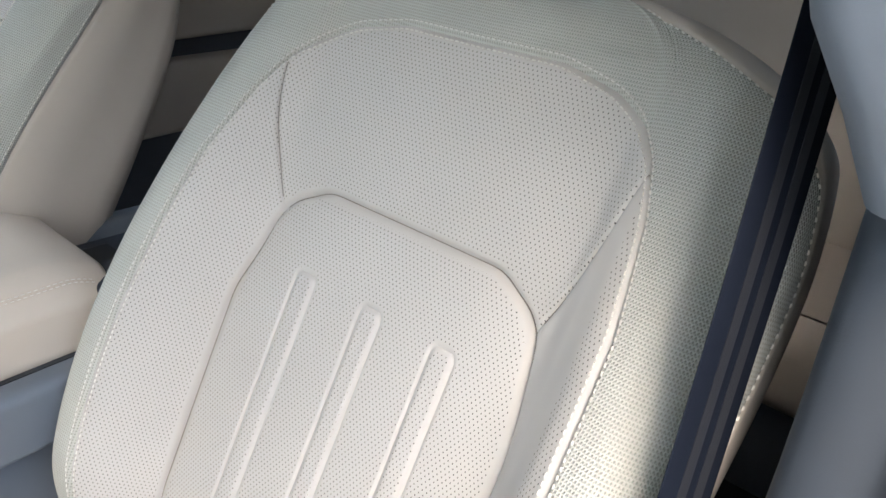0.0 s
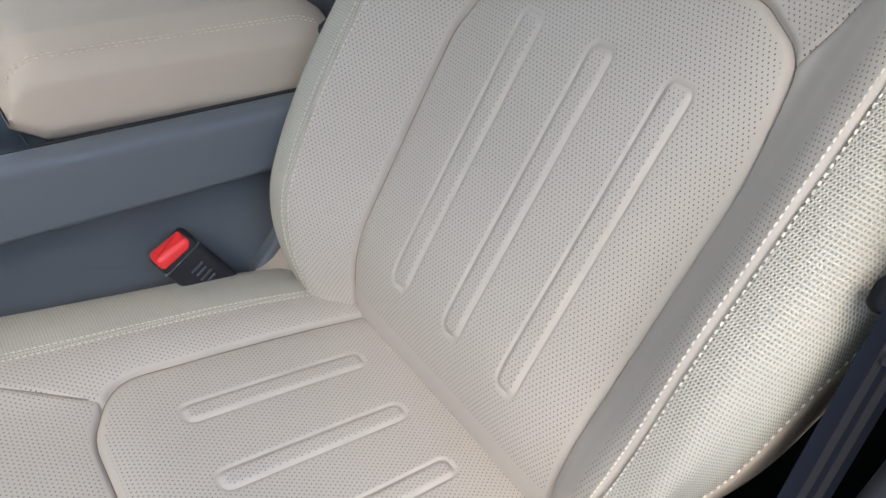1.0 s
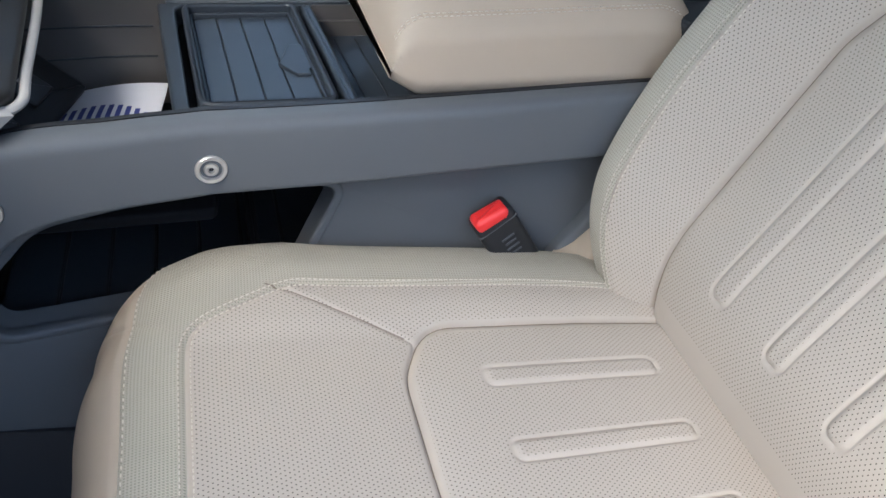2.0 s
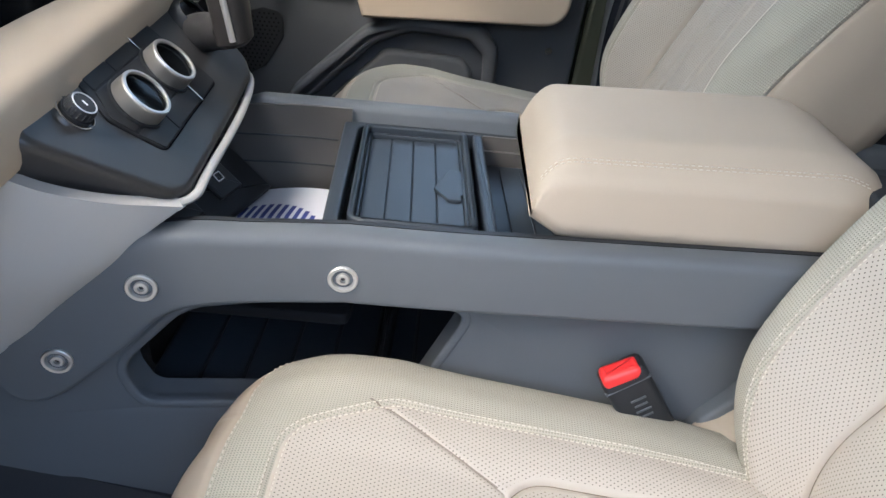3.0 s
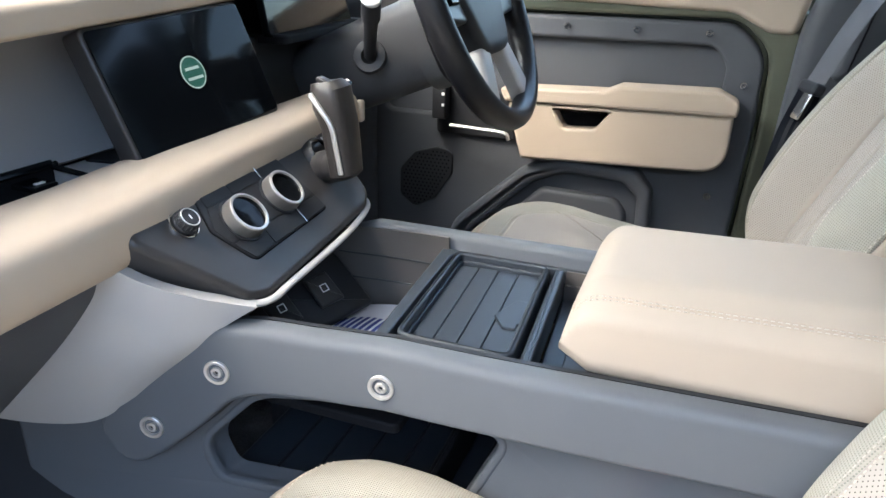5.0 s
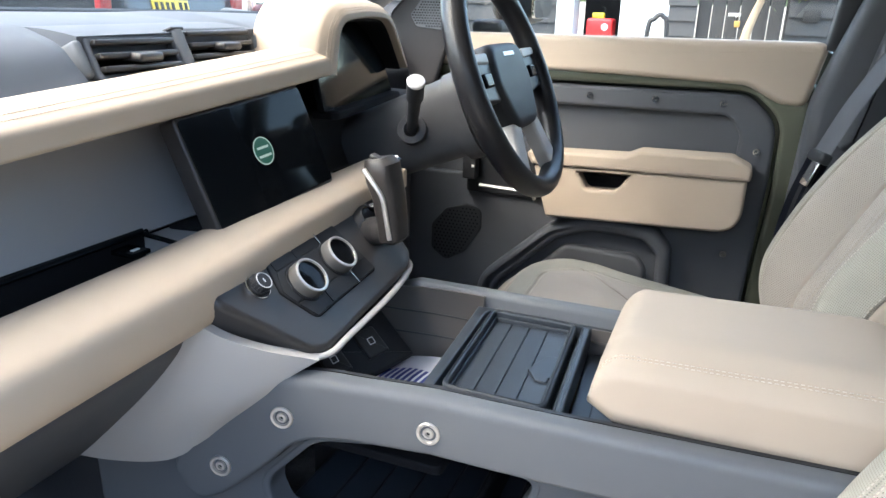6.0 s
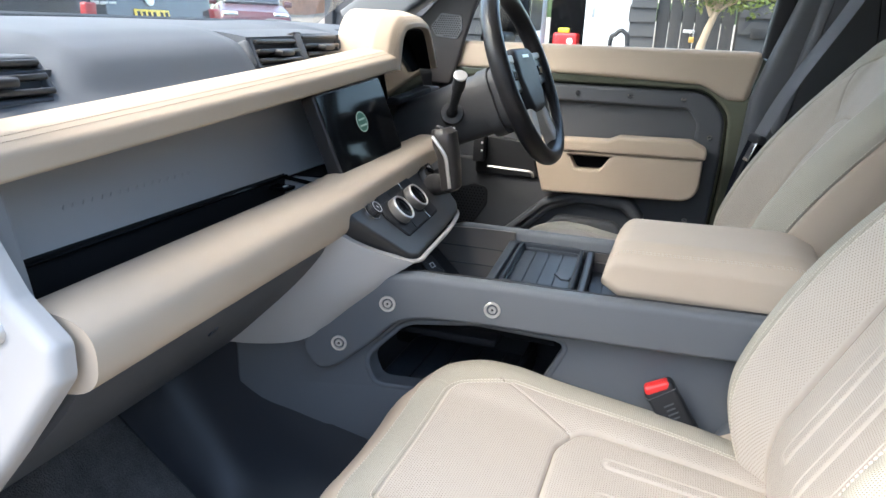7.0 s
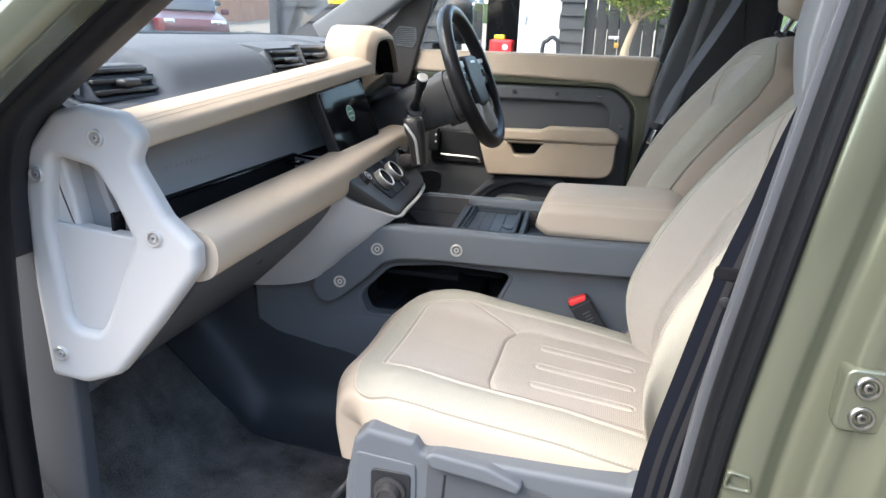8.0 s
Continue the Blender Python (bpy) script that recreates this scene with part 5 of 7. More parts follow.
leather("upper_rail", rounded_end(sweep_yz(upper_path, rail_sec, -0.285), len(rail_sec)), dash, "beige leather rail with a stitched seam")
for d in (0.0, 0.006):
    pts = [Vector((-0.285 - 0.0105 - d, y, z + 0.0338 + d * 0.62)) for y, z in upper_path]
    part("rail_stitching", dashes(pts, [(0.6, 0, 0.8)] * len(pts), 0.0036, 0.0030, 0.00030, 0.0002), THREAD_TAN, dash, "tan stitching", kind="stuff")
hood_sec = fillet([(0.012, 0.0, 0.004), (0.0, 0.003, 0.005), (0.001, 0.015, 0.008), (0.014, 0.034, 0.016), (0.040, 0.045, 0.02), (0.115, 0.045, 0.01), (0.115, 0.0, 0.004)], 0.006, 5)
hood_scale = lambda t: float(np.interp(t, [0, 0.22, 0.45, 0.8, 1.0], [1.15, 1.1, 0.74, 0.62, 0.5]))
hood_path = [tuple(p) for p in spline([(0.124, 0.757), (0.126, 0.772), (0.131, 0.797), (0.137, 0.814), (0.150, 0.825), (0.175, 0.829), (0.245, 0.832), (0.318, 0.830), (0.350, 0.823), (0.378, 0.806), (0.430, 0.762), (0.452, 0.744)], 6)]


def swept_back(geo):
    """The hood's front edge falls back towards the door."""
    return [Vector((v[0] - 0.16 * max(0.0, v[1] - 0.16), v[1], v[2])) for v in geo[0]], geo[1]


leather("instrument_hood", swept_back(sweep_yz(hood_path, hood_sec, -0.283, hood_scale)), dash, "beige leather hood over the instruments")
part("hood_lining", swept_back(sweep_yz(hood_path, [(0.014, 0.0), (0.014, -0.003), (0.118, -0.003), (0.118, 0.0)], -0.283)), MATT, dash, "black lining inside the hood")
hn = [Vector((hood_path[min(i + 1, len(hood_path) - 1)][0] - hood_path[max(i - 1, 0)][0], hood_path[min(i + 1, len(hood_path) - 1)][1] - hood_path[max(i - 1, 0)][1])).normalized() for i in range(len(hood_path))]
for d, h in ((0.0035, 0.0195), (0.0062, 0.0235)):
    pts = [Vector((-0.283 - d - 0.16 * max(0.0, y - 0.16), y - t.y * h * hood_scale(i / (len(hood_path) - 1)), z + t.x * h * hood_scale(i / (len(hood_path) - 1)))) for i, ((y, z), t) in enumerate(zip(hood_path, hn))]
    part("hood_stitching", dashes(pts, [(0.7, -t.y * 0.7, t.x * 0.7) for t in hn], 0.0036, 0.0030, 0.00030, 0.0002), THREAD_TAN, dash, "tan stitching", kind="stuff")
# instrument screen
part("instrument_housing", plate(fillet([(0.115, 0.66), (0.46, 0.66), (0.45, 0.77), (0.39, 0.82), (0.16, 0.825), (0.125, 0.79)], 0.02), yz, -0.44, -0.395, 0.004), BLACK, dash, "black instrument housing")
part("cluster_screen", plate(fillet([(0.129, 0.700), (0.45, 0.700), (0.432, 0.755), (0.372, 0.806), (0.33, 0.824), (0.16, 0.824), (0.136, 0.806)], 0.008), lambda u, v, w: Vector((w - 0.22 * (v - 0.70) - 0.16 * max(0.0, u - 0.16), u, v)), -0.322, -0.312, 0.002), GLOSS, dash, "dark black instrument screen")
part("cluster_shelf", plate(fillet([(-0.40, 0.135), (-0.295, 0.135), (-0.335, 0.44), (-0.40, 0.44)], 0.015), xy, 0.692, 0.704, 0.004), MATT, dash)
part("cluster_skirt", plate(fillet([(0.125, 0.60), (0.50, 0.60), (0.50, 0.702), (0.125, 0.702)], 0.01), yz, -0.42, -0.335, 0.006), BLACK, dash)

# top of the dashboard
top_rows = []
for s in [k / 70 for k in range(71)]:
    y = -0.715 + 1.39 * s
    c = 1 - (2 * abs(s - 0.5)) ** 3
    q = lambda v: float(smooth01(np.array(v)))
    low = max(q((y + 0.235) / 0.02) * q((0.105 - y) / 0.02), q((-0.545 - y) / 0.02))
    top_rows.append(spline([(-0.335, y, 0.730 + 0.03 * s), (-0.362, y, 0.742 + 0.03 * s - 0.006 * low), (-0.39, y, 0.772 + 0.020 * c - 0.034 * low), (-0.42, y, 0.784 + 0.022 * c - 0.036 * low), (-0.46, y, 0.792 + 0.022 * c - 0.01 * low), (-0.55, y, 0.797 + 0.02 * c), (-0.68, y, 0.803 + 0.016 * c), (-0.80 - 0.05 * c, y, 0.802 + 0.008 * c), (-0.88 - 0.05 * c, y, 0.80)], 5))
    if 0.095 < y < 0.475:
        top_rows[-1] = spline([(-0.398, y, 0.806), (-0.404, y, 0.8065), (-0.41, y, 0.807), (-0.42, y, 0.8075), (-0.46, y, 0.808 + 0.008 * c), (-0.55, y, 0.806 + 0.018 * c), (-0.68, y, 0.803 + 0.016 * c), (-0.80 - 0.05 * c, y, 0.802 + 0.008 * c), (-0.88 - 0.05 * c, y, 0.80)], 5)
    if y >= 0.475:
        top_rows[-1] = spline([(-0.45, y, 0.70), (-0.453, y, 0.72), (-0.457, y, 0.745), (-0.464, y, 0.765), (-0.485, y, 0.778 + 0.022 * c), (-0.55, y, 0.800 + 0.02 * c), (-0.68, y, 0.803 + 0.016 * c), (-0.80 - 0.05 * c, y, 0.802 + 0.008 * c), (-0.88 - 0.05 * c, y, 0.80)], 5)
DASHTOP = coat("soft_dash_skin", (0.088, 0.099, 0.114), 0.65, vary=0.06, bump=0.25, spec=0.2)
part("dash_top", sheet(top_rows, 0.01), DASHTOP, dash, "grey soft dashboard top", 60)
# ribbed loudspeaker cover in the middle of the top
for k in range(46):
    y = -0.34 + 0.0135 * k
    half = 0.10 * math.sqrt(max(0.0, 1 - ((k - 22.5) / 24) ** 2))
    if half > 0.012:
        c = 1 - (2 * abs((y + 0.715) / 1.39 - 0.5)) ** 3
        part("speaker_rib", tube([Vector((-0.60 + half * t, y + 0.012 * t, 0.797 + 0.050 * (0.05 - half * t) + (0.019 - 0.03 * (0.05 - half * t)) * c)) for t in (-1, -0.5, 0, 0.5, 1)], 0.0028, 6), DASHTOP, dash)


def vent(name, y0, y1, x0, z0, tilt, slats, label):
    """An air vent: a frame, its slats and a small tab."""
    v = part(name, holed(fillet([(y0, 0), (y1, 0), (y1, 0.045), (y0, 0.045)], 0.006), fillet([(y0 + 0.007, 0.006), (y1 - 0.007, 0.006), (y1 - 0.007, 0.039), (y0 + 0.007, 0.039)], 0.004), lambda u, w, d: Vector((x0 - tilt * w + d, u, z0 + w)), -0.03, 0.0, 0.003, 80, 3), DASHTOP, dash, label)
    part("vent_dark", plate([(y0 + 0.004, 0.003), (y1 - 0.004, 0.003), (y1 - 0.004, 0.042), (y0 + 0.004, 0.042)], lambda u, w, d: Vector((x0 - tilt * w + d, u, z0 + w)), -0.04, -0.028, 0.001), MATT, v)
    for k in range(slats):
        w = 0.010 + 0.026 * k / max(1, slats - 1)
        part("slat", rbox((0.030, y1 - y0 - 0.014, 0.0062), 0.0022, pose(x0 - tilt * w - 0.010, (y0 + y1) / 2, z0 + w, 0, -12, 0)), SATIN, v)
    part("tab", rbox((0.03, 0.036, 0.010), 0.004, pose(x0 - tilt * 0.022 + 0.004, (y0 + y1) / 2, z0 + 0.023)), SATIN, v)


vent("air_vent", -0.205, -0.075, -0.372, 0.767, 0.45, 3, "black slatted air vent in a grey frame")
vent("air_vent", -0.060, 0.075, -0.378, 0.773, 0.45, 3, "black slatted air vent in a grey frame")
vent("air_vent", -0.705, -0.565, -0.372, 0.750, 0.7, 3, "black slatted end vent")
for y0, y1, z in ((-0.212, 0.082, 0.812), (-0.71, -0.56, 0.781)):
    part("vent_top", sheet([[Vector((-0.392 - 0.10 * t, y, z + 0.006 * t + 0.003 * math.sin(math.pi * t) + (0.012 * (y + 0.21) if z > 0.8 else 0))) for t in [k / 6 for k in range(7)]] for y in [y0 + (y1 - y0) * k / 8 for k in range(9)]], -0.022), DASHTOP, dash, "grey cover over the vents")
part("vent_bridge", rbox((0.024, 0.018, 0.05), 0.005, pose(-0.392, -0.068, 0.793, 0, -24, 0)), GREY, dash)
for y in (-0.214, 0.084):
    part("vent_cheek", rbox((0.026, 0.012, 0.04), 0.005, pose(-0.394, y, 0.786, 0, -24, 0)), GREY, dash)
part("hazard_button", rbox((0.02, 0.022, 0.004), 0.0015, pose(-0.400, -0.068, 0.8155, 0, -18, 0)), SATIN, dash)

# open shelf behind the rails
shelf_rows = [spline([(-0.315, y, 0.722 + 0.036 * (y + 0.72)), (-0.345, y, 0.715 + 0.03 * (y + 0.72)), (-0.356, y, 0.69), (-0.352, y, 0.66), (-0.342, y, 0.628), (-0.334, y, 0.612)], 4) for y in (-0.735, -0.6, -0.45, -0.3, -0.19, -0.08, 0.05)]
SHELF = coat("shelf_plastic", (0.27, 0.272, 0.28), 0.6, vary=0.05, bump=0.15)
part("shelf_panel", sheet(shelf_rows, 0.01), SHELF, dash, "grey shelf panel with faint raised marks")
for k in range(8):
    y = -0.60 + 0.026 * k
    for dy in (-0.006, 0.006):
        part("raised_mark", rbox((0.0008, 0.0016, 0.014), 0.0003, pose(-0.3497, y + dy, 0.648, 0, 18, 0)), SHELF, dash)
part("shelf_well", plate(fillet([(-0.345, -0.742), (-0.22, -0.742), (-0.22, -0.205), (-0.345, -0.205)], 0.006), xy, 0.566, 0.575, 0.002), MATT, dash, "black rubber-lined shelf bottom")
part("well_back", rbox((0.006, 0.535, 0.05), 0.002, pose(-0.338, -0.475, 0.592)), MATT, dash)
part("well_rim", tube(spline([(-0.331, -0.742, 0.6125), (-0.333, -0.45, 0.6125), (-0.334, -0.225, 0.6125), (-0.326, -0.212, 0.611), (-0.24, -0.206, 0.600)], 6), 0.0028, 8), GLOSS, dash, "glossy black rim of the shelf bottom")
part("shelf_deck", plate(fillet([(-0.342, -0.206), (-0.215, -0.206), (-0.215, 0.17), (-0.342, 0.17)], 0.004), xy, 0.575, 0.606, 0.003), SHELF, dash, "grey flat end of the shelf")
# flat black sheet paints the shaded recess at the panel's foot
part("shelf_recess_shade", plate(fillet([(-0.340, -0.172, 0.01), (-0.296, -0.165, 0.008), (-0.290, 0.12), (-0.340, 0.12)], 0.004), xy, 0.6055, 0.6085, 0.0006), MATT, dash, "black rubber pad below the screen")
part("airbag_light", rbox((0.030, 0.024, 0.005), 0.001, pose(-0.318, -0.245, 0.604)), GLOSS, dash)
part("airbag_mark", rbox((0.004, 0.010, 0.001), 0.0003, pose(-0.312, -0.245, 0.607)), INK, dash)

# lower rail, tapering towards the driver
low_rings = []
for s in [k / 40 for k in range(41)]:
    y = -0.735 + 0.935 * s
    zc, hh, hd = np.interp(s, [0, 0.5, 0.62, 1], [0.5700, 0.580, 0.591, 0.612]), np.interp(s, [0, 0.5, 0.62, 1], [0.0360, 0.038, 0.033, 0.024]), np.interp(s, [0, 0.55, 1], [0.052, 0.047, 0.034])
    end = math.sqrt(max(0.05, 1 - max(0.0, (s - 0.97) / 0.031) ** 2))
    low_rings.append([Vector((-0.245 + hd * end * math.copysign(abs(math.cos(a)) ** 0.75, math.cos(a)), y, zc + hh * end * math.copysign(abs(math.sin(a)) ** 0.75, math.sin(a)))) for a in [2 * math.pi * j / 32 for j in range(32)]])
leather("lower_rail", fix(ringloft(low_rings)), dash, "beige leather lower rail")
part("rail_end_pad", rbox((0.012, 0.012, 0.03), 0.004, pose(-0.213, 0.185, 0.606)), LEATHER, dash, uvs=None)

# centre screen
SCR = axes((-0.268, -0.082, 0.686), (0.93, -0.05, 0.36), (0, 1, 0.06))
scr = part("centre_screen", plate(fillet([(-0.112, -0.068), (0.112, -0.068), (0.112, 0.062), (-0.112, 0.062)], 0.008), lambda u, v, w: SCR @ Vector((u, v, w)), -0.022, 0.0, 0.004, 4), SATIN, dash, "black framed touch screen")
part("screen_glass", plate(fillet([(-0.108, -0.064), (0.108, -0.064), (0.108, 0.058), (-0.108, 0.058)], 0.006), lambda u, v, w: SCR @ Vector((u, v, w)), -0.002, 0.0012, 0.0006, 2), GLOSS, scr, "glossy dark glass")
ov = lambda a, b, n=40: [(a * math.cos(2 * math.pi * k / n), b * math.sin(2 * math.pi * k / n)) for k in range(n)]
part("screen_badge", plate(ov(0.0165, 0.0165), lambda u, v, w: SCR @ Vector((u, v, w)), 0.001, 0.0016, 0.0002, 2), glow("badge_green", (0.004, 0.024, 0.016), 0.25), scr, "dark green round badge glowing on the screen")
part("badge_ring", holed(ov(0.0168, 0.0168), ov(0.0155, 0.0155), lambda u, v, w: SCR @ Vector((u, v, w)), 0.0012, 0.0018, 0.0001, 48, 1), glow("badge_white", (0.16, 0.20, 0.18), 0.16), scr)
for v, h in ((0.004, 0.010), (-0.006, 0.011)):
    part("badge_bar", rbox((2 * h, 0.0028, 0.0004), 0.0001, SCR @ pose(0, v, 0.0019)), scene.objects["badge_ring"].data.materials[0], scr)

# glove box side below the rail
glove = []
for s in [k / 14 for k in range(15)]:
    y = -0.72 + 0.53 * s
    glove.append(spline([(-0.225, y, 0.545), (-0.238, y, 0.520), (-0.275, y, 0.475), (-0.33, y, 0.42), (-0.40, y, 0.355), (-0.455, y, 0.315), (-0.52, y, 0.30), (-0.60, y, 0.32)], 4))
part("glove_box", sheet(glove, 0.012), SLATE, dash, "dark grey glove box lid")
part("glove_lock", lathe([(0.009, 0), (0.009, 0.002), (0.006, 0.003), (0.0001, 0.002)], axes((-0.268, -0.49, 0.486), (0.75, 0, -0.55)), 20, cap=False), CHROME, dash, "small round lock")
part("glove_latch", rbox((0.004, 0.02, 0.006), 0.001, pose(-0.252, -0.40, 0.506, 0, 40, 0)), BLACK, dash)
under = [[Vector((x, y, z)) for y in (-0.72, -0.4, -0.2, 0.2, 0.6)] for x, z in ((-0.55, 0.30), (-0.7, 0.36), (-0.88, 0.42))]
part("under_tray", sheet(under, 0.01), MATT, dash)
part("dash_core", plate(fillet([(-0.86, 0.45), (-0.46, 0.45), (-0.40, 0.62), (-0.40, 0.735), (-0.86, 0.78)], 0.02), xz(0), -0.735, 0.62, 0.004), MATT, dash)

# pale side trim between the rail and the console
c_top = [(-0.222, -0.268, 0.563), (-0.195, -0.258, 0.545), (-0.165, -0.235, 0.527), (-0.13, -0.197, 0.508)]
c_bot = [(-0.435, -0.262, 0.353), (-0.37, -0.256, 0.358), (-0.30, -0.246, 0.370), (-0.262, -0.239, 0.393)]
c_left = [(-0.222, -0.268, 0.563), (-0.245, -0.268, 0.53), (-0.29, -0.268, 0.475), (-0.36, -0.265, 0.412), (-0.435, -0.262, 0.353)]
c_right = [(-0.13, -0.197, 0.508), (-0.15, -0.21, 0.495), (-0.175, -0.225, 0.475), (-0.22, -0.232, 0.435), (-0.262, -0.239, 0.393)]
part("console_side_trim", sheet(coons(spline(c_top, 4), spline(c_bot, 4), spline(c_left, 4), spline(c_right, 4), 20, (0.0, -0.008, 0.0)), 0.012), WHITE, dash, "pale grey painted side trim", 60)
part("lower_edge_trim", tube(spline([(-0.14, -0.212, 0.506), (-0.122, -0.185, 0.503), (-0.124, -0.14, 0.504), (-0.13, -0.02, 0.509), (-0.142, 0.06, 0.516), (-0.165, 0.085, 0.522)], 6), 0.0042, 10, flat=0.8), WHITE, dash, "pale painted strip under the controls")

# control panel
PN = axes((-0.167, -0.07, 0.556), (0.707, 0, 0.707), (0, 1, 0))
on_panel = lambda u, v, w: PN @ Vector((u, v, w))
panel = part("control_panel", plate(fillet([(-0.190, 0.070, 0.01), (-0.200, 0.034, 0.02), (-0.135, -0.058, 0.02), (-0.112, -0.066, 0.02), (0.125, -0.046, 0.03), (0.148, -0.03, 0.02), (0.160, 0.045, 0.015), (0.152, 0.066, 0.01)], 0.015), on_panel, -0.05, -0.003, 0.007, 5), SATIN, dash, "satin black control panel")
inset_line = fillet([(-0.106, 0.055), (-0.119, 0.012), (-0.097, -0.031, 0.012), (0.050, -0.022), (0.031, 0.060)], 0.006)
part("panel_inset", plate(inset_line, on_panel, -0.004, -0.0015, 0.001, 2), BLACK, panel)
part("inset_groove", holed(inset(inset_line, -0.0014), inset_line, on_panel, -0.004, -0.0022, 0.0003, 120, 1, (-0.04, 0.012)), MATT, panel)
for tile in ([(-0.104, 0.034), (-0.064, 0.036), (-0.064, 0.0545), (-0.103, 0.053)], [(-0.062, 0.036), (-0.0145, 0.0375), (-0.0145, 0.0565), (-0.062, 0.0545)], [(-0.0095, 0.0375), (0.036, 0.0395), (0.0315, 0.0585), (-0.0095, 0.0565)],
             [(-0.1165, 0.012), (-0.109, -0.006), (0.046, -0.003), (0.0365, 0.038), (-0.105, 0.0325)], [(-0.108, -0.0085), (-0.0955, -0.0295), (-0.062, -0.0270), (-0.062, -0.0070)], [(-0.060, -0.0070), (-0.060, -0.0270), (-0.0015, -0.0240), (-0.0015, -0.0052)], [(0.0025, -0.0050), (0.0025, -0.0238), (0.0485, -0.0205), (0.0465, -0.0045)]):
    part("panel_key", plate(fillet(tile, 0.002, 3), on_panel, -0.002, -0.0006, 0.0005, 2), BLACK, panel, "flat black key")
for y0, v0 in ((-0.012, 0.048), (0.0005, -0.016)):
    part("panel_bright_line", rbox((0.0020, 0.019, 0.0012), 0.0004, PN @ pose(y0, v0, 0.001)), CHROME, panel)
DIAL = coat("dial_metal", (0.30, 0.29, 0.27), 0.38, metal=0.8, vary=0.06)
for y, v in ((-0.078, 0.009), (-0.005, 0.0145)):
    at = PN @ pose(y, v, 0)
    k = part("dial", lathe([(0.0223, -0.002), (0.0223, 0.004), (0.0216, 0.0115), (0.0214, 0.0135), (0.0208, 0.0143), (0.0198, 0.0142), (0.0180, 0.0128)], at, 56, cap=False), DIAL, panel, "silver rotary dial with a black face")
    part("dial_ring", lathe([(0.0215, 0.0130), (0.0210, 0.0146), (0.0189, 0.0148), (0.0186, 0.0128)], at, 56, cap=False), SILVER, k, "bright rim")
    part("dial_face", lathe([(0.0189, 0.0128), (0.0180, 0.0112), (0.010, 0.0106), (0.0001, 0.0104)], at, 48, cap=False), GLOSS, k, "glossy black dial face")
    part("dial_skirt", lathe([(0.0249, -0.003), (0.0245, 0.0012), (0.0228, 0.0015)], at, 40, cap=False), BLACK, k)
b = part("volume_knob", lathe([(0.0122, -0.004), (0.0122, 0.001), (0.0108, 0.0015), (0.0105, 0.0085), (0.0096, 0.0098), (0.0001, 0.0098)], PN @ pose(-0.140, 0.030, 0), 32, cap=False), BLACK, panel, "black knurled knob")
part("knob_ring", lathe([(0.0148, -0.004), (0.0148, -0.0012), (0.0138, -0.0008), (0.0130, -0.003)], PN @ pose(-0.140, 0.030, 0), 36, cap=False), CHROME, b, "bright ring")
part("knob_cap_ring", holed(ov(0.0095, 0.0095), ov(0.0083, 0.0083), lambda u, v, w: PN @ Vector((u - 0.140, v + 0.030, w)), 0.0094, 0.0102, 0.0003, 36, 1), SILVER, b)
st = part("start_button", lathe([(0.0105, -0.002), (0.0102, 0.002), (0.0001, 0.0025)], PN @ pose(0.1345, 0.0515, 0.0), 32, cap=False), BLACK, panel, "black round start button")
part("start_ring", lathe([(0.0135, -0.003), (0.0132, 0.0022), (0.0112, 0.0024), (0.0106, 0.0)], PN @ pose(0.1345, 0.0515, 0.0), 36, cap=False), CHROME, st, "bright ring")
for k in range(18):
    a = 2 * math.pi * k / 18
    part("knob_rib", rbox((0.0008, 0.0008, 0.0062), 0.0002, PN @ pose(-0.140 + 0.0107 * math.cos(a), 0.030 + 0.0107 * math.sin(a), 0.0050)), SATIN, b)
part("knob_mark", rbox((0.0014, 0.0045, 0.0004), 0.0001, PN @ pose(-0.140, 0.030, 0.0100)), INK, b)
for k in range(3):
    part("start_mark", rbox((0.0022, 0.006, 0.0004), 0.0001, PN @ pose(0.1305 + 0.004 * k, 0.0515, 0.0026)), INK, st)

# gear lever
lever = thing("gear_lever", "dark pistol-grip gear lever with a silver edge", "gear lever")
part("lever_gaiter", lathe([(0.030, -0.006), (0.028, 0.004), (0.018, 0.010), (0.0155, 0.014)], axes((-0.196, 0.038, 0.578), (0.65, -0.15, 0.74)), 28, cap=False), BLACK, lever)
part("lever_neck", tube(spline([(-0.205, 0.040, 0.556), (-0.182, 0.028, 0.570), (-0.157, 0.012, 0.578), (-0.142, 0.0, 0.584)], 4), [0.019] * 7 + [0.0175] * 6, 16), SATIN, lever, "black lever neck")
grip = []
for t, x, z, a, b in ((0, -0.134, 0.572, 0.011, 0.014), (0.04, -0.135, 0.576, 0.0160, 0.019), (0.3, -0.138, 0.602, 0.0170, 0.020), (0.6, -0.142, 0.630, 0.0180, 0.021), (0.8, -0.149, 0.652, 0.020, 0.022), (0.93, -0.152, 0.668, 0.020, 0.021), (1, -0.157, 0.676, 0.016, 0.014)):
    grip.append([Vector((x + a * math.copysign(abs(math.cos(w)) ** 0.7, math.cos(w)), -0.004 + b * math.copysign(abs(math.sin(w)) ** 0.7, math.sin(w)), z + 0.25 * a * math.cos(w))) for w in [2 * math.pi * j / 28 for j in range(28)]])
part("grip", fix(ringloft(grip)), coat("dark_bronze_plastic", (0.024, 0.022, 0.021), 0.34, vary=0.05, spec=0.3), lever, "dark bronze grip")
part("grip_edge", tube(spline([(-0.132, -0.0225, 0.580), (-0.136, -0.0240, 0.606), (-0.141, -0.0255, 0.632), (-0.153, -0.0265, 0.650), (-0.166, -0.024, 0.664)], 5), 0.0032, 8), SILVER, lever, "silver edge strip")
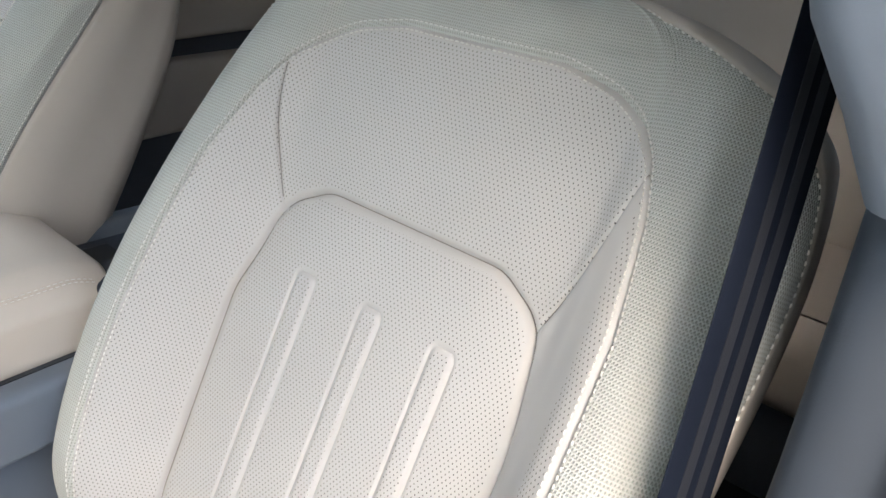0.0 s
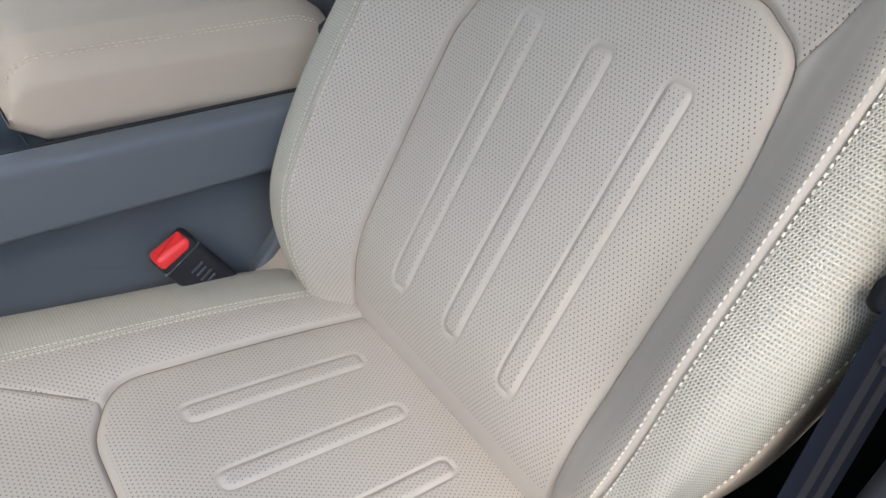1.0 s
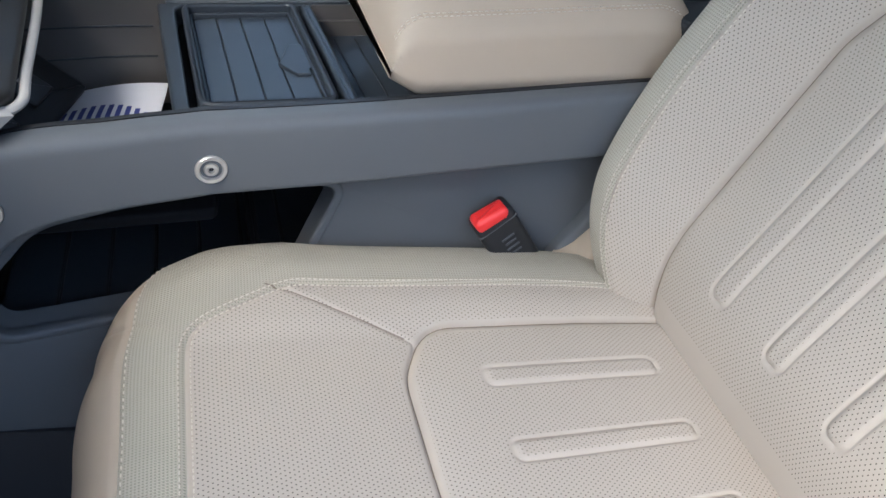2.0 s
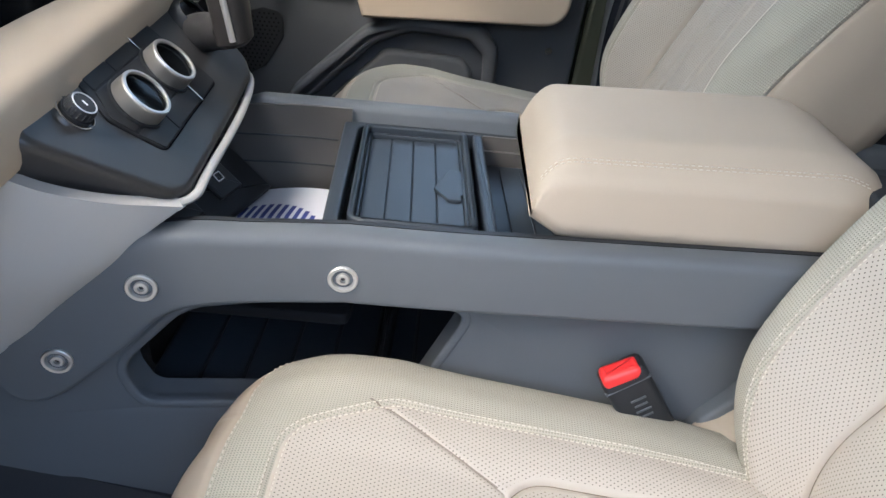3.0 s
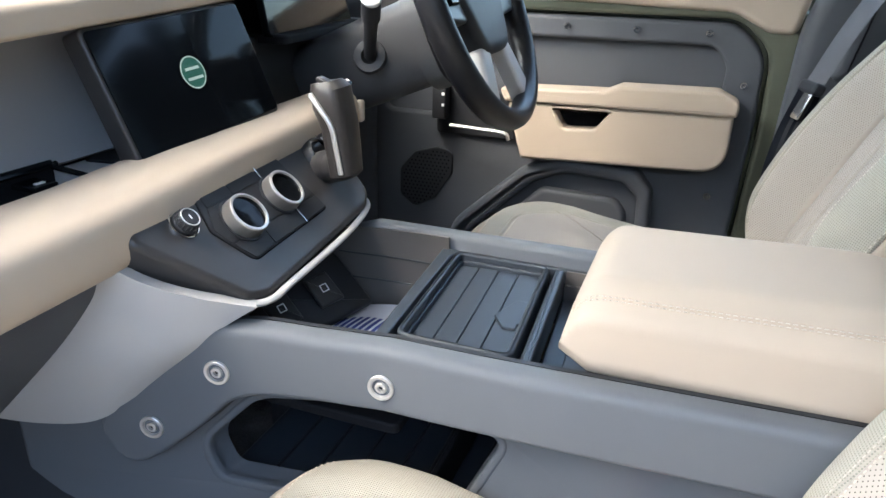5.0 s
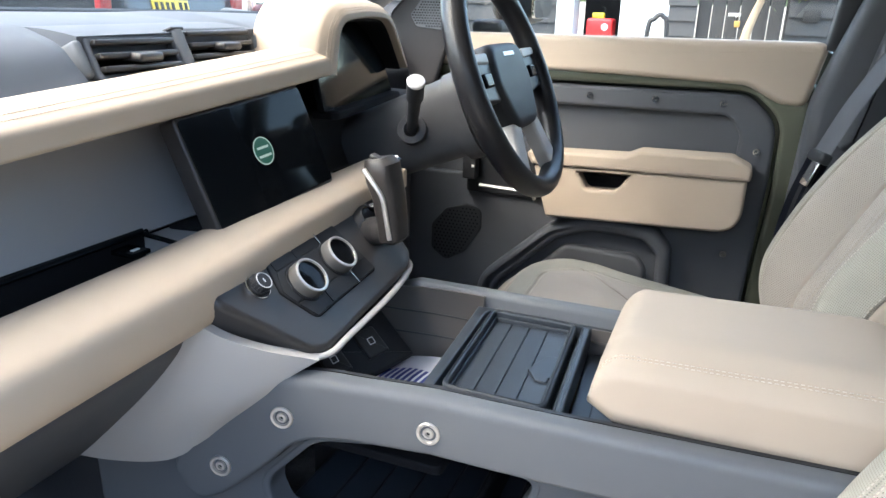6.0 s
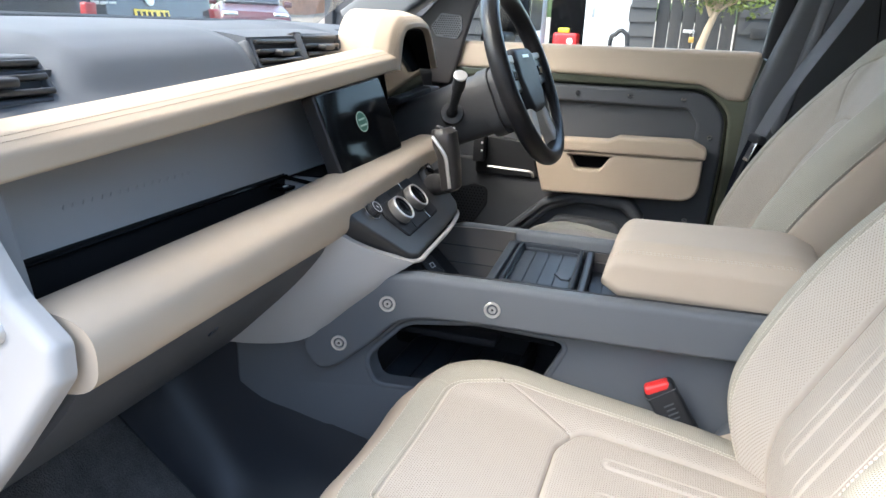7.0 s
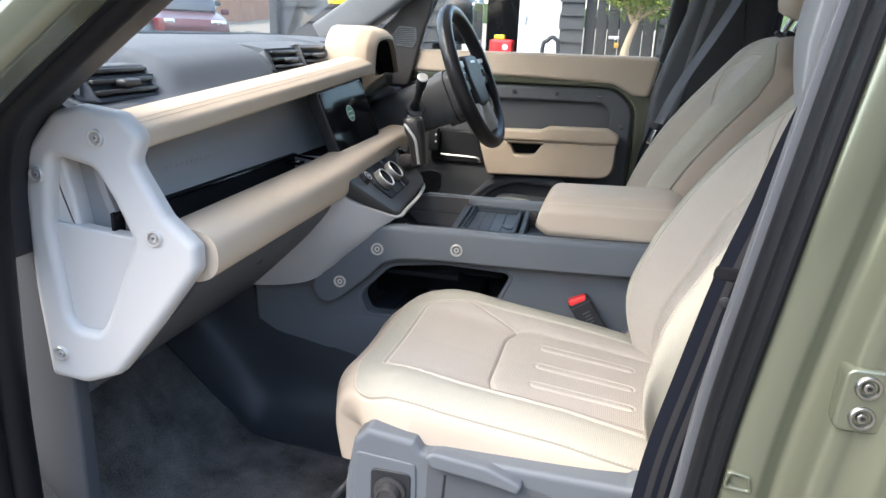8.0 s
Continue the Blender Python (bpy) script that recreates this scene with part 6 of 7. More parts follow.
part("grip_top", rbox((0.016, 0.012, 0.006), 0.002, pose(-0.158, -0.006, 0.676, 0, 20, 0)), SATIN, lever, "black release key")
part("grip_display", rbox((0.012, 0.03, 0.003), 0.001, pose(-0.142, 0.004, 0.674, 0, 28, 0)), GLOSS, lever)
for k in range(4):
    part("gear_mark", rbox((0.004, 0.003, 0.0008), 0.0002, pose(-0.1405, -0.006 + 0.0065 * k, 0.6762, 0, 28, 0)), INK, lever)

# grab handle at the passenger end of the dashboard
GY = -0.765
handle = thing("grab_handle", "pale grey painted grab handle panel with four bolts", "grab handle")
h_out = fillet([(-0.450, 0.64, 0.06), (-0.437, 0.70, 0.04), (-0.396, 0.744, 0.03), (-0.356, 0.755, 0.02), (-0.298, 0.748, 0.02), (-0.268, 0.722, 0.018), (-0.284, 0.690, 0.02), (-0.245, 0.625, 0.02), (-0.206, 0.592, 0.015), (-0.206, 0.560, 0.02), (-0.27, 0.475, 0.05), (-0.335, 0.396, 0.03), (-0.388, 0.376, 0.03), (-0.443, 0.380, 0.012), (-0.452, 0.51, 0.2)], 0.02, 6)
h_in = fillet([(-0.402, 0.690, 0.012), (-0.342, 0.678, 0.025), (-0.318, 0.640, 0.03), (-0.294, 0.588, 0.012), (-0.345, 0.474, 0.03), (-0.358, 0.456, 0.015), (-0.392, 0.456, 0.015), (-0.403, 0.475, 0.03), (-0.416, 0.60, 0.05)], 0.01, 6)
on_side = lambda u, v, w: Vector((u, GY + w, v))
part("handle_panel", holed(h_out, h_in, on_side, 0.022, 0.0, 0.011, 340, 6, (-0.36, 0.62)), WHITE, handle, "pale grey moulded panel", 60)
part("handle_dish", plate(fillet([(-0.425, 0.602), (-0.36, 0.595), (-0.285, 0.590), (-0.34, 0.445), (-0.41, 0.445)], 0.004), on_side, 0.032, 0.0125, 0.003), WHITE, handle, "sunken triangular face")
part("handle_ledge", plate(fillet([(-0.43, 0.575), (-0.380, 0.575), (-0.388, 0.63), (-0.402, 0.70), (-0.43, 0.70)], 0.004), on_side, 0.045, 0.018, 0.005), WHITE, handle, "pale inner face of the grip")
part("handle_pocket", plate(fillet([(-0.44, 0.55), (-0.276, 0.55), (-0.290, 0.62), (-0.312, 0.71), (-0.44, 0.71)], 0.01), on_side, 0.060, 0.043, 0.003), coat("pocket_plastic", (0.20, 0.205, 0.215), 0.6), handle)
for x, z in ((-0.331, 0.717), (-0.424, 0.664), (-0.261, 0.598), (-0.420, 0.418)):
    bolt(handle, (x, GY - 0.001, z), (0, -1, 0), 0.0105)

# ---- steering ----
WC = Vector((-0.085, DRIVER_Y, 0.752))
WT = Vector((-0.143, 0, 0.333)).normalized()
WN = Vector((WT.z, 0, -WT.x))
WM = axes(WC, WN, (0, 1, 0))
wheel = thing("steering_wheel", "black leather steering wheel with grey spoke inserts", "steering wheel")
rim = []
for k in range(72):
    a = 2 * math.pi * k / 72
    c = Vector((0.168 * math.cos(a), 0.168 * math.sin(a), 0))
    o = Vector((math.cos(a), math.sin(a), 0))
    rim.append([WM @ (c + o * 0.0155 * math.cos(b) + Vector((0, 0, 0.0185 * math.sin(b)))) for b in [2 * math.pi * j / 16 for j in range(16)]])
rv, rf = ringloft(rim, cap=False)
rf += [((71 * 16 + j), (71 * 16 + (j + 1) % 16), (j + 1) % 16, j) for j in range(16)]
part("rim", fix((rv, rf)), coat("black_wheel_leather", (0.011, 0.011, 0.012), 0.34, vary=0.1, grain=1300, spec=0.35), wheel, "smooth black leather rim")
on_wheel = lambda u, v, w: WM @ Vector((u, v, w))
part("hub", plate(fillet([(-0.075, 0.055), (-0.085, -0.005), (-0.055, -0.075), (0.055, -0.075), (0.085, -0.005), (0.075, 0.055)], 0.03), on_wheel, -0.04, 0.012, 0.014, 5), BLACK, wheel, "black padded hub")
for s in (-1, 1):
    part("side_spoke", plate(fillet([(s * 0.07, 0.035), (s * 0.162, 0.030), (s * 0.160, -0.022), (s * 0.07, -0.03)], 0.012), on_wheel, -0.02, 0.004, 0.005, 3), SATIN, wheel, "black spoke with switches")
    part("spoke_insert", plate(fillet([(s * 0.085, 0.042), (s * 0.155, 0.042), (s * 0.15, 0.030), (s * 0.085, 0.026)], 0.004), on_wheel, 0.0, 0.008, 0.003, 3), PEWTER, wheel, "grey spoke insert")
    part("lower_spoke", plate(fillet([(s * 0.028, -0.068), (s * 0.062, -0.062), (s * 0.098, -0.132), (s * 0.062, -0.156)], 0.01), on_wheel, -0.016, 0.006, 0.006, 3), PEWTER, wheel, "grey lower spoke")
    part("thumb_switch", rbox((0.03, 0.02, 0.008), 0.003, WM @ pose(s * 0.112, 0.004, 0.006)), GLOSS, wheel)
part("hub_badge", rbox((0.05, 0.006, 0.001), 0.0004, WM @ pose(0, 0.036, 0.0125)), SILVER, wheel, "plain silver badge bar")
column = thing("steering_column", "grey plastic steering column cowl with a black stalk", "steering column")
cowl = []
for t in [k / 10 for k in range(11)]:
    c = WC - WN * (0.03 + 0.24 * t) + Vector((0, 0, -0.01))
    a, b = 0.064 + 0.004 * t, 0.064 - 0.004 * t
    cowl.append([c + Vector((0, 1, 0)) * a * math.copysign(abs(math.cos(w)) ** 0.6, math.cos(w)) + WT * (b * math.copysign(abs(math.sin(w)) ** 0.6, math.sin(w)) * (1.25 if math.sin(w) < 0 else 0.72)) for w in [2 * math.pi * j / 36 for j in range(36)]])
COWL = coat("cowl_plastic", (0.045, 0.047, 0.05), 0.55, vary=0.06, bump=0.2)
part("cowl", fix(ringloft(cowl)), COWL, column, "dark grey plastic cowl")
part("cowl_collar", fix(ringloft([[p + (p - (WC - WN * 0.05)) * 0.10 for p in cowl[1]], [p + (p - (WC - WN * 0.075)) * 0.10 for p in cowl[2]]])), COWL, column)
for s, tip in ((-1, (-0.176, 0.147, 0.752)), (1, (-0.176, 0.43, 0.752))):
    root = Vector((-0.21, 0.212 if s < 0 else 0.36, 0.676))
    tip = Vector(tip)
    stalk = part("stalk", tube([root, root.lerp(tip, 0.3), root.lerp(tip, 0.68), root.lerp(tip, 0.70), tip], [0.008, 0.0085, 0.010, 0.0125, 0.0125], 16), BLACK, column, "black control stalk")
    part("stalk_cap", lathe([(0.0128, 0), (0.0128, 0.003), (0.0115, 0.004), (0.0001, 0.0035)], axes(tip, tip - root), 24, cap=False), SILVER, stalk, "silver end cap")
    part("stalk_boot", lathe([(0.024, -0.004), (0.022, 0.003), (0.012, 0.004)], axes(root, Vector((0.2, s * 0.9, 0.35))), 24, cap=False), BLACK, stalk)

# ---- driver's door, closed ----
door = thing("driver_door", "closed driver's door with beige armrest, dark panel and green frame", "car door")
DY = 0.735
on_door = lambda u, v, w: Vector((u, DY - w, v))
part("door_skin", plate(fillet([(-0.50, -0.02), (0.40, -0.02), (0.405, 0.60), (0.40, 0.80), (-0.50, 0.80)], 0.03), on_door, -0.09, -0.03, 0.01), GREEN, door, "sage green outer skin")
part("green_frame", holed(fillet([(-0.50, 0.02, 0.02), (0.35, 0.02, 0.02), (0.375, 0.62, 0.2), (0.372, 0.742, 0.015), (-0.50, 0.742, 0.01)], 0.02), fillet([(-0.46, 0.05), (0.30, 0.05), (0.325, 0.55, 0.2), (0.322, 0.665, 0.07), (0.265, 0.717, 0.07), (-0.46, 0.713)], 0.02), on_door, -0.03, 0.012, 0.009, 140, 3, (-0.05, 0.40)), GREEN, door, "exposed sage green door frame")
part("upper_pad", plate(fillet([(-0.42, 0.737, 0.02), (0.0, 0.735, 0.3), (0.252, 0.729, 0.06), (0.312, 0.698, 0.03), (0.358, 0.696, 0.02), (0.382, 0.812, 0.018), (-0.40, 0.803, 0.02)], 0.02), on_door, -0.04, 0.022, 0.012, 5), LEATHER, door, "beige leather upper pad", 50)
panel_out = fillet([(-0.455, 0.05), (0.295, 0.05), (0.318, 0.55, 0.2), (0.316, 0.660, 0.07), (0.262, 0.712, 0.07), (-0.455, 0.708)], 0.02)
panel_in = fillet([(-0.42, 0.50), (0.245, 0.50), (0.255, 0.635, 0.04), (0.23, 0.670, 0.035), (-0.42, 0.665)], 0.02)
part("door_panel", holed(panel_out, panel_in, on_door, -0.02, 0.012, 0.008, 140, 5, (-0.08, 0.58)), SLATE, door, "dark grey plastic door panel")
part("panel_recess", plate(inset(panel_in, -0.010), on_door, -0.02, -0.004, 0.002), SLATE, door, "recessed dark panel")
for x, z in ((-0.041, 0.691), (0.089, 0.692), (0.216, 0.692), (0.288, 0.605), (0.258, 0.393), (-0.17, 0.690)):
    bolt(door, (x, DY - 0.0125, z), (0, -1, 0), 0.0066, CHROME)
AY = 0.668
on_arm = lambda u, v, w: Vector((u, AY - w, v))
part("arm_pad", plate(fillet([(-0.14, 0.5480, 0.006), (-0.155, 0.575, 0.012), (0.050, 0.582, 0.01), (0.076, 0.594, 0.015), (0.248, 0.598, 0.03), (0.287, 0.580, 0.02), (0.284, 0.5560, 0.006)], 0.01), on_arm, -0.06, 0.003, 0.006, 5), LEATHER, door, "beige leather armrest top", 60)
pocket = fillet([(-0.042, 0.540, 0.004), (0.062, 0.544, 0.004), (0.038, 0.509, 0.014), (-0.022, 0.506, 0.014)], 0.006)
part("arm_panel", holed(fillet([(-0.137, 0.549, 0.01), (0.280, 0.5565, 0.008), (0.280, 0.452, 0.06), (-0.103, 0.437, 0.008)], 0.01, 8), pocket, on_arm, -0.06, -0.001, 0.007, 140, 5, (0.008, 0.537)), LEATHER, door, "beige leather armrest side")
part("arm_pocket", plate(inset(pocket, -0.004), on_arm, -0.055, -0.035, 0.002), MATT, door)
part("pocket_lip", rbox((0.03, 0.012, 0.008), 0.003, pose(0.005, AY + 0.02, 0.541)), SATIN, door)
# door pull and release
part("pull_recess", plate(fillet([(-0.30, 0.46), (-0.125, 0.46), (-0.15, 0.555), (-0.30, 0.565)], 0.01), on_door, 0.0, 0.02, 0.004), BLACK, door, "black recess with the door release")
part("pull_bar", tube(spline([(-0.252, 0.668, 0.4895), (-0.20, 0.664, 0.489), (-0.137, 0.660, 0.487), (-0.127, 0.662, 0.473)], 4), 0.0052, 8, flat=0.7), SILVER, door, "brushed metal door release")
part("switch_pack", rbox((0.03, 0.03, 0.07), 0.004, pose(-0.285, 0.70, 0.53)), BLACK, door)
for dz in (0.012, -0.01):
    part("switch_mark", rbox((0.006, 0.002, 0.006), 0.001, pose(-0.275, 0.684, 0.535 + dz)), INK, door)
# loudspeaker and lower pocket
grille = fillet([(-0.350, 0.412), (-0.300, 0.427), (-0.262, 0.420), (-0.262, 0.372), (-0.300, 0.312), (-0.347, 0.284), (-0.385, 0.310), (-0.385, 0.370)], 0.02)
spk = part("speaker", plate(grille, on_door, 0.008, 0.0145, 0.003), BLACK, door, "perforated dark loudspeaker cover")
holes = []
for k in range(24):
    for j in range(22):
        u, v = -0.42 + 0.009 * k + 0.0045 * (j % 2), 0.28 + 0.008 * j
        if poly_distance(inset(grille, 0.006), np.array([u]), np.array([v]))[0] < 0:
            holes.append(plate(ov(0.0021, 0.0021, 6), lambda a, b, w: on_door(u + a, v + b, w), 0.0143, 0.0149, 0.0001, 1))
part("perforation", geo_join(*holes), MATT, spk, kind="stuff")
low_o = fillet([(-0.28, 0.10), (0.168, 0.10), (0.158, 0.395, 0.03), (0.122, 0.437, 0.04), (-0.02, 0.440, 0.08), (-0.10, 0.415, 0.08), (-0.25, 0.275, 0.08)], 0.04)
low_i = fillet([(-0.24, 0.13), (0.142, 0.13), (0.130, 0.380, 0.02), (0.100, 0.408, 0.02), (-0.01, 0.413, 0.06), (-0.08, 0.385, 0.06), (-0.205, 0.262, 0.06)], 0.03)
part("map_pocket", holed(low_o, low_i, on_door, 0.0, 0.05, 0.012, 140, 4, (0.02, 0.25)), SLATE, door, "dark grey map pocket")
part("pocket_floor", plate(inset(low_i, -0.004), on_door, 0.0, 0.026, 0.003), SLATE, door)
part("pocket_front", plate(fillet([(-0.20, 0.12), (0.12, 0.12), (0.112, 0.345), (0.09, 0.372), (-0.06, 0.376), (-0.17, 0.262)], 0.03), on_door, 0.02, 0.045, 0.010, 4), SLATE, door, "dark pocket front")
g = part("window", plate([(-0.42, 0.80), (0.40, 0.805), (0.44, 1.22), (-0.05, 1.22), (-0.40, 0.97)], lambda u, v, w: Vector((u, 0.745 - 0.10 * max(0.0, v - 0.8) + w, v)), -0.002, 0.002, 0.0008, 1), GLASS, door, "clear side window glass")
g.visible_shadow = False
bar([Vector((0.395, 0.74, 0.80)), Vector((0.41, 0.72, 0.95)), Vector((0.43, 0.70, 1.1)), Vector((0.44, 0.69, 1.22))], box4(0.022, 0.03, 0.01), BLACK, "rear_window_frame", door)
bar([Vector((-0.40, 0.772, 0.79)), Vector((-0.36, 0.755, 0.88)), Vector((-0.30, 0.74, 1.0))], box4(0.018, 0.03, 0.008), BLACK, "quarter_post", door)
# tweeter in the corner of the window
tw = part("tweeter_panel", plate(fillet([(-0.50, 0.69), (-0.378, 0.69), (-0.356, 0.76, 0.05), (-0.343, 0.81, 0.05), (-0.315, 0.90), (-0.30, 0.96), (-0.36, 0.97), (-0.425, 0.90), (-0.485, 0.84)], 0.015), lambda u, v, w: Vector((u, 0.70 - w, v)), -0.012, 0.0, 0.006), SATIN, door, "dark corner panel")
mesh_o = fillet([(-0.437, 0.836), (-0.422, 0.811), (-0.362, 0.806), (-0.350, 0.830), (-0.352, 0.866), (-0.410, 0.870)], 0.010)
part("tweeter_mesh", plate(mesh_o, lambda u, v, w: Vector((u, 0.70 - w, v)), 0.0, 0.003, 0.002), GREY, tw, "perforated grey speaker mesh")
holes = []
for k in range(16):
    for j in range(13):
        u, v = -0.440 + 0.0064 * k + 0.0032 * (j % 2), 0.808 + 0.0054 * j
        if poly_distance(inset(mesh_o, 0.004), np.array([u]), np.array([v]))[0] < 0:
            holes.append(plate(ov(0.0024, 0.0019, 6), lambda a, b, w: Vector((u + a, 0.70 - w, v + b)), 0.0025, 0.0033, 0.0001, 1))
part("mesh_hole", geo_join(*holes), MATT, tw, kind="stuff")
# mirror outside the glass
mirror = thing("door_mirror", "black exterior door mirror outside the driver's window", "mirror")
part("mirror_shell", rbox((0.10, 0.20, 0.15), 0.04, pose(-0.27, 0.97, 0.895), 5), BLACK, mirror)
part("mirror_glass", plate(fillet([(0.89, 0.835), (1.05, 0.835), (1.05, 0.955), (0.89, 0.955)], 0.02), yz, -0.222, -0.216, 0.002), CHROME, mirror, "mirror glass")
part("mirror_arm", rbox((0.07, 0.13, 0.03), 0.012, pose(-0.29, 0.84, 0.815), 4), BLACK, mirror)


# ---- belts ----
def webbing(name, pts, width, across, material, parent, label="", stripes=((-0.19, -0.03), (0.12, 0.28))):
    """A flat strap along points, with two raised lengthwise lines."""
    line = spline(pts, 8)

    def strip(prof):
        rings = []
        for i, p in enumerate(line):
            t = (line[min(i + 1, len(line) - 1)] - line[max(i - 1, 0)]).normalized()
            a = Vector(across)
            a = (a - t * a.dot(t)).normalized()
            n = t.cross(a)
            rings.append([p + a * width * u + n * h for u, h in prof])
        return fix(ringloft(rings))

    web = part(name, strip([(-0.5, 0), (-0.48, 0.0007), (0.48, 0.0007), (0.5, 0), (0.48, -0.0007), (-0.48, -0.0007)]), material, parent, label)
    for u0, u1 in stripes:
        part("woven_stripe", strip([(u0, 0.0003), (u0, 0.0011), (u1, 0.0011), (u1, 0.0003), (u1, -0.0011), (u0, -0.0011)]), WEBDARK, web, "black woven stripe")
    return web


belt = thing("passenger_seat_belt", "black ribbed seat belt hanging beside the passenger seat", "seat belt")
webbing("belt_webbing", [(0.64, -0.632, 1.12), (0.555, -0.650, 0.94), (0.506, -0.663, 0.84), (0.475, -0.672, 0.762), (0.452, -0.678, 0.68), (0.428, -0.684, 0.60), (0.40, -0.695, 0.48), (0.375, -0.705, 0.36), (0.36, -0.71, 0.22)], 0.047, (0.97, -0.25, 0), WEB, belt, "blue-grey woven webbing with two black stripes")
tm = axes((0.430, -0.682, 0.606), (-0.35, -0.9, 0.1), (0.95, -0.3, 0.1))
tongue = part("belt_tongue", plate(fillet([(-0.029, -0.007), (0.027, -0.009), (0.030, 0.007), (-0.024, 0.011)], 0.007), lambda u, v, w: tm @ Vector((u, v, w)), -0.005, 0.005, 0.004, 4, both=True), MATT, belt, "black plastic belt tongue")
part("tongue_label", rbox((0.005, 0.007, 0.0006), 0.0002, tm @ pose(0.017, 0.0, 0.0053)), WEBGREY, tongue)
part("belt_stop", lathe([(0.006, 0), (0.006, 0.003), (0.004, 0.004), (0.0001, 0.004)], axes((0.42, -0.686, 0.575), (-0.3, -0.95, 0.0), (1, 0, 0)), 20, cap=False), BLACK, belt)
dbelt = thing("driver_seat_belt", "grey seat belt hanging beside the driver's seat", "seat belt")
webbing("belt_webbing", [(0.62, 0.615, 1.13), (0.53, 0.61, 0.93), (0.43, 0.603, 0.74), (0.385, 0.60, 0.63)], 0.048, (0.5, -1, 0), WEBGREY, dbelt, "grey webbing", ())
webbing("lower_webbing", [(0.382, 0.60, 0.62), (0.36, 0.59, 0.54), (0.35, 0.58, 0.44), (0.36, 0.57, 0.25)], 0.04, (0.8, -0.5, 0), WEB, dbelt)
part("belt_tongue", rbox((0.02, 0.055, 0.02), 0.006, pose(0.383, 0.595, 0.628, 0, 20, 20)), BLACK, dbelt)
part("tongue_steel", rbox((0.003, 0.028, 0.045), 0.001, pose(0.372, 0.588, 0.60, 0, 20, 20)), CHROME, dbelt, "bright steel tongue")

# ---- the yard outside ----
GRAVEL = coat("tan_gravel", (0.22, 0.19, 0.15), 0.95, vary=0.3, patch=0.6, grain=45.0, bump=0.8, depth=0.02)
TAR = coat("tarred_boards", (0.03, 0.032, 0.034), 0.6, vary=0.35, patch=3.0, grain=60.0, bump=0.4, depth=0.004)
DARKBOARD = coat("black_stained_boards", (0.016, 0.017, 0.018), 0.6, vary=0.3, patch=4.0, grain=80.0, bump=0.3, depth=0.003)
PALE = coat("pale_door_paint", (0.62, 0.66, 0.68), 0.6, vary=0.06, patch=1.5)
BRICK = coat("red_brick", (0.36, 0.17, 0.10), 0.9, vary=0.4, contrast=2.0, patch=3.0, grain=60.0)
MORTAR = coat("mortar", (0.35, 0.30, 0.24), 0.95)
PAINT_RED = coat("red_car_paint", (0.07, 0.004, 0.007), 0.2, vary=0.05, spec=0.6)
PAINT_NAVY = coat("navy_car_paint", (0.01, 0.018, 0.035), 0.15, vary=0.05, spec=0.6)
PAINT_BLACK = coat("black_van_paint", (0.012, 0.014, 0.016), 0.12, vary=0.05, spec=0.6)
LAMP_RED = coat("red_lamp_lens", (0.32, 0.015, 0.015), 0.15)
CAR_GLASS = coat("dark_car_glass", (0.02, 0.025, 0.028), 0.05, vary=0.05, bump=0.0, spec=0.8)
YELLOW = coat("yellow_plate", (0.75, 0.52, 0.03), 0.4)
BARK = coat("pale_bark", (0.42, 0.31, 0.20), 0.9, vary=0.3, patch=20.0, grain=200.0, bump=0.8, depth=0.003)
LEAF = coat("leaf_green", (0.16, 0.20, 0.045), 0.55, vary=0.4, patch=8.0, spec=0.3)
HEDGE = coat("hedge_green", (0.05, 0.085, 0.03), 0.7, vary=0.5, patch=6.0)


def rise(y):
    """The yard climbs gently towards the houses."""
    return 0.085 * min(22.0, max(0.0, y - 8.0))


ground_rows = [[Vector((x, y, GROUND_Z + rise(y))) for x in (-120, -60, -20, 0, 20, 80)] for y in (-80, -40, 0, 8, 10, 14, 20, 26, 30, 60, 120)]
ground = structure("ground", sheet(ground_rows, 0.2), GRAVEL, "tan gravel yard", "ground")

ROW_Y = 6.0
barn = thing("weatherboard_barn", "black tarred weatherboard barn along the yard", "barn")
part("barn_wall", plate([(-3.50, GROUND_Z), (-1.38, GROUND_Z), (-1.38, 3.0), (-3.50, 3.0)], xz(0), ROW_Y + 0.1, ROW_Y + 0.3, 0.01), DARKBOARD, barn)
rng = random.Random(11)


def lap_boards(parent, x0, x1, y, z0, z1, pitch, material, ragged=0.0):
    """Overlapping horizontal boards, each one a piece of its own."""
    z = z0
    while z < z1:
        e = rng.uniform(-ragged, ragged)
        g = ringloft([[Vector((x, y + dy, z + dz)) for dy, dz in ((0, 0), (-0.035, -0.004), (-0.008, pitch + 0.02), (0.0, pitch + 0.02))] for x in (x0 + e, x1)])
        part("board", fix(g), material, parent)
        z += pitch


lap_boards(barn, -3.50, -1.40, ROW_Y + 0.1, GROUND_Z + 0.1, 2.6, 0.155, TAR)
part("corner_post", rbox((0.10, 0.10, 3.2), 0.01, pose(-3.52, ROW_Y + 0.06, 1.0)), TAR, barn)
part("mid_post", rbox((0.09, 0.06, 3.2), 0.01, pose(-2.62, ROW_Y + 0.04, 1.0)), DARKBOARD, barn)
sign = thing("yellow_sign", "small yellow sign on the barn wall", "sign")
part("sign_board", rbox((0.30, 0.012, 0.20), 0.006, pose(-2.72, ROW_Y - 0.005, 1.20)), YELLOW, sign)
for k in range(3):
    part("sign_bar", rbox((0.2 - 0.04 * k, 0.004, 0.018), 0.002, pose(-2.72, ROW_Y - 0.013, 1.25 - 0.045 * k)), MATT, sign)

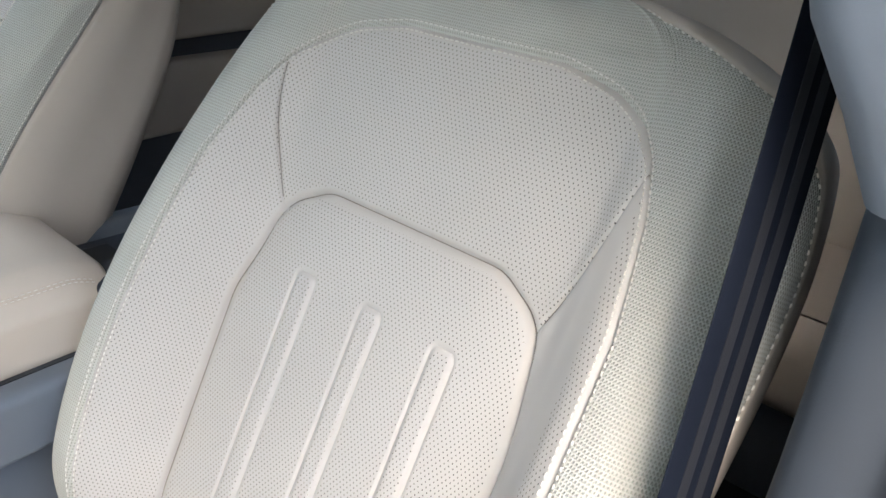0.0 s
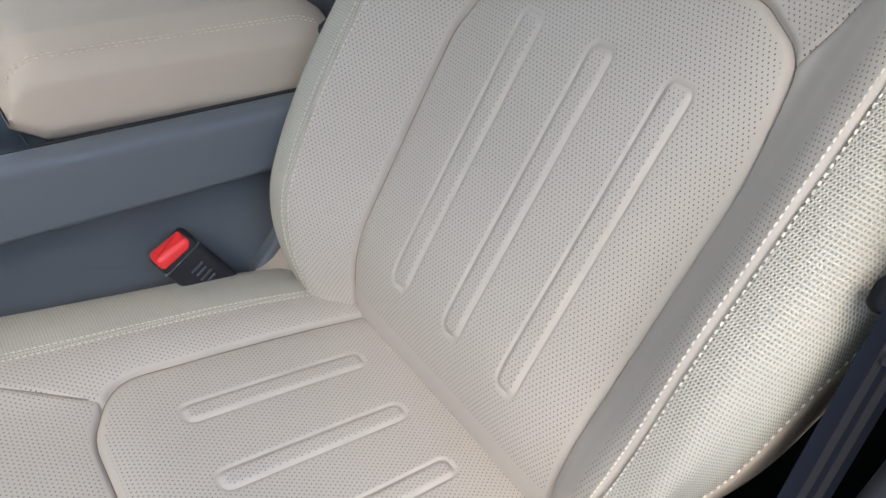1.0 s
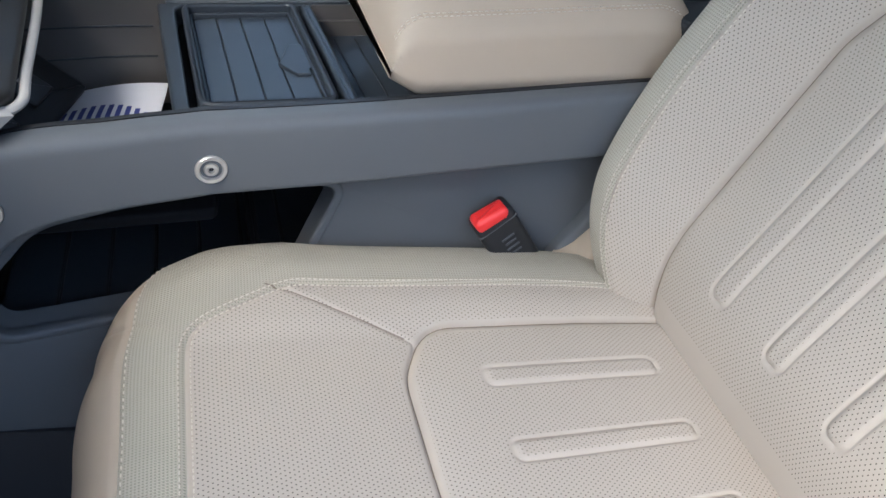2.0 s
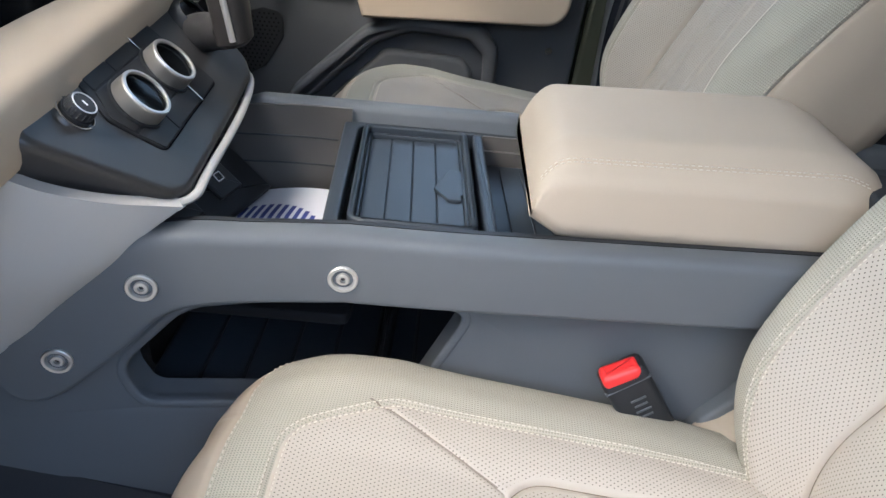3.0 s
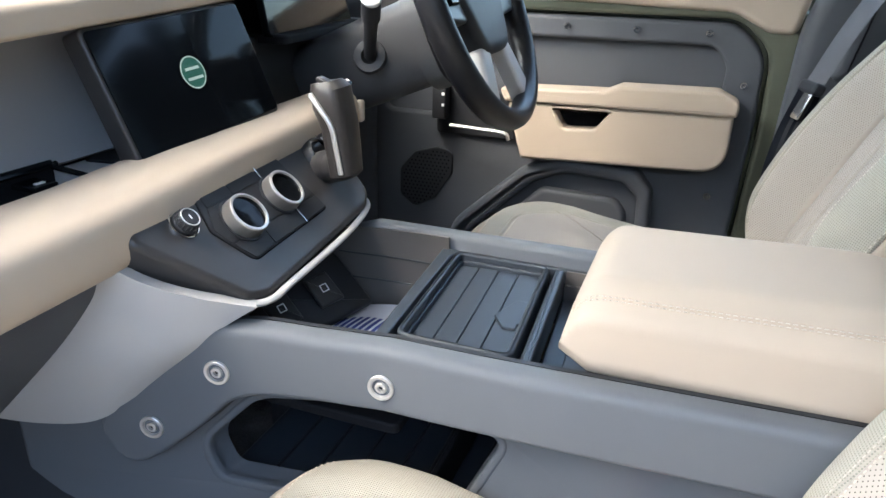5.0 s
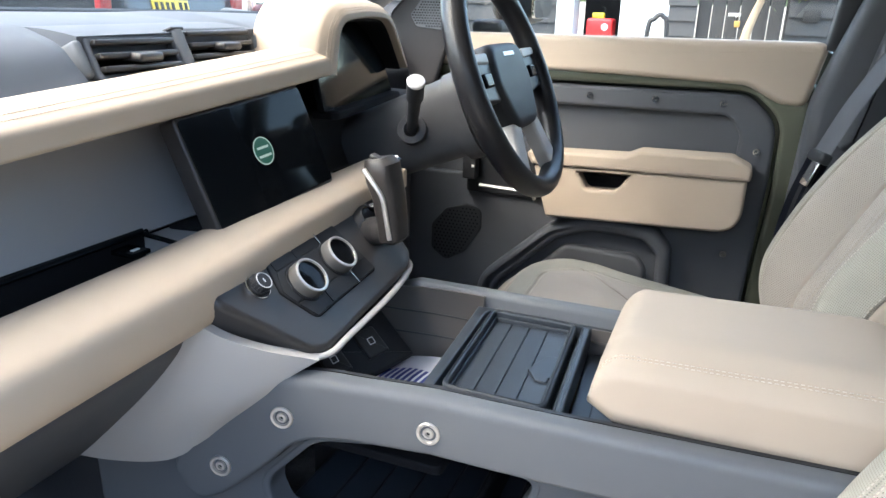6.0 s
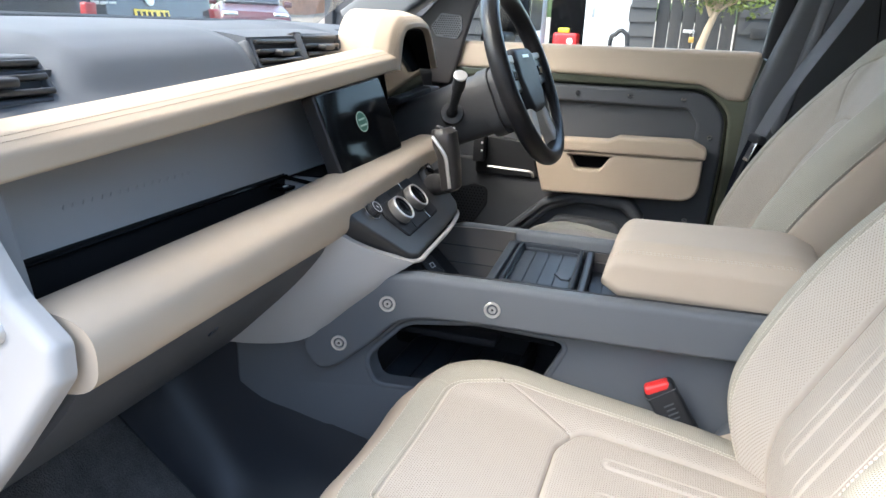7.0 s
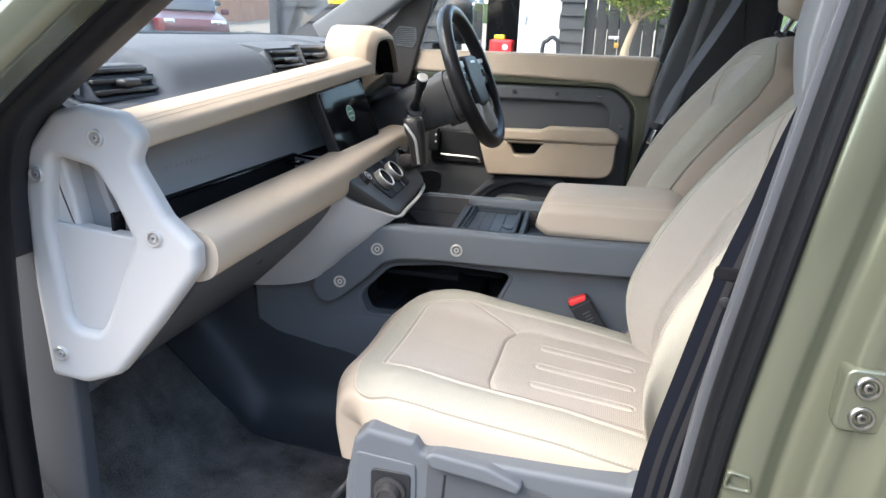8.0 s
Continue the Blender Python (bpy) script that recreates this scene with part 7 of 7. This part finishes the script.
store = thing("store_room", "open store with a pale grey door and dark interior", "store")
part("jamb", rbox((0.16, 0.25, 3.4), 0.01, pose(-1.30, ROW_Y + 0.1, 1.1)), PALE, store, "pale grey door jamb")
part("dark_interior", plate([(-1.4, GROUND_Z), (-0.3, GROUND_Z), (-0.3, 2.8), (-1.4, 2.8)], xz(0), ROW_Y + 1.4, ROW_Y + 1.5, 0.01), MATT, store)
part("store_side", rbox((0.08, 1.3, 3.4), 0.01, pose(-0.36, ROW_Y + 0.75, 1.1)), MATT, store)
leaf_door = part("pale_door", rbox((0.47, 0.05, 2.2), 0.006, pose(-0.575, ROW_Y + 0.02, 0.52)), PALE, store, "pale grey painted door")
part("door_latch", rbox((0.02, 0.03, 0.10), 0.004, pose(-0.74, ROW_Y - 0.01, 1.02)), SILVER, leaf_door)
part("lintel", rbox((1.15, 0.2, 0.9), 0.01, pose(-0.85, ROW_Y + 0.1, 2.2)), DARKBOARD, store)
can = thing("red_machine", "red fuel-powered machine with a yellow cap in the store doorway", "machine")
part("bench_block", rbox((0.5, 0.4, 1.22), 0.01, pose(-1.02, ROW_Y + 0.25, GROUND_Z + 0.61)), PALE, can)
part("red_body", rbox((0.24, 0.22, 0.17), 0.03, pose(-1.0, ROW_Y + 0.2, 0.725), 4), RED, can, "red body")
part("yellow_cap", rbox((0.11, 0.08, 0.05), 0.012, pose(-1.03, ROW_Y + 0.2, 0.832), 3), coat("yellow_plastic", (0.75, 0.72, 0.05), 0.4), can, "yellow cap")
part("white_label", plate(ov(0.03, 0.03, 24), lambda u, v, w: Vector((-0.95 + u, ROW_Y + 0.088 - w, 0.735 + v)), 0, 0.004, 0.001), INK, can)

stack = thing("board_stack", "stepped grey weatherboards beside the gate", "boards")
lap_boards(stack, -0.40, -0.16, ROW_Y - 0.05, GROUND_Z + 0.02, 1.6, 0.125, TAR, 0.045)
part("stack_back", rbox((0.2, 0.06, 2.2), 0.01, pose(-0.28, ROW_Y + 0.02, 0.5)), DARKBOARD, stack)
gate = thing("timber_gate", "black vertical-board gate with a brass padlock", "gate")
for k in range(6):
    part("gate_board", rbox((0.105, 0.03, 2.1), 0.004, pose(-0.10 + 0.112 * k, ROW_Y, 0.47)), DARKBOARD, gate)
part("gate_rail", rbox((0.68, 0.03, 0.1), 0.004, pose(0.18, ROW_Y + 0.03, 1.0)), DARKBOARD, gate)
lock = part("padlock", rbox((0.045, 0.02, 0.05), 0.006, pose(0.17, ROW_Y - 0.03, 0.80)), coat("brass", (0.75, 0.45, 0.12), 0.35, metal=0.8), gate, "brass padlock")
part("shackle", tube(spline([(0.155, ROW_Y - 0.03, 0.82), (0.155, ROW_Y - 0.03, 0.86), (0.17, ROW_Y - 0.03, 0.875), (0.185, ROW_Y - 0.03, 0.86), (0.185, ROW_Y - 0.03, 0.82)], 3), 0.005, 8), CHROME, lock)
part("hasp", rbox((0.10, 0.012, 0.03), 0.004, pose(0.14, ROW_Y - 0.02, 0.872)), SILVER, gate)
shed2 = thing("board_fence", "dark grey horizontal-board screen beside the gate", "fence")
lap_boards(shed2, 0.55, 1.5, ROW_Y - 0.02, GROUND_Z + 0.05, 1.7, 0.14, TAR)
part("fence_back", rbox((1.0, 0.05, 2.3), 0.01, pose(1.03, ROW_Y + 0.03, 0.5)), DARKBOARD, shed2)
part("fence_plaque", rbox((0.12, 0.01, 0.09), 0.004, pose(0.72, ROW_Y - 0.06, 0.88)), DARKBOARD, shed2)
part("white_box", rbox((0.16, 0.08, 0.12), 0.01, pose(0.93, ROW_Y - 0.08, 1.22)), PALE, shed2)
chair = thing("black_chair", "black rounded chair back beside the store door", "chair")
part("chair_back", tube(spline([(-0.52, ROW_Y - 0.35, GROUND_Z), (-0.52, ROW_Y - 0.35, 0.65), (-0.47, ROW_Y - 0.35, 0.82), (-0.40, ROW_Y - 0.35, 0.84), (-0.36, ROW_Y - 0.35, 0.65), (-0.36, ROW_Y - 0.35, GROUND_Z)], 5), 0.02, 8), BLACK, chair)

# small tree in front of the gate
tree = thing("small_tree", "small tree with a pale bent trunk and light green leaves", "tree")
TY = ROW_Y - 0.6
part("trunk", tube(spline([(0.24, TY, GROUND_Z), (0.25, TY, 0.2), (0.245, TY, 0.66), (0.28, TY, 0.85), (0.325, TY, 1.0), (0.34, TY, 1.12)], 5), [0.045 - 0.0009 * k for k in range(26)], 10), BARK, tree)
tips = []
for k in range(16):
    a, r = k * 2.4, 0.22 + 0.22 * rng.random()
    base = Vector((0.32 + 0.02 * math.cos(a), TY, 0.99 + 0.14 * rng.random()))
    tip = base + Vector((r * math.cos(a), 0.7 * r * math.sin(a), 0.06 + 0.42 * rng.random()))
    mid = base.lerp(tip, 0.5) + Vector((0, 0, 0.05))
    part("limb", tube(spline([base, mid, tip], 4), [0.016 - 0.0016 * j for j in range(9)], 7), BARK, tree)
    tips += [base.lerp(tip, 0.45), mid, tip, tip.lerp(mid, 0.4)]
lv, lf = [], []
for t in tips:
    for _ in range(34):
        c = t + Vector((rng.gauss(0, 0.075), rng.gauss(0, 0.07), rng.gauss(0.02, 0.055)))
        d = Vector((rng.gauss(0, 1), rng.gauss(0, 1), rng.gauss(0, 0.6))).normalized()
        s = d.cross(Vector((rng.gauss(0, 1), rng.gauss(0, 1), rng.gauss(0, 1)))).normalized() * 0.011
        n0 = len(lv)
        lv += [c - d * 0.028, c + s, c + d * 0.028, c - s]
        lf.append((n0, n0 + 1, n0 + 2, n0 + 3))
tagged(part("crown", (lv, lf), LEAF, tree, "loose light green leaves"), kind="stuff")


# parked vehicles ahead
def lamp(parent, name, at, size, material):
    return part(name, rbox(size, 0.02, pose(*at), 3), material, parent)


def side_on(points, y0, y1, material, name, parent, label="", bevel=0.06):
    return part(name, plate(fillet(points, 0.08, 5), xz(0), y0, y1, bevel, 4, both=True), material, parent, label)


def wheel_of(parent, x, y, r=0.34):
    w = part("wheel", lathe([(r, -0.1), (r, 0.1), (r * 0.9, 0.11), (r * 0.66, 0.10), (r * 0.62, 0.05), (0.0001, 0.05)], axes((x, y, GROUND_Z + r), (0, 1, 0), (1, 0, 0)), 32, cap=False), RUBBER, parent, "black tyre")
    part("rim", lathe([(r * 0.62, -0.09), (r * 0.60, -0.11), (r * 0.2, -0.09), (0.0001, -0.09)], axes((x, y, GROUND_Z + r), (0, 1, 0), (1, 0, 0)), 24, cap=False), SILVER, w)


van = thing("parked_van", "black van parked with its tailgate towards the car", "van")
VX, VY = -5.0, 5.2
g0 = GROUND_Z
side_on([(VX, g0 + 0.35), (VX, g0 + 1.15), (VX - 0.18, g0 + 1.92), (VX - 4.0, g0 + 1.95), (VX - 4.7, g0 + 1.2), (VX - 4.85, g0 + 0.4)], VY - 0.98, VY + 0.98, PAINT_BLACK, "van_body", van, "glossy black body", 0.10)
part("rear_window", plate(fillet([(VY - 0.72, g0 + 1.22), (VY + 0.72, g0 + 1.22), (VY + 0.66, g0 + 1.75), (VY - 0.66, g0 + 1.75)], 0.06), lambda u, v, w: Vector((VX + w - 0.234 * (v - g0 - 1.15), u, v)), -0.02, 0.012, 0.004), CAR_GLASS, van, "dark rear window")
part("bumper", rbox((0.16, 1.9, 0.30), 0.06, pose(VX + 0.02, VY, g0 + 0.48), 4), PAINT_BLACK, van)
part("plate_recess", rbox((0.03, 0.9, 0.20), 0.02, pose(VX + 0.004, VY - 0.10, g0 + 1.06)), MATT, van)
np_ = part("number_plate", rbox((0.012, 0.50, 0.11), 0.004, pose(VX - 0.03, VY - 0.10, g0 + 1.38, 0, -13, 0)), YELLOW, van, "yellow number plate with blank bars")
for k in range(6):
    part("plate_bar", rbox((0.003, 0.045, 0.07), 0.002, pose(VX - 0.023, VY - 0.30 + 0.075 * k + (0.03 if k > 3 else 0), g0 + 1.38, 0, -13, 0)), MATT, np_)
part("round_badge", lathe([(0.065, 0), (0.065, 0.012), (0.055, 0.015), (0.0001, 0.01)], axes((VX - 0.07, VY - 0.10, g0 + 1.53), (1, 0, 0.23)), 32, cap=False), SILVER, van, "plain silver round badge")
for k in range(3):
    part("silver_letter_bar", rbox((0.004, 0.10, 0.03), 0.002, pose(VX - 0.065, VY - 0.82 + 0.11 * k, g0 + 1.475)), SILVER, van)
for s in (-1, 1):
    lamp(van, "tail_lamp", (VX - 0.04, VY + s * 0.93, g0 + 1.40), (0.08, 0.13, 0.15), LAMP_RED)
    wheel_of(van, VX - 0.9, VY + s * 0.85)
    wheel_of(van, VX - 3.9, VY + s * 0.85)


def small_car(name, label, x, y, paint, heading):
    """A parked car, its nose towards -x before it is turned."""
    car = thing(name, label, "car")
    m = pose(x, y, GROUND_Z + rise(y), 0, 0, heading)
    low = lambda u, v, w: m @ Vector((u, w, v))
    part("car_body", plate(fillet([(-2.1, 0.3), (-2.12, 0.65), (-1.95, 0.82), (-0.95, 0.98), (1.2, 1.02), (2.0, 0.95), (2.1, 0.6), (2.05, 0.3)], 0.12, 5), low, -0.86, 0.86, 0.12, 4, both=True), paint, car)
    part("cabin", plate(fillet([(-1.0, 0.95), (-0.25, 1.45), (1.2, 1.48), (1.8, 0.98)], 0.12, 5), low, -0.72, 0.72, 0.10, 4, both=True), CAR_GLASS, car, "dark windows")
    part("car_roof", plate(fillet([(-0.3, 1.42), (-0.1, 1.5), (1.15, 1.52), (1.3, 1.44)], 0.04, 4), low, -0.68, 0.68, 0.04, 3, both=True), paint, car)
    for s in (-1, 1):
        part("headlamp", rbox((0.1, 0.36, 0.16), 0.04, m @ pose(-2.02, s * 0.6, 0.72), 3), CHROME, car)
        part("tail_lamp", rbox((0.1, 0.3, 0.2), 0.04, m @ pose(2.02, s * 0.66, 0.8), 3), LAMP_RED, car)
        part("wing_mirror", rbox((0.12, 0.2, 0.14), 0.04, m @ pose(-0.62, s * 0.95, 1.02), 3), paint, car)
        for dx in (-1.3, 1.3):
            w = part("wheel", moved(lathe([(0.32, -0.1), (0.32, 0.1), (0.2, 0.11), (0.19, 0.06), (0.0001, 0.06)], None, 28, cap=False), m @ axes((dx, s * 0.78, 0.32), (0, s, 0), (1, 0, 0))), RUBBER, car, "black tyre")
            part("rim", moved(lathe([(0.2, 0.07), (0.19, 0.115), (0.06, 0.10), (0.0001, 0.10)], None, 20, cap=False), m @ axes((dx, s * 0.78, 0.32), (0, s, 0), (1, 0, 0))), SILVER, w)
    return car


small_car("red_car", "dark red hatchback parked across the yard", -11.3, 16.3, PAINT_RED, 128)
small_car("navy_car", "dark navy car parked in front of the brick wall", -13.6, 19.9, PAINT_NAVY, 122)

# brick garden wall and hedge far behind
house = thing("brick_wall", "red brick garden wall at the end of the yard", "wall")
WALL_Z = GROUND_Z + rise(26.0)
part("wall_core", rbox((0.3, 9.2, 2.3), 0.01, pose(-15.15, 28.6, WALL_Z + 1.05)), MORTAR, house)
part("wall_coping", rbox((0.42, 9.3, 0.10), 0.02, pose(-15.15, 28.6, WALL_Z + 2.22)), BRICK, house)
bv, bf = [], []
for j in range(23):
    for i in range(58):
        yy, zz = 24.1 + 0.155 * i + (0.075 if j % 2 else 0), WALL_Z + 0.0 + 0.095 * j
        b0 = len(bv)
        bv += [(-14.985, yy, zz), (-14.985, yy + 0.145, zz), (-14.985, yy + 0.145, zz + 0.083), (-14.985, yy, zz + 0.083), (-15.0, yy - 0.004, zz - 0.004), (-15.0, yy + 0.149, zz - 0.004), (-15.0, yy + 0.149, zz + 0.087), (-15.0, yy - 0.004, zz + 0.087)]
        bf += [(b0, b0 + 1, b0 + 2, b0 + 3), (b0 + 4, b0 + 5, b0 + 1, b0), (b0 + 5, b0 + 6, b0 + 2, b0 + 1), (b0 + 6, b0 + 7, b0 + 3, b0 + 2), (b0 + 7, b0 + 4, b0, b0 + 3)]
tagged(part("brickwork", (bv, bf), BRICK, house, "red bricks in pale mortar"), kind="stuff")
hv, hf = [], []
for _ in range(6200):
    c = Vector((-16.4 + rng.gauss(0, 0.4), 22.5 + rng.random() * 11, WALL_Z + rng.random() * 3.3))
    d, s = Vector((rng.gauss(0, 1), rng.gauss(0, 1), rng.gauss(0, 1))).normalized() * 0.10, Vector((rng.gauss(0, 1), rng.gauss(0, 1), rng.gauss(0, 1))).normalized() * 0.06
    n0 = len(hv)
    hv += [c - d, c + s, c + d, c - s]
    hf.append((n0, n0 + 1, n0 + 2, n0 + 3))
hedge = tagged(part("hedge", (hv, hf), HEDGE, None, "dark green leafy hedge behind the brick wall"), category="hedge", kind="stuff")
# plain tree line that closes the yard all round
far = []
for k in range(97):
    a = 2 * math.pi * k / 96
    h = 3.2 + 1.2 * noise.noise(Vector((3 * math.cos(a), 3 * math.sin(a), 0.3))) + 0.5 * noise.noise(Vector((14 * math.cos(a), 14 * math.sin(a), 2.0)))
    far.append([Vector((46 * math.cos(a), 46 * math.sin(a), GROUND_Z)), Vector((46 * math.cos(a), 46 * math.sin(a), GROUND_Z + h))])
structure("backdrop", sheet(far, 0.5), HEDGE, "dark distant tree line", "tree line")

# unseen boarded walls, added to close the yard and block low sky on the passenger side and behind the car
structure("wall_sky_block", plate([(-24.0, GROUND_Z), (24.0, GROUND_Z), (24.0, 4.0), (-24.0, 4.0)], xz(0), -9.2, -9.0, 0.01), DARKBOARD, "dark boarded wall across the yard", "wall")
structure("wall_unseen_end", plate([(-6.0, GROUND_Z), (6.0, GROUND_Z), (6.0, 3.4), (-6.0, 3.4)], yz, 12.0, 12.2, 0.01), DARKBOARD, "dark boarded wall at the end of the yard", "wall")
